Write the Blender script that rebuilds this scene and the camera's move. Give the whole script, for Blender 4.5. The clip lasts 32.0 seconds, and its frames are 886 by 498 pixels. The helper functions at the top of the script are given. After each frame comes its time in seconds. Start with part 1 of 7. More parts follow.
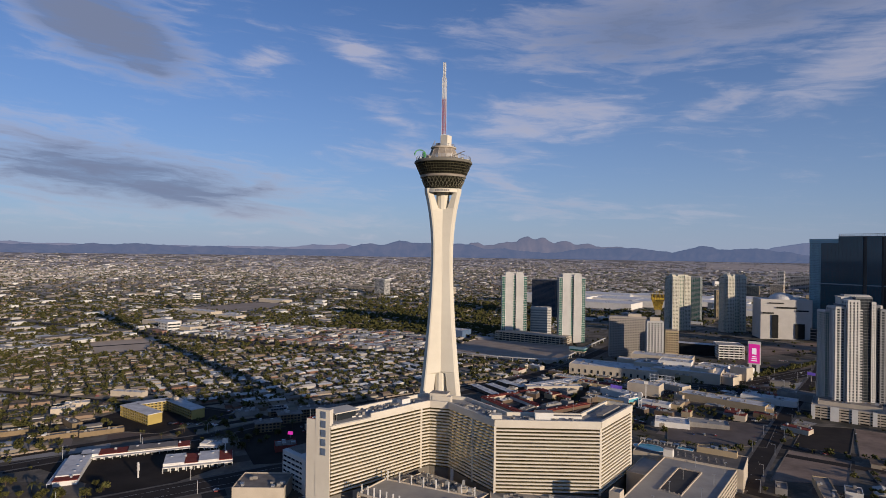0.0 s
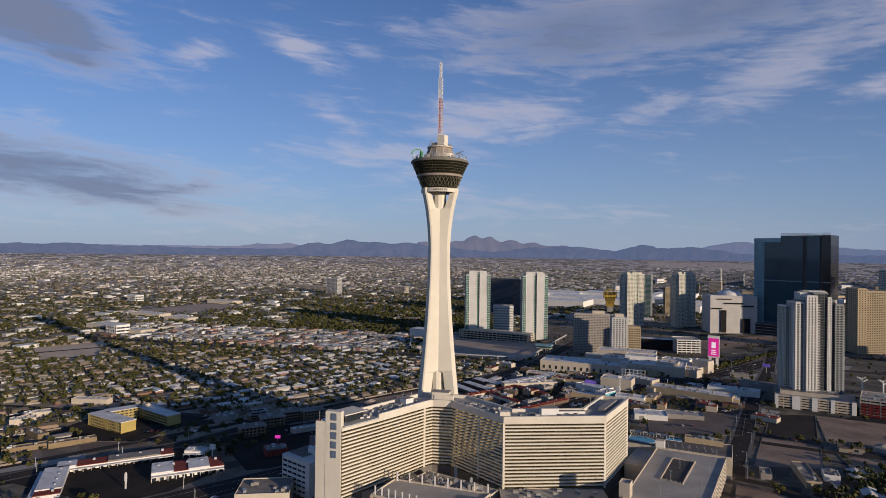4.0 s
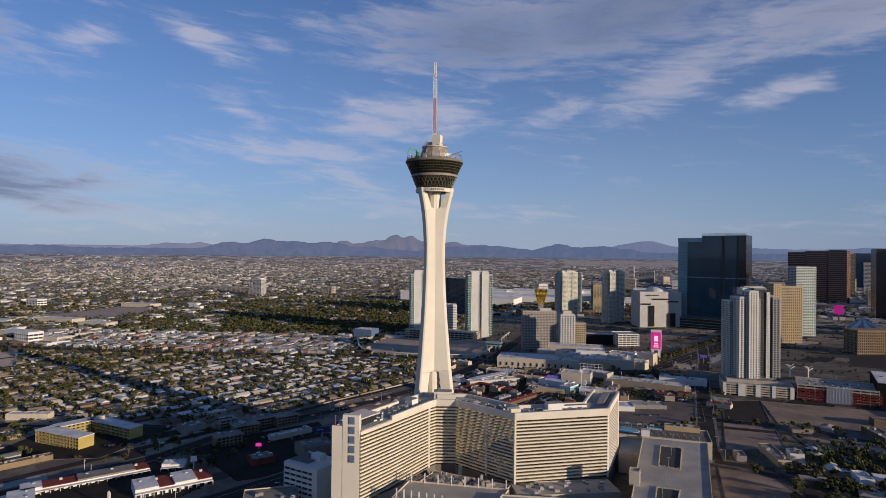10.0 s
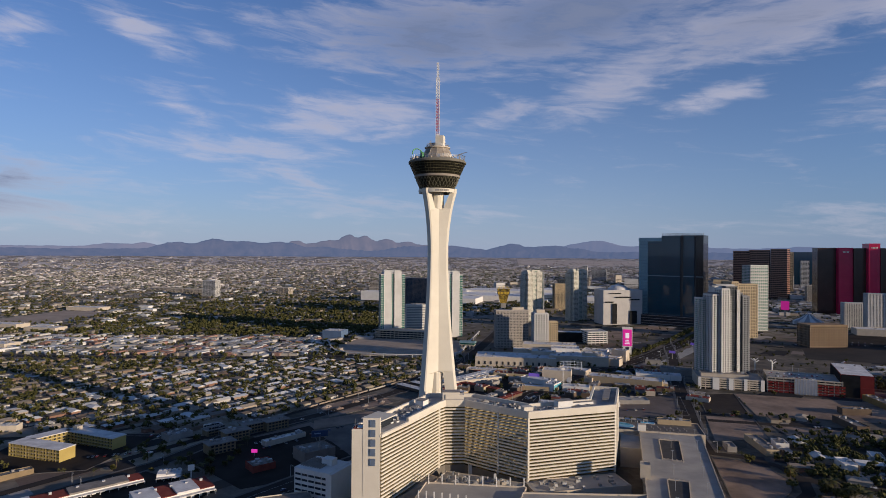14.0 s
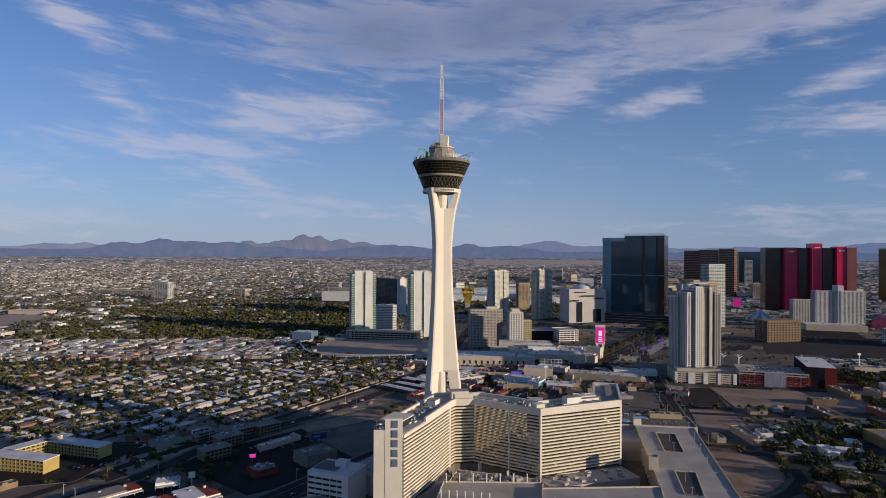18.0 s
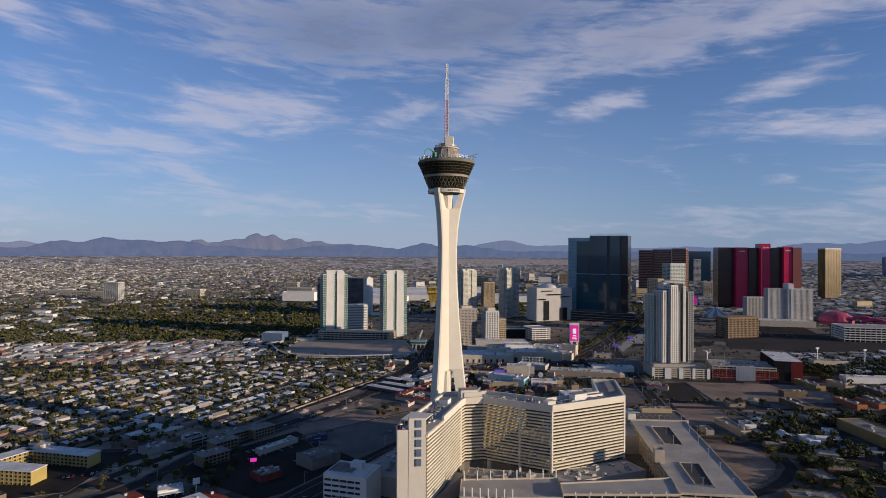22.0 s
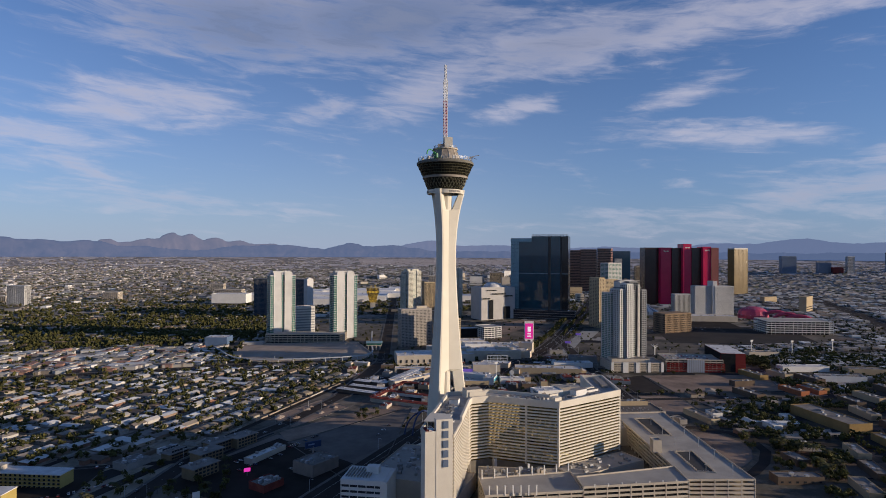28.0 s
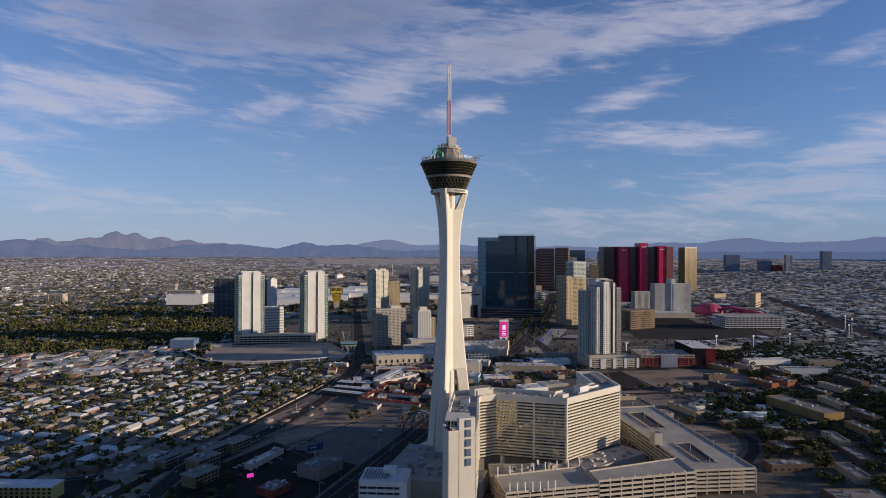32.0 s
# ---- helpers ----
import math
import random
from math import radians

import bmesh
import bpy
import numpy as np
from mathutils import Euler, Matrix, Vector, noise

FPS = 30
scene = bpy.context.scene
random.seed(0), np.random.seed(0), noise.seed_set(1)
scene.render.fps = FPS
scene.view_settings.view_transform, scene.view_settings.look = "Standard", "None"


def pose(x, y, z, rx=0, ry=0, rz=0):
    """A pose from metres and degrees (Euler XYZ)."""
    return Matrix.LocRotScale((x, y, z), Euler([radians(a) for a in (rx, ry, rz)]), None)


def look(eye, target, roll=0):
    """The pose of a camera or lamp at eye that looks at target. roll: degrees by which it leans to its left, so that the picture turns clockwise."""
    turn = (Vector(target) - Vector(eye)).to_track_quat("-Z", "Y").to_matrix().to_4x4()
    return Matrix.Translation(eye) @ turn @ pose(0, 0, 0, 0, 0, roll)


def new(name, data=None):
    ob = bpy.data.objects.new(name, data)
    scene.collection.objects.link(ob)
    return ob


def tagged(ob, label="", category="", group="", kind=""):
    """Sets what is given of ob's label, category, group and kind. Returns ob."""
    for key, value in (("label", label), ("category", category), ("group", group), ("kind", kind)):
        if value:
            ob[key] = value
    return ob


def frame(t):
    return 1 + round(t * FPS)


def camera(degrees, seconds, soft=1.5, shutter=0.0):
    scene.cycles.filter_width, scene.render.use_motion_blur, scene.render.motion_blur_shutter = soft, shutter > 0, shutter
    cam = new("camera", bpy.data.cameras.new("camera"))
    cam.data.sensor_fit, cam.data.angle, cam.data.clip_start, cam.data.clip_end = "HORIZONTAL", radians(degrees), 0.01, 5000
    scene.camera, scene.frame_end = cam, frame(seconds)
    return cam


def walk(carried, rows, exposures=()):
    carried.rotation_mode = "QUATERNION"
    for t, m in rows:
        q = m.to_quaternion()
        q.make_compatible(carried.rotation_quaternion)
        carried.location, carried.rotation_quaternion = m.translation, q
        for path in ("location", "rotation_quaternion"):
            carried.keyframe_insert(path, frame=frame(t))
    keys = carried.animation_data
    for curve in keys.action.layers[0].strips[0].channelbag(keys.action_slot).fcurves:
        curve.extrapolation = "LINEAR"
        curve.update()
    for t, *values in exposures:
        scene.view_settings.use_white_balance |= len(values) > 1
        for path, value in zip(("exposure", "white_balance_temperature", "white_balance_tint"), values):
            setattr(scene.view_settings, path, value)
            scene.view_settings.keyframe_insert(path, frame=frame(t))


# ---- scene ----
cam = camera(73.6, 32.0, soft=0.9)
PATH = [
    (0, (186.712, -483.508, 183.783), (185.994, -481.641, 183.794), 0.8),
    (1, (176.244, -488.672, 183.499), (175.569, -486.79, 183.512), 0.7),
    (3, (153.685, -496.598, 183.594), (153.102, -494.685, 183.605), 0.7),
    (6, (118.764, -505.863, 183.014), (118.332, -503.91, 183.024), 0.6),
    (9, (83.201, -513.092, 183.173), (82.913, -511.113, 183.183), 0.6),
    (11, (59.48, -516.6, 183.285), (59.281, -514.61, 183.296), 0.5),
    (13, (35.441, -518.555, 183.635), (35.329, -516.558, 183.646), 0.4),
    (16.5, (-6.674, -520.222, 183.153), (-6.636, -518.222, 183.164), 0.4),
    (19, (-36.315, -520.397, 182.952), (-36.172, -518.403, 182.965), 0.3),
    (21, (-60.583, -519.696, 183.11), (-60.356, -517.709, 183.121), 0.4),
    (23, (-84.36, -517.2, 183.376), (-84.049, -515.225, 183.387), 0.3),
    (25, (-107.823, -512.268, 183.338), (-107.412, -510.311, 183.349), 0.3),
    (28, (-142.682, -505.218, 183.478), (-142.144, -503.291, 183.49), 0.3),
    (30, (-165.819, -499.669, 183.39), (-165.196, -497.769, 183.401), 0.2),
    (32, (-188.512, -491.23, 183.541), (-187.813, -489.357, 183.551), 0.2),
]
walk(cam, [(t, look(eye, target, roll)) for t, eye, target, roll in PATH], [(0, -0.18, 6600, 11), (14, -0.11, 6600, 11), (32, -0.01, 6600, 11)])

# ---- light ----
SUN_AZ = 119.5   # degrees from +y towards +x
SUN_EL = 10.2
sd = Vector((math.sin(radians(SUN_AZ)) * math.cos(radians(SUN_EL)), math.cos(radians(SUN_AZ)) * math.cos(radians(SUN_EL)), math.sin(radians(SUN_EL))))
sun = new("sun", bpy.data.lights.new("sun", "SUN"))
sun.data.energy, sun.data.angle, sun.data.color = 4.9, radians(0.6), (1.0, 0.84, 0.655)
sun.matrix_world = Matrix.Translation((0, 0, 900)) @ sd.to_track_quat("Z", "Y").to_matrix().to_4x4()


class N:
    """Short hand for node trees."""

    def __init__(self, tree):
        self.t = tree
        tree.nodes.clear()

    def __call__(self, kind, **kw):
        n = self.t.nodes.new("ShaderNode" + kind)
        for k, v in kw.items():
            if k[0] == "i" and k[1:].isdigit():
                k = int(k[1:])
            elif k.startswith("_"):
                k = k[1:].replace("_", " ").title() if k[1:] != "FAC" else "Fac"
            else:
                if k == "operation":
                    n.operation = v
                elif k == "use_clamp":
                    n.use_clamp = v
                elif k == "data_type":
                    n.data_type = v
                elif k == "blend_type":
                    n.blend_type = v
                elif k == "interpolation_type":
                    n.interpolation_type = v
                else:
                    raise KeyError(k)
                continue
            if isinstance(v, bpy.types.NodeSocket):
                self.t.links.new(v, n.inputs[k])
            else:
                n.inputs[k].default_value = v
        return n

    def math(self, op, a, b=0.0, c=0.0, clamp=False):
        return self("Math", operation=op, use_clamp=clamp, i0=a, i1=b, i2=c).outputs[0]

    def mix(self, f, a, b, kind="MIX"):
        n = self("Mix", data_type="RGBA", blend_type=kind, i0=f, i6=a, i7=b)
        return n.outputs[2]


def rgba(c):
    return (*c, 1.0)


# ---- sky with clouds ----
world = bpy.data.worlds.new("sky")
scene.world = world
world.use_nodes = True
n = N(world.node_tree)
sky = n("TexSky")
sky.sky_type, sky.sun_disc = "NISHITA", False
sky.sun_elevation, sky.sun_rotation, sky.altitude = radians(SUN_EL), radians(SUN_AZ), 600
sky.air_density, sky.dust_density, sky.ozone_density = 1.0, 0.45, 4.0
gen = n("TexCoord").outputs["Generated"]
sep = n("SeparateXYZ", i0=gen)
dx, dy, dz = sep.outputs
az = n.math("MULTIPLY", n.math("ARCTAN2", dx, dy), 57.2958)
el = n.math("MULTIPLY", n.math("ARCSINE", dz), 57.2958)
# cloud texture on the sphere, stretched along the wind
flat = n("CombineXYZ", i0=n.math("MULTIPLY", az, 0.042), i1=n.math("MULTIPLY", n.math("ADD", el, n.math("MULTIPLY", az, 0.06)), 0.18)).outputs[0]
warp = n("TexNoise", i0=flat, _scale=2.2, _detail=4.0).outputs["Color"]
pos = n("VectorMath", operation="ADD", i0=flat, i1=n("VectorMath", operation="SCALE", i0=warp, i3=0.42).outputs[0]).outputs[0]
fine = n("TexNoise", i0=pos, _scale=3.9, _detail=12.0, _roughness=0.6).outputs["Fac"]
broad = n("TexNoise", i0=n("VectorMath", operation="ADD", i0=pos, i1=(3.1, 7.7, 0)).outputs[0], _scale=1.1, _detail=4.0).outputs["Fac"]
wisp = n("TexNoise", i0=n("VectorMath", operation="MULTIPLY", i0=pos, i1=(1.0, 1.7, 1.0)).outputs[0], _scale=5.0, _detail=9.0, _roughness=0.6).outputs["Fac"]
# where the cloud groups stand: azimuth, elevation, half width, half height, lean, weight
GROUPS = [(-38.2, 17.2, 2.6, 1.1, 0.25, 0.8, 0), (-29.5, 18.4, 4.2, 1.3, -0.3, 0.9, 0), (-23.5, 18.6, 2.2, 1.0, -0.1, 0.5, 0), (-25, 12.0, 3.2, 1.3, -0.45, 0.8, 0), (-11.5, 12.6, 9, 2.2, 0.03, 0.95, 0.1), (-22, 9.3, 8.5, 1.7, 0.0, 0.8, 0.15),
          (-15.5, 6.5, 7, 1.2, -0.28, 0.65, 0.3), (-3, 19.8, 12, 3.6, 0.02, 0.9, 0.85), (10, 21.2, 13, 3.4, 0.1, 1.0, 0.85), (13.5, 14.8, 6.5, 2.3, 0.25, 1.0, 0.2), (4, 13.2, 5, 1.2, 0.25, 0.7, 0.35), (22.8, 13.6, 4.6, 1.2, 0.16, 0.95, 0), (26, 19.0, 12, 2.6, 0.15, 0.95, 0.45),
          (40, 20.0, 10, 2.4, 0.12, 0.9, 0.2), (48, 19.8, 7, 1.5, 0.2, 0.85, 0), (-51.3, 18.2, 7.0, 3.2, -0.3, 1.25, 0.95), (-47.5, 15.5, 3, 1.5, -0.5, 0.9, 0.5), (-50, 6.2, 17, 3.2, -0.09, 1.1, 0.7), (-41, 4.2, 10, 1.8, -0.1, 0.8, 0.5), (37.6, 14.0, 4.4, 1.2, 0.3, 0.95, 0),
          (41, 10.4, 9.5, 1.2, -0.1, 0.95, 0.05), (55.5, 15.8, 2.4, 0.8, 0.2, 0.6, 0), (57, 8.6, 7, 1.8, 0.3, 0.9, 0.1), (50, 5.0, 15, 2.6, 0.16, 0.62, 0.5), (38, 2.8, 20, 1.6, 0.03, 0.5, 0.5), (-9, 4.2, 14, 1.4, -0.08, 0.5, 0.6)]
mask, heavy = None, None
for a0, e0, wa, we, lean, weight, grey in GROUPS:
    da = n.math("SUBTRACT", az, a0)
    u = n.math("DIVIDE", da, wa)
    v = n.math("DIVIDE", n.math("SUBTRACT", n.math("SUBTRACT", el, e0), n.math("MULTIPLY", da, lean)), we)
    q = n.math("ADD", n.math("MULTIPLY", u, u), n.math("MULTIPLY", v, v))
    m = n.math("MULTIPLY", n.math("EXPONENT", n.math("MULTIPLY", q, -0.75)), weight)
    mask = m if mask is None else n.math("MAXIMUM", mask, m)
    if grey:
        m = n.math("MULTIPLY", m, grey)
        heavy = m if heavy is None else n.math("MAXIMUM", heavy, m)
mask = n.math("MAXIMUM", mask, 0.12)
den = n.math("ADD", n.math("MULTIPLY", n.math("SUBTRACT", fine, 0.5), 1.5), n.math("MULTIPLY", n.math("SUBTRACT", broad, 0.5), 0.7))
den = n.math("ADD", den, n.math("MULTIPLY", n.math("SUBTRACT", wisp, 0.5), 1.2))
den = n.math("ADD", den, n.math("ADD", n.math("MULTIPLY", mask, 0.92), n.math("MULTIPLY", heavy, 0.2)))
dens = n("MapRange", i0=den, i1=0.18, i2=1.36, interpolation_type="SMOOTHSTEP").outputs[0]
thick = n("MapRange", i0=n.math("ADD", heavy, n.math("MULTIPLY", n.math("SUBTRACT", den, 0.65), 0.7)), i1=0.15, i2=1.0).outputs[0]
cloudcol = n.mix(thick, (5.3, 5.15, 6.0, 1), (1.7, 2.1, 3.3, 1))
hazy = n.math("EXPONENT", n.math("MULTIPLY", n.math("MAXIMUM", el, 0.0), -0.1))
bank = n.mix(n("MapRange", i0=az, i1=8.0, i2=38.0, interpolation_type="SMOOTHSTEP").outputs[0], (3.05, 3.75, 5.4, 1), (1.95, 2.75, 4.5, 1))
base = n.mix(n.math("MULTIPLY", hazy, 0.8), n.mix(1.0, sky.outputs[0], (0.86, 0.94, 1.17, 1), "MULTIPLY"), bank)
base = n.mix(n.math("MULTIPLY", dens, n.math("ADD", 0.82, n.math("MULTIPLY", heavy, 0.14, clamp=True))), base, cloudcol)
bg = n("Background", i0=base, i1=0.118)
n.t.links.new(bg.outputs[0], n("OutputWorld").inputs[0])


# ---- materials ----
def material(name, col, col2=None, rough=0.8, scale=0.15, metal=0.0, bump=0.0, island=0.0, obrand=0.0, fine=2.5, spec=0.4):
    """A surface of two colours in patches, with fine grain; island and obrand vary the shade piece by piece."""
    m = bpy.data.materials.new(name)
    m.use_nodes = True
    n = N(m.node_tree)
    where = n("NewGeometry").outputs["Position"]
    a = n("TexNoise", i0=where, _scale=scale, _detail=4.0, _roughness=0.6).outputs["Fac"]
    b = n("TexNoise", i0=where, _scale=fine, _detail=3.0).outputs["Fac"]
    col2 = col2 or tuple(c * 0.8 for c in col)
    c = n.mix(n("MapRange", i0=a, i1=0.35, i2=0.65).outputs[0], rgba(col), rgba(col2))
    c = n.mix(0.25, c, n.mix(b, (0.55, 0.55, 0.55, 1), (1.35, 1.35, 1.35, 1)), "MULTIPLY")
    if island:
        r = n("NewGeometry").outputs["Random Per Island"]
        c = n.mix(1.0, c, n.mix(r, rgba((1 - island,) * 3), rgba((1 + island,) * 3)), "MULTIPLY")
    if obrand:
        r = n("ObjectInfo").outputs["Random"]
        c = n.mix(1.0, c, n.mix(r, rgba((1 - obrand,) * 3), rgba((1 + obrand,) * 3)), "MULTIPLY")
    p = n("BsdfPrincipled", _base_color=c, _roughness=rough, _metallic=metal)
    p.inputs["Specular IOR Level"].default_value = spec if rough < 0.68 else 0.04
    if bump:
        n.t.links.new(n("Bump", _strength=0.5, _distance=bump, _height=b).outputs[0], p.inputs["Normal"])
    n.t.links.new(p.outputs[0], n("OutputMaterial").inputs[0])
    return m


def palette(name, cols, rough=0.85, island=True, spec=0.3):
    """One of several colours for each loose piece (or each object)."""
    m = bpy.data.materials.new(name)
    m.use_nodes = True
    n = N(m.node_tree)
    r = n("NewGeometry").outputs["Random Per Island"] if island else n("ObjectInfo").outputs["Random"]
    ramp = n("ValToRGB", i0=r)
    ramp.color_ramp.interpolation = "CONSTANT"
    while len(ramp.color_ramp.elements) > 1:
        ramp.color_ramp.elements.remove(ramp.color_ramp.elements[0])
    for i, c in enumerate(cols):
        e = ramp.color_ramp.elements[0] if i == 0 else ramp.color_ramp.elements.new(i / len(cols))
        e.position, e.color = i / len(cols), rgba(c)
    b = n("TexNoise", i0=n("NewGeometry").outputs["Position"], _scale=0.5, _detail=4.0).outputs["Fac"]
    c = n.mix(0.35, ramp.outputs[0], n.mix(b, (0.4, 0.4, 0.4, 1), (1.5, 1.5, 1.5, 1)), "MULTIPLY")
    p = n("BsdfPrincipled", _base_color=c, _roughness=rough)
    p.inputs["Specular IOR Level"].default_value = spec if rough < 0.68 else 0.04
    n.t.links.new(p.outputs[0], n("OutputMaterial").inputs[0])
    return m


def glow(name, col, strength):
    m = bpy.data.materials.new(name)
    m.use_nodes = True
    n = N(m.node_tree)
    p = n("BsdfPrincipled", _base_color=rgba(col), _emission_color=rgba(col), _emission_strength=strength, _roughness=0.4)
    n.t.links.new(p.outputs[0], n("OutputMaterial").inputs[0])
    return m


CREAM = material("cream_concrete", (0.72, 0.66, 0.54), (0.66, 0.60, 0.49), 0.75, 0.05, bump=0.02)
WHITE = material("white_paint", (0.74, 0.71, 0.66), (0.66, 0.63, 0.58), 0.7, 0.08)
HOTELWHITE = material("hotel_cream", (0.67, 0.61, 0.51), (0.61, 0.55, 0.455), 0.75, 0.06)
ROOFWHITE = material("white_membrane_roof", (0.74, 0.71, 0.67), (0.54, 0.51, 0.48), 0.85, 0.12)
CONC = material("concrete", (0.44, 0.40, 0.34), (0.36, 0.33, 0.28), 0.85, 0.09, bump=0.02)
DECK = material("parking_deck", (0.42, 0.385, 0.335), (0.33, 0.305, 0.27), 0.9, 0.06)
GREY = material("grey_paint", (0.33, 0.305, 0.275), (0.25, 0.23, 0.21), 0.8, 0.1)
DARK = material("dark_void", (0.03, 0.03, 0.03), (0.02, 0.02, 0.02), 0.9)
STEEL = material("galvanised_steel", (0.5, 0.5, 0.5), (0.36, 0.36, 0.36), 0.5, 0.5, metal=0.5)
GLASS = material("dark_glass", (0.02, 0.025, 0.03), (0.03, 0.035, 0.04), 0.12, 0.02, spec=0.6)
HGLASS = material("bronze_glass", (0.46, 0.39, 0.22), (0.38, 0.32, 0.18), 0.03, 0.3, metal=0.95, spec=0.4, island=0.25)
BLUEGLASS = material("blue_glass", (0.012, 0.04, 0.075), (0.018, 0.052, 0.09), 0.06, 0.01, spec=0.65)
GREENGLASS = material("green_glass", (0.02, 0.11, 0.085), (0.03, 0.15, 0.115), 0.12, 0.02, spec=0.7)
REDGLASS = material("red_glass", (0.6, 0.02, 0.085), (0.5, 0.016, 0.07), 0.2, 0.02, spec=0.5)
BROWNGLASS = material("brown_glass", (0.045, 0.022, 0.018), (0.034, 0.017, 0.014), 0.2, 0.02, spec=0.6)
GOLDGLASS = material("gold_glass", (0.135, 0.09, 0.032), (0.1, 0.066, 0.024), 0.28, 0.02, metal=0.2)
TAN = material("tan_stucco", (0.46, 0.36, 0.23), (0.40, 0.31, 0.20), 0.85, 0.08)
BEIGE = material("beige_stucco", (0.56, 0.48, 0.38), (0.48, 0.41, 0.32), 0.85, 0.08)
YELLOW = material("yellow_stucco", (0.46, 0.35, 0.12), (0.4, 0.3, 0.1), 0.85, 0.1)
BRICKRED = material("dark_red_panel", (0.24, 0.04, 0.035), (0.2, 0.035, 0.03), 0.7, 0.08)
REDTILE = material("red_tile_roof", (0.26, 0.07, 0.05), (0.20, 0.05, 0.04), 0.85, 0.2)
BLUEWALL = material("blue_panel", (0.11, 0.17, 0.27), (0.09, 0.14, 0.23), 0.6, 0.1)
PINK = material("pink_panel", (0.48, 0.055, 0.11), (0.4, 0.05, 0.09), 0.45, 0.05)
POOL = material("pool_water", (0.05, 0.28, 0.36), (0.07, 0.34, 0.42), 0.1, 0.3)
ASPH = material("asphalt", (0.06, 0.049, 0.041), (0.043, 0.036, 0.031), 0.9, 0.05)
PALELOT = material("pale_parking_asphalt", (0.44, 0.35, 0.275), (0.34, 0.27, 0.21), 0.92, 0.03)
YARD = material("dry_yards", (0.4, 0.325, 0.245), (0.24, 0.2, 0.14), 0.95, 0.06)
LOT = material("old_parking_asphalt", (0.05, 0.041, 0.034), (0.03, 0.025, 0.021), 0.92, 0.03)
DIRT = material("bare_desert_soil", (0.37, 0.265, 0.195), (0.2, 0.145, 0.11), 0.95, 0.035, bump=0.1)
PAVE = material("pale_pavement", (0.19, 0.168, 0.145), (0.14, 0.125, 0.108), 0.9, 0.1)
PAINT = material("road_paint", (0.6, 0.6, 0.56), (0.45, 0.45, 0.42), 0.8, 0.3)
LEAF = material("leaves", (0.115, 0.105, 0.036), (0.048, 0.05, 0.018), 0.75, 0.2, island=0.35, obrand=0.35)
PALMLEAF = material("palm_fronds", (0.07, 0.075, 0.03), (0.10, 0.085, 0.04), 0.75, 0.4, obrand=0.3)
BARK = material("bark", (0.14, 0.10, 0.07), (0.10, 0.07, 0.05), 0.95, 0.6)
HOUSEWALL = palette("house_stucco", [(0.36, 0.29, 0.22), (0.42, 0.38, 0.32), (0.28, 0.2, 0.145), (0.46, 0.43, 0.39), (0.33, 0.28, 0.22), (0.24, 0.135, 0.095)], island=False)
HOUSEROOF = palette("house_roofing", [(0.5, 0.47, 0.42), (0.24, 0.2, 0.165), (0.68, 0.66, 0.62), (0.15, 0.115, 0.09), (0.34, 0.29, 0.235), (0.29, 0.25, 0.21), (0.6, 0.56, 0.5), (0.66, 0.63, 0.59)], island=False)
CITYWALL = palette("city_walls_and_roofs", [(0.5, 0.47, 0.43), (0.27, 0.225, 0.17), (0.33, 0.29, 0.23), (0.22, 0.16, 0.115), (0.4, 0.375, 0.34), (0.18, 0.14, 0.105), (0.25, 0.215, 0.17), (0.27, 0.19, 0.135), (0.16, 0.13, 0.105), (0.21, 0.17, 0.135), (0.26, 0.22, 0.17)])
SHEDROOF = palette("shed_roofs", [(0.5, 0.48, 0.44), (0.36, 0.33, 0.29), (0.6, 0.58, 0.55), (0.28, 0.24, 0.2), (0.44, 0.41, 0.37), (0.34, 0.2, 0.15)])
OLDROOF = material("weathered_roof", (0.3, 0.265, 0.23), (0.2, 0.175, 0.15), 0.9, 0.1)
INDROOF = palette("industrial_roofs", [(0.44, 0.42, 0.39), (0.66, 0.64, 0.6), (0.3, 0.28, 0.26), (0.17, 0.155, 0.145), (0.58, 0.56, 0.53), (0.26, 0.22, 0.18), (0.42, 0.39, 0.36), (0.13, 0.12, 0.11), (0.34, 0.3, 0.26), (0.2, 0.18, 0.16)])
CARPAINT = palette("car_paint", [(0.6, 0.6, 0.6), (0.03, 0.03, 0.03), (0.3, 0.3, 0.31), (0.7, 0.7, 0.68), (0.25, 0.03, 0.03), (0.05, 0.08, 0.18), (0.14, 0.14, 0.14), (0.45, 0.42, 0.36)], 0.3, island=False, spec=0.6)
RUBBER = material("rubber", (0.02, 0.02, 0.02), None, 0.9)
SIGNBLUE = material("blue_grey_letters", (0.13, 0.17, 0.24), (0.1, 0.13, 0.19), 0.5)
REDSTEEL = material("red_white_mast_paint_red", (0.42, 0.05, 0.06), (0.36, 0.04, 0.05), 0.6)
WHITESTEEL = material("mast_paint_white", (0.75, 0.74, 0.72), (0.66, 0.65, 0.63), 0.6)
GREENRIDE = material("green_ride_steel", (0.04, 0.3, 0.08), (0.03, 0.2, 0.06), 0.5)
# MOUNT is toned as if under cloud shade, MOUNTMID as if sunlit
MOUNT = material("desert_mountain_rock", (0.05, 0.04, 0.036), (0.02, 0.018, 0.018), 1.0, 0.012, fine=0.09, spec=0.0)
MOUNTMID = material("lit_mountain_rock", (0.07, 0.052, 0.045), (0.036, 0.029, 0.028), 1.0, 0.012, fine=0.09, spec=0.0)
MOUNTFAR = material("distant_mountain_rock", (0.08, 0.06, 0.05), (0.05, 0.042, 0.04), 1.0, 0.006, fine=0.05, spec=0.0)
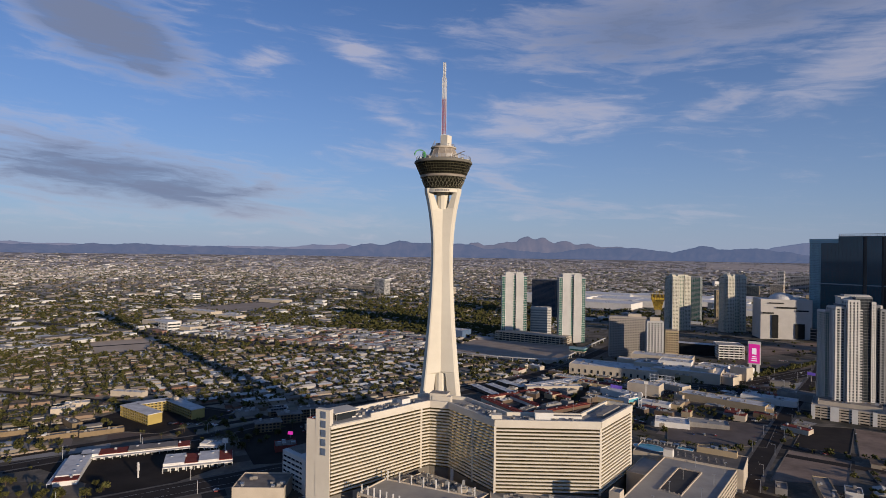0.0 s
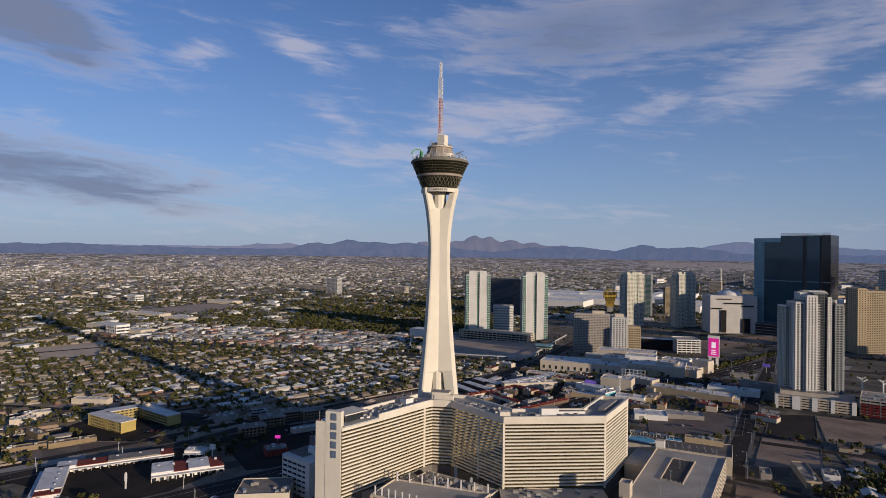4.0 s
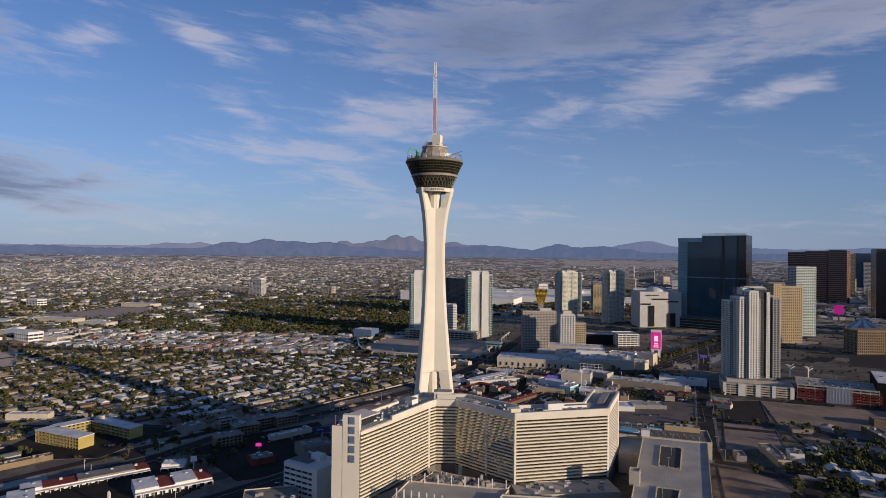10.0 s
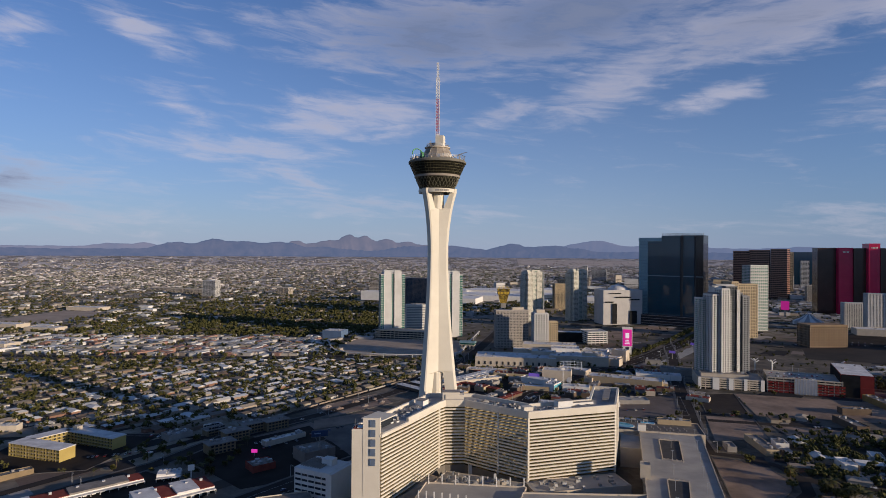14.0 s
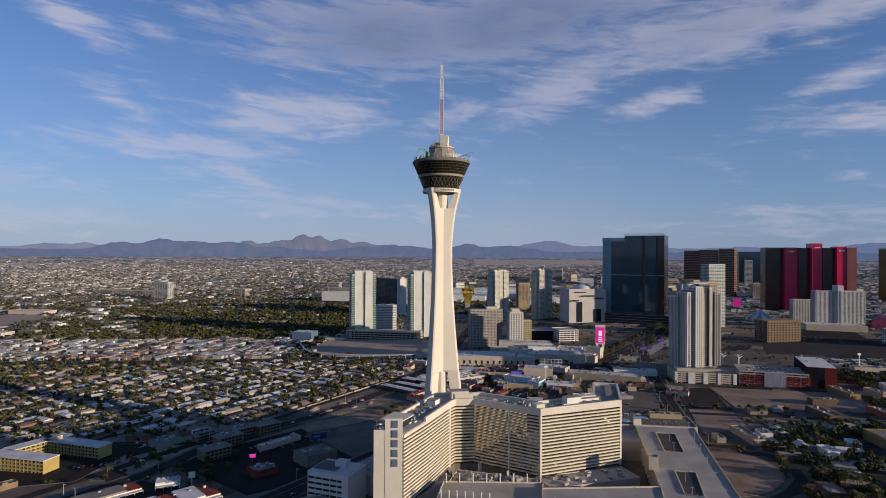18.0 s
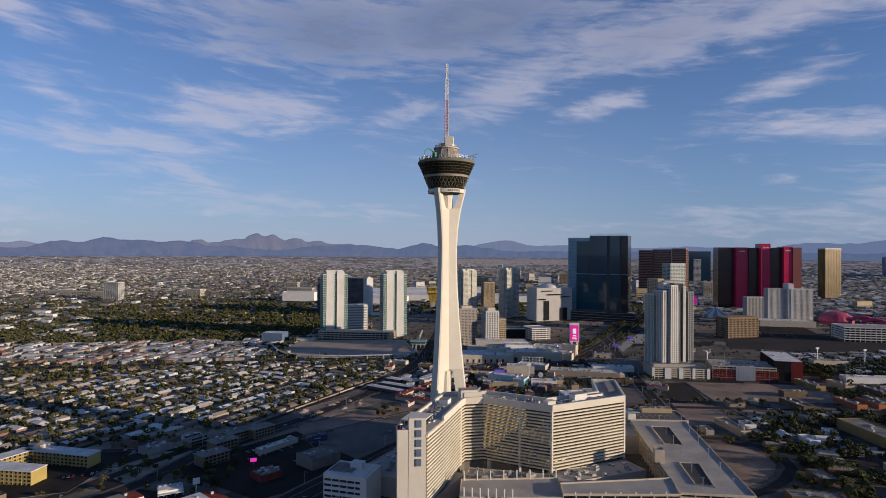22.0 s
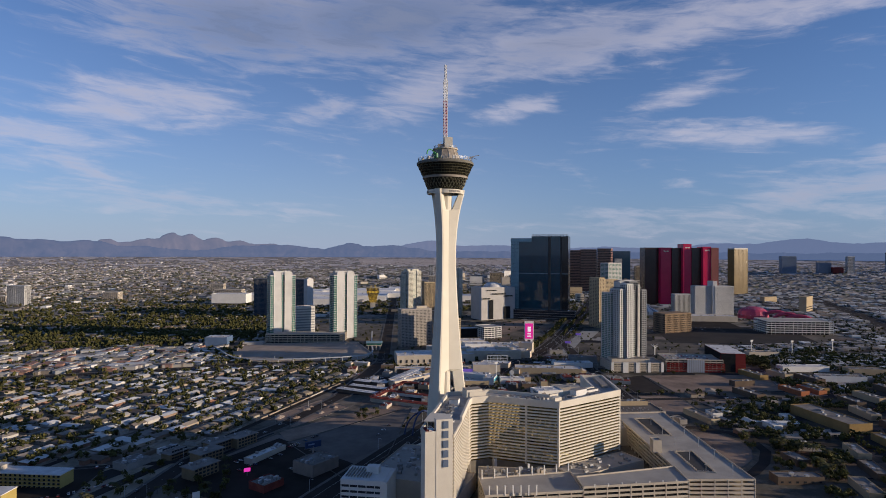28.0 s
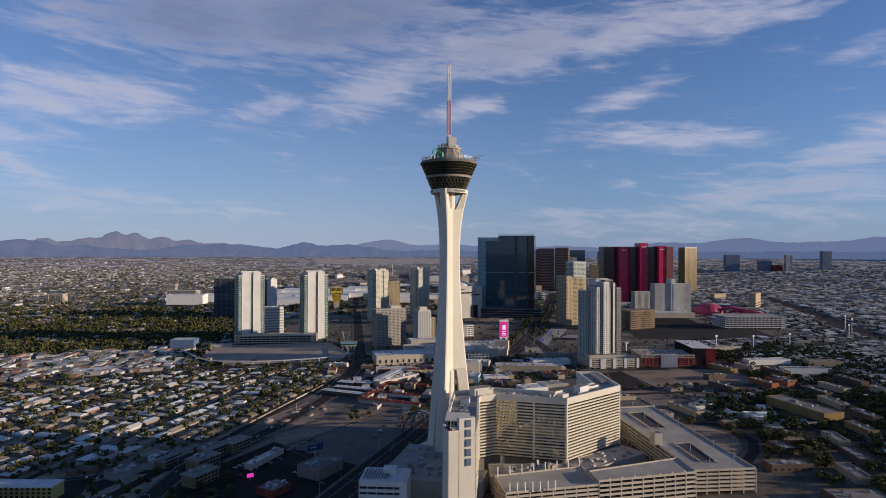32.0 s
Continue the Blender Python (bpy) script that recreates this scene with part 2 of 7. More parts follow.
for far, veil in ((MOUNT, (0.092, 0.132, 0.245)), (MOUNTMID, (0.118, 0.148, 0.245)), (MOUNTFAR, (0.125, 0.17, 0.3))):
    # air between the eye and the backdrop, put on the rock as a blue glow
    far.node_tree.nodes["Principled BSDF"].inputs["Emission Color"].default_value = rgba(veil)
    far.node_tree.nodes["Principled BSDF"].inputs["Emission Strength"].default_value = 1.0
SCREENS = {k: glow("screen_" + k, c, s) for k, c, s in (("magenta", (0.6, 0.02, 0.26), 0.5), ("violet", (0.16, 0.09, 0.42), 0.4), ("white", (0.8, 0.7, 0.76), 0.5), ("pink", (0.9, 0.05, 0.45), 0.8), ("blue", (0.05, 0.12, 0.3), 0.25))}


# ---- building tools ----
CX, CY = 0.0, -505.0   # centre from which the far distance is drawn in


def true_range(r):
    return r + 23000.0 * (max(0.0, r - 2500.0) / 2280.0) ** 3


def height(x, y):
    """The ground: it falls to the east and rises to the far valley rim."""
    r = math.hypot(x - CX, y - CY)
    return 13.2 * math.tanh(x / 566.0) * (1 - min(1, max(0, r - 1500) / 3000)) + 184.0 * (1 - r / true_range(r)) if r > 2500 else 13.2 * math.tanh(x / 566.0) * (1 - min(1, max(0, r - 1500) / 3000))


def drawn_in(x, y):
    """Where a far place stands in the drawn-in distance, and its scale."""
    big = math.hypot(x - CX, y - CY)
    if big <= 2500:
        return x, y, 1.0
    lo, hi = 2500.0, 4780.0
    for _ in range(40):
        mid = (lo + hi) / 2
        lo, hi = (mid, hi) if true_range(mid) < big else (lo, mid)
    k = lo / big
    return CX + (x - CX) * k, CY + (y - CY) * k, k


class Soup:
    """Vertices and faces gathered for one mesh."""

    def __init__(self):
        self.v, self.f, self.m = [], [], []

    def poly(self, pts, mi=0):
        k = len(self.v)
        self.v += [tuple(p) for p in pts]
        self.f.append(tuple(range(k, k + len(pts))))
        self.m.append(mi)

    def prism(self, pts, z0, z1, mi=0, top=None):
        """An upright prism over a plan given counter-clockwise."""
        a = sum(pts[i - 1][0] * pts[i][1] - pts[i][0] * pts[i - 1][1] for i in range(len(pts)))
        pts = pts if a > 0 else pts[::-1]
        k, c = len(self.v), len(pts)
        self.v += [(x, y, z0) for x, y in pts] + [(x, y, z1) for x, y in pts]
        for i in range(c):
            j = (i + 1) % c
            self.f.append((k + i, k + j, k + c + j, k + c + i))
            self.m.append(mi)
        self.f.append(tuple(range(k + c, k + 2 * c)))
        self.m.append(mi if top is None else top)
        self.f.append(tuple(range(k + c - 1, k - 1, -1)))
        self.m.append(mi)

    def box(self, cx, cy, z0, z1, w, d, ang=0.0, mi=0, top=None):
        c, s = math.cos(radians(ang)), math.sin(radians(ang))
        pts = [(cx + x * c - y * s, cy + x * s + y * c) for x, y in ((-w / 2, -d / 2), (w / 2, -d / 2), (w / 2, d / 2), (-w / 2, d / 2))]
        self.prism(pts, z0, z1, mi, top)

    def bar(self, a, b, r, mi=0, sides=4):
        """A straight bar between two points."""
        a, b = Vector(a), Vector(b)
        q = (b - a).to_track_quat("Z", "Y")
        k = len(self.v)
        for p in (a, b):
            for i in range(sides):
                t = 2 * math.pi * (i + 0.5) / sides
                self.v.append(tuple(p + q @ Vector((r * math.cos(t), r * math.sin(t), 0))))
        for i in range(sides):
            j = (i + 1) % sides
            self.f.append((k + i, k + j, k + sides + j, k + sides + i))
            self.m.append(mi)
        self.f += [tuple(range(k + sides - 1, k - 1, -1)), tuple(range(k + sides, k + 2 * sides))]
        self.m += [mi, mi]

    def lathe(self, prof, seg=48, mi=0, cx=0.0, cy=0.0, a0=0.0, a1=360.0):
        """A surface of revolution about the upright axis; prof: (radius, z)."""
        full = a1 - a0 >= 359.9
        k, c = len(self.v), seg if full else seg + 1
        for r, z in prof:
            for i in range(c):
                t = radians(a0 + (a1 - a0) * i / seg)
                self.v.append((cx + r * math.cos(t), cy + r * math.sin(t), z))
        for p in range(len(prof) - 1):
            for i in range(seg):
                j = (i + 1) % c
                self.f.append((k + p * c + i, k + p * c + j, k + (p + 1) * c + j, k + (p + 1) * c + i))
                self.m.append(mi)

    def mesh(self, name, mats, smooth=False):
        me = bpy.data.meshes.new(name)
        me.from_pydata(self.v, [], self.f)
        for m in mats if isinstance(mats, (list, tuple)) else [mats]:
            me.materials.append(m)
        me.polygons.foreach_set("material_index", self.m)
        if smooth:
            me.polygons.foreach_set("use_smooth", [True] * len(self.f))
        me.update()
        return me


def part(name, data, mats, parent=None, label="", at=None, smooth=False):
    """Links a Soup or a mesh as one mesh object under a thing or a part."""
    me = data.mesh(name, mats, smooth) if isinstance(data, Soup) else data
    ob = new(name, me)
    if parent is not None:
        ob.parent = parent
    if at is not None:
        ob.matrix_basis = at
    if label:
        ob["label"] = label
    return ob


def thing(name, label, category, x=0.0, y=0.0, z=0.0, rz=0.0, group="", kind=""):
    ob = new(name)
    ob.matrix_basis = pose(x, y, z, 0, 0, rz)
    return tagged(ob, label, category, group, kind)


def cbox(w, d, z0, z1, x=0.0, y=0.0, ang=0.0):
    s = Soup()
    s.box(x, y, z0, z1, w, d, ang)
    return s


# ---- ground ----
def ground_sheet():
    s = Soup()
    rings = [0, 40, 80, 130, 190, 260, 340, 430, 530, 640, 760, 900, 1060, 1240, 1450, 1700, 2000, 2300, 2500, 2650, 2800, 2950, 3100, 3250, 3400, 3550, 3700, 3850, 4000, 4150, 4300, 4450, 4600, 4700, 4782]
    seg = 144
    for r in rings:
        for i in range(seg):
            a = 2 * math.pi * i / seg
            x, y = CX + r * math.cos(a), CY + r * math.sin(a)
            s.v.append((x, y, height(x, y)))
    for k in range(len(rings) - 1):
        for i in range(seg):
            j = (i + 1) % seg
            q = (k * seg + i, (k + 1) * seg + i, (k + 1) * seg + j, k * seg + j)
            s.f.append(q if k else q[1:])
            s.m.append(0)
    m = bpy.data.materials.new("valley_floor")
    m.use_nodes = True
    n = N(m.node_tree)
    where = n("NewGeometry").outputs["Position"]
    a = n("TexNoise", i0=where, _scale=0.006, _detail=6.0, _roughness=0.65).outputs["Fac"]
    b = n("TexNoise", i0=where, _scale=0.05, _detail=5.0, _roughness=0.7).outputs["Fac"]
    c = n("TexVoronoi", i0=where, _scale=0.03).outputs["Color"]
    col = n.mix(n("MapRange", i0=a, i1=0.4, i2=0.6).outputs[0], (0.165, 0.137, 0.108, 1), (0.1, 0.09, 0.07, 1))
    col = n.mix(n("MapRange", i0=b, i1=0.45, i2=0.7).outputs[0], col, (0.23, 0.19, 0.145, 1))
    col = n.mix(0.4, col, n.mix(n("SeparateColor", i0=c).outputs[0], (0.5, 0.5, 0.5, 1), (1.5, 1.5, 1.5, 1)), "MULTIPLY")
    # the outer valley: lots, roofs and dark green tracts too small to pick apart, paled in imitation of haze
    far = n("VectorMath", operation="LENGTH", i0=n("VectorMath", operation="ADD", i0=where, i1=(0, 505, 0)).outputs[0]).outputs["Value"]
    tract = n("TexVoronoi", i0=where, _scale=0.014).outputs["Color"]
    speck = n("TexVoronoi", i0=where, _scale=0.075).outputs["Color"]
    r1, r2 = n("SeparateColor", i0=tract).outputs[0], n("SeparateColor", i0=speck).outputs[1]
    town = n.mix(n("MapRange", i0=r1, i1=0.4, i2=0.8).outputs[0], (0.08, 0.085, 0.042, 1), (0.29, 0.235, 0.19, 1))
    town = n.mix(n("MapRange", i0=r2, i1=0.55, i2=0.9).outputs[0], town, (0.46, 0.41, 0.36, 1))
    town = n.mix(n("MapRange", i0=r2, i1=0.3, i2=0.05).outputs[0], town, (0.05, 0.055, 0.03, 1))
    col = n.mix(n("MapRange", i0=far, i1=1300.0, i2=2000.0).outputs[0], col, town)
    # farther out, haze is put into the colour as a greyer, paler mix
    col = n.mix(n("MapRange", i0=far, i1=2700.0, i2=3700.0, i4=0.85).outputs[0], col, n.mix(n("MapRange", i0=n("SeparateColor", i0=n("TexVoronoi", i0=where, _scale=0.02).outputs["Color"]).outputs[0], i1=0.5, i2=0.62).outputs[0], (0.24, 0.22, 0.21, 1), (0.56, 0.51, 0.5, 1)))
    p = n("BsdfPrincipled", _base_color=col, _roughness=0.95)
    p.inputs["Specular IOR Level"].default_value = 0.03
    n.t.links.new(p.outputs[0], n("OutputMaterial").inputs[0])
    tagged(part("ground", s, m, smooth=True), "dry grey-brown desert valley floor under the city, paled far off for haze", "ground", kind="structure")


ground_sheet()


def ridge(name, label, mat, r0, front, back, peaks, floor_el, rough, seed, spur):
    """A mountain range on the valley rim with spurs and gullies: peaks are (azimuth, elevation above the eye level, half width), degrees."""
    s = Soup()
    steps, az0, az1, rows = 1500, -80.0, 85.0, 17
    for i in range(steps + 1):
        az = az0 + (az1 - az0) * i / steps
        e = floor_el
        for pa, pe, pw in peaks:
            e = max(e, e + (pe - e) * math.exp(-((az - pa) / pw) ** 2))
        jag = noise.fractal(Vector((az * 0.55, seed, 0)), 0.75, 2.1, 8) * rough
        fold = sum((0.5 - abs(noise.noise(Vector((az * f, seed * 1.7, f))))) * a for f, a in ((0.42, 0.55), (1.05, 0.3), (2.6, 0.17), (6.1, 0.1)))
        e += jag * 0.5 + (fold - 0.35) * rough * 1.9
        top = 184 + r0 * math.tan(radians(e))
        for k in range(rows):
            u = k / (rows - 3)
            r = r0 - front + front * u if u <= 1 else r0 + back * (u - 1) * (rows - 3) / 2
            x, y = CX + r * math.sin(radians(az)), CY + r * math.cos(radians(az))
            z0 = 184 * (1 - min(r, 4782) / true_range(min(r, 4782))) - 4
            rise = u ** 1.5 if u <= 1 else 1 - 0.4 * (u - 1) * (rows - 3) / 2
            # spurs run down from the crest; the gullies between them bite deepest halfway
            a = az + 1.3 * noise.noise(Vector((az * 0.3, u * 1.5, seed)))
            g = abs(noise.noise(Vector((a * 1.15, u * 1.1, seed + 5)))) + 0.5 * abs(noise.noise(Vector((a * 2.9, u * 2.2, seed + 9)))) + 0.25 * abs(noise.noise(Vector((a * 7.0, u * 5.0, seed + 2))))
            rise += (0.42 - g) * spur * math.sin(math.pi * min(1, u)) ** 0.8
            s.v.append((x, y, z0 + (top - z0) * max(0, rise)))
    for i in range(steps):
        for k in range(rows - 1):
            s.f.append((i * rows + k, (i + 1) * rows + k, (i + 1) * rows + k + 1, i * rows + k + 1))
            s.m.append(0)
    tagged(part(name, s, mat, smooth=True), label, "mountains", kind="structure")


ridge("backdrop_foothills", "dark blue-grey desert range along the valley rim, with a haze glow", MOUNT, 4640, 120, 30,
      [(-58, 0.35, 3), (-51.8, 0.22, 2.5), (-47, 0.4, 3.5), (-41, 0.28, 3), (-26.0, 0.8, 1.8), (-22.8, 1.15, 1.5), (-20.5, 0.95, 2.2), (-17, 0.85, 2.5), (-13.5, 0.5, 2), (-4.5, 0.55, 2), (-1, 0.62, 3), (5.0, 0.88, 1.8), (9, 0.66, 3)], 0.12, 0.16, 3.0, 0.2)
ridge("backdrop_mountains", "brown-violet desert peaks behind the blue range, toned as if sunlit, with a haze glow", MOUNTMID, 4715, 70, 25,
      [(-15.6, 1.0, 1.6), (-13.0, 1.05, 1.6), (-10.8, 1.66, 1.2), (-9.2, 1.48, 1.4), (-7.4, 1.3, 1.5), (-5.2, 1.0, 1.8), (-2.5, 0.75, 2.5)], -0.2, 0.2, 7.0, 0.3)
ridge("backdrop_hills", "paler far mountain ridge behind the range, with a haze glow", MOUNTFAR, 4752, 40, 28,
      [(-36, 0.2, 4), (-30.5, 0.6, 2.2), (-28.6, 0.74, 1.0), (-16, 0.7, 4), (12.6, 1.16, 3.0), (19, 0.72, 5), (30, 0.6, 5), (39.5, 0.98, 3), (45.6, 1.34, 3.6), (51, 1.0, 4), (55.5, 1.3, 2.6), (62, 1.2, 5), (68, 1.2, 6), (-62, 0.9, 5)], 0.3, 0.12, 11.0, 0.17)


# ---- observation tower ----
LEGS = (-8.8, -128.8, 111.2)


def interp(tab, z):
    for (z0, a), (z1, b) in zip(tab, tab[1:]):
        if z <= z1:
            k = (z - z0) / (z1 - z0)
            k = min(1, max(0, k))
            return a + (b - a) * k
    return tab[-1][1]


STOREY = [(228, 228), (240, 238.7), (252.4, 248.6), (254.4, 250.6), (264.5, 260.7), (267.5, 263.6), (271, 266.8), (280.4, 275.0), (290.2, 285.4), (293, 290.5), (321, 321), (351, 351)]


def observation_tower():
    t = thing("observation_tower", "tall cream concrete observation tower with flared legs and dark glass pod", "tower")

    def piece(name, s, *rest):
        """Sets the head of the tower to its true storey heights."""
        s.v = [(x * (0.98 if z > 252 else 1), y * (0.98 if z > 252 else 1), interp(STOREY, z)) if z > 228 else (x, y, z) for x, y, z in s.v]
        return part(name, s, *rest)

    outer = [(0, 25.5), (30, 22.2), (59, 19.0), (80, 16.6), (100, 14.6), (125, 12.4), (150, 10.8), (172, 9.9), (190, 9.9), (205, 11.0), (218, 12.8), (228, 14.9), (236, 16.9), (240, 17.2)]
    inner = [(0, 15.5), (30, 13.2), (60, 9.6), (79, 7.0), (81, 1.5), (220, 1.5), (222, 6.4), (230, 9.6), (236, 12.0), (240, 12.3)]
    thick = [(0, 4.1), (59, 3.7), (120, 3.1), (172, 2.7), (240, 3.2)]
    zs = [0, 15, 30, 45, 59, 70, 79, 81, 90, 100, 112, 125, 138, 150, 161, 172, 181, 190, 198, 205, 212, 218, 220, 222, 226, 230, 236, 240]
    for a in LEGS:
        s = Soup()
        c, q = math.cos(radians(a)), math.sin(radians(a))
        for z in zs:
            ro, ri, th = interp(outer, z), interp(inner, z), interp(thick, z)
            fl = 2.6 if 80.5 < z < 221 else 0.4
            for r, w in ((ri, th + fl), (ro - 1.0, th), (ro, th - 0.9), (ro, -th + 0.9), (ro - 1.0, -th), (ri, -th - fl)):
                s.v.append((r * c - w * q, r * q + w * c, z))
        for k in range(len(zs) - 1):
            for i in range(6):
                j = (i + 1) % 6
                s.f.append((k * 6 + i, k * 6 + j, k * 6 + 6 + j, k * 6 + 6 + i)[::-1])
                s.m.append(0)
        k = (len(zs) - 1) * 6
        s.f += [tuple(range(6)), tuple(range(k + 5, k - 1, -1))]
        s.m += [0, 0]
        piece("leg", s, CREAM, t)
    s = Soup()
    hexa = [(5.9 * math.cos(radians(LEGS[0] + 30 + d * 60 + e)), 5.9 * math.sin(radians(LEGS[0] + 30 + d * 60 + e))) for d in range(6) for e in (-16, 16)]
    s.prism(hexa, 0, 240)
    piece("core_shaft", s, CREAM, t)
    s = Soup()
    s.lathe([(15.2, 236.0), (16.0, 236.0), (16.0, 239.6), (14.4, 240.0), (10, 240)], 60)
    piece("ring_beam", s, CREAM, t)
    for k in range(3):
        s = Soup()
        for i in range(7):
            a = radians(LEGS[k] + 60 - 22 + i * 6.5)
            s.box(16.05 * math.cos(a), 16.05 * math.sin(a), 236.9, 238.8, 0.4, 1.0 + 0.6 * (i % 2), math.degrees(a))
        piece("emblem_bars", s, GREY, t)
    # base building at the foot
    s = Soup()
    s.lathe([(27, -0.5), (27, 6), (26, 6.2), (0, 6.3)], 48)
    piece("base_drum", s, GREENGLASS, t, "blue-green glass drum at the foot")
    s = Soup()
    s.lathe([(28.5, 6.0), (28.5, 9.0), (27.5, 9.3), (12, 9.4)], 48)
    piece("base_canopy", s, CREAM, t)
    # pod
    podglass = material("pod_glass", (0.014, 0.013, 0.009), (0.01, 0.01, 0.008), 0.12, 0.3, spec=0.3, island=0.2)
    s = Soup()
    s.lathe([(14.6, 240.0), (15.2, 240.6), (19.4, 252.4)], 72)
    piece("lower_glass", s, podglass, t)
    s = Soup()
    s.lathe([(19.6, 252.2), (20.4, 252.4), (20.5, 253.4), (20.0, 254.2), (20.6, 254.6)], 72)
    piece("ledge", s, material("ledge_bronze", (0.3, 0.255, 0.2), (0.24, 0.2, 0.16), 0.6), t, "bronze metal ledge")
    s = Soup()
    s.lathe([(20.4, 254.4), (25.0, 264.4), (24.2, 264.6)], 72)
    piece("upper_glass", s, podglass, t)
    s = Soup()
    s.lathe([(25.0, 264.3), (25.8, 264.6), (25.8, 265.9), (25.0, 267.0), (23.6, 267.4), (11, 267.5)], 72)
    piece("rim", s, material("rim_metal", (0.2, 0.185, 0.15), None, 0.75), t)
    steel = material("pod_frame", (0.1, 0.09, 0.055), (0.07, 0.065, 0.04), 0.7)
    bronze = material("pod_lattice", (0.34, 0.31, 0.22), (0.27, 0.25, 0.18), 0.7)
    for z, r in ((241.0, 15.6), (243.8, 16.6), (246.5, 17.55), (249.4, 18.6)):
        s = Soup()
        s.lathe([(r, z), (r + 0.25, z), (r + 0.35, z + 0.3), (r + 0.1, z + 0.3)], 72)
        piece("frame_ring", s, steel, t)
    diag = 34
    for i in range(diag):
        for sgn in (1, -1):
            s = Soup()
            a = 2 * math.pi * i / diag
            b = a + sgn * 2 * math.pi / diag * 1.5
            m = (a + b) / 2
            p = lambda r, ang, z: (r * math.cos(ang), r * math.sin(ang), z)
            s.bar(p(15.35, a, 240.8), p(17.75, m, 246.6), 0.13)
            s.bar(p(17.75, m, 246.6), p(19.5, b, 252.3), 0.13)
            piece("lattice_brace", s, bronze, t)
    for k in range(4):
        z = 256.3 + k * 2.1
        r = 20.4 + (z - 254.4) * 0.46
        s = Soup()
        s.lathe([(r + 0.02, z), (r + 0.3, z), (r + 0.34, z + 0.35), (r + 0.18, z + 0.35)], 72)
        piece("frame_ring", s, steel, t)
    for i in range(60):
        a = 2 * math.pi * i / 60
        s = Soup()
        s.bar((20.55 * math.cos(a), 20.55 * math.sin(a), 254.5), (25.15 * math.cos(a), 25.15 * math.sin(a), 264.4), 0.13)
        piece("mullion", s, steel, t)
    # roof cone, rails and rooms
    s = Soup()
    s.lathe([(17.5, 267.5), (17.3, 269.2), (13.6, 269.6), (13.4, 271.0), (12.2, 274.5), (10.6, 278.4), (10.4, 280.2), (9.2, 280.4), (0, 280.5)], 12)
    piece("roof_cone", s, material("cone_cladding", (0.33, 0.285, 0.235), (0.24, 0.205, 0.17), 0.8, 0.3), t, "grey clad cone above the deck")
    for i in range(12):
        a = radians(30 * i)
        s = Soup()
        s.bar((13.6 * math.cos(a), 13.6 * math.sin(a), 270.6), (10.7 * math.cos(a), 10.7 * math.sin(a), 278.3), 0.28)
        piece("cone_rib", s, BEIGE, t)
    for z, r in ((281.5, 10.2), (282.3, 10.2), (268.6, 24.2), (269.6, 24.2), (270.4, 24.2)):
        s = Soup()
        s.lathe([(r, z), (r + 0.15, z), (r + 0.15, z + 0.15), (r, z + 0.15), (r, z)], 60)
        piece("guard_rail", s, STEEL, t)
    for i in range(48):
        a = 2 * math.pi * i / 48
        s = Soup()
        s.bar((24.3 * math.cos(a), 24.3 * math.sin(a), 267.2), (24.6 * math.cos(a), 24.6 * math.sin(a), 271.2), 0.12)
        piece("rail_post", s, STEEL, t)
    s = Soup()
    s.lathe([(10.3, 279.2), (11.4, 279.6), (11.4, 280.7), (10.2, 281.0)], 36)
    piece("cone_rim", s, BEIGE, t, "pale rim round the top of the cone")
    # small plant and cabins on the open deck
    rng = random.Random(7)
    for i in range(26):
        a, r, h = rng.uniform(0, 6.28), rng.uniform(18.6, 22.6), rng.uniform(1.0, 3.4)
        s = Soup()
        s.box(r * math.cos(a), r * math.sin(a), 267.4, 267.5 + h, rng.uniform(1, 3), rng.uniform(1, 2.4), math.degrees(a))
        piece("deck_cabin", s, rng.choice((BEIGE, GREY, WHITE, STEEL)), t)
    s = Soup()
    s.box(2.6, -1.0, 280.4, 290.2, 7.2, 7.0, -12)
    piece("penthouse", s, CREAM, t)
    s = Soup()
    s.box(-3.6, 1.0, 280.4, 284.6, 6.0, 6.0, -12)
    piece("plant_room", s, GREY, t)
    # mast
    bands = [(283, 291, 1.5, WHITESTEEL), (291, 318, 1.5, REDSTEEL), (318, 336.5, 1.5, WHITESTEEL), (336.5, 350, 0.85, WHITESTEEL)]
    for z0, z1, r, m in bands:
        s = Soup()
        cor = [(r * x, r * y) for x, y in ((-1, -1), (1, -1), (1, 1), (-1, 1))]
        for x, y in cor:
            s.bar((x, y, z0), (x, y, z1), 0.24, 1)
        steps = int((z1 - z0) / 2.4)
        for k in range(steps):
            za, zb = z0 + (z1 - z0) * k / steps, z0 + (z1 - z0) * (k + 1) / steps
            for i in range(4):
                a, b = cor[i], cor[(i + 1) % 4]
                s.bar((*a, za), (*b, zb), 0.14)
                s.bar((*b, za), (*a, zb), 0.14)
                s.bar((*a, zb), (*b, zb), 0.14)
        piece("mast_section", s, [m, WHITESTEEL], t, "red painted lattice" if m is REDSTEEL else "white painted lattice")
    s = Soup()
    s.bar((0, 0, 282), (0, 0, 350), 0.2)
    piece("mast_core", s, WHITESTEEL, t)
    # rides and aerials on the deck
    s = Soup()
    last = None
    for i in range(15):
        a = radians(-60 + i * 18)
        p = (-17.0 + 5.0 * math.cos(a) * 0.8, -13.0 + 5.0 * math.cos(a) * 0.6, 272.5 + 4.6 * math.sin(a))
        if last:
            s.bar(last, p, 0.55, 0, 6)
        last = p
    piece("thrill_ride_arc", s, GREENRIDE, t, "green and dark steel ride arc")
    s = Soup()
    s.bar((-13.5, -14, 267.5), (-13.5, -14, 274.5), 0.9, 0, 8)
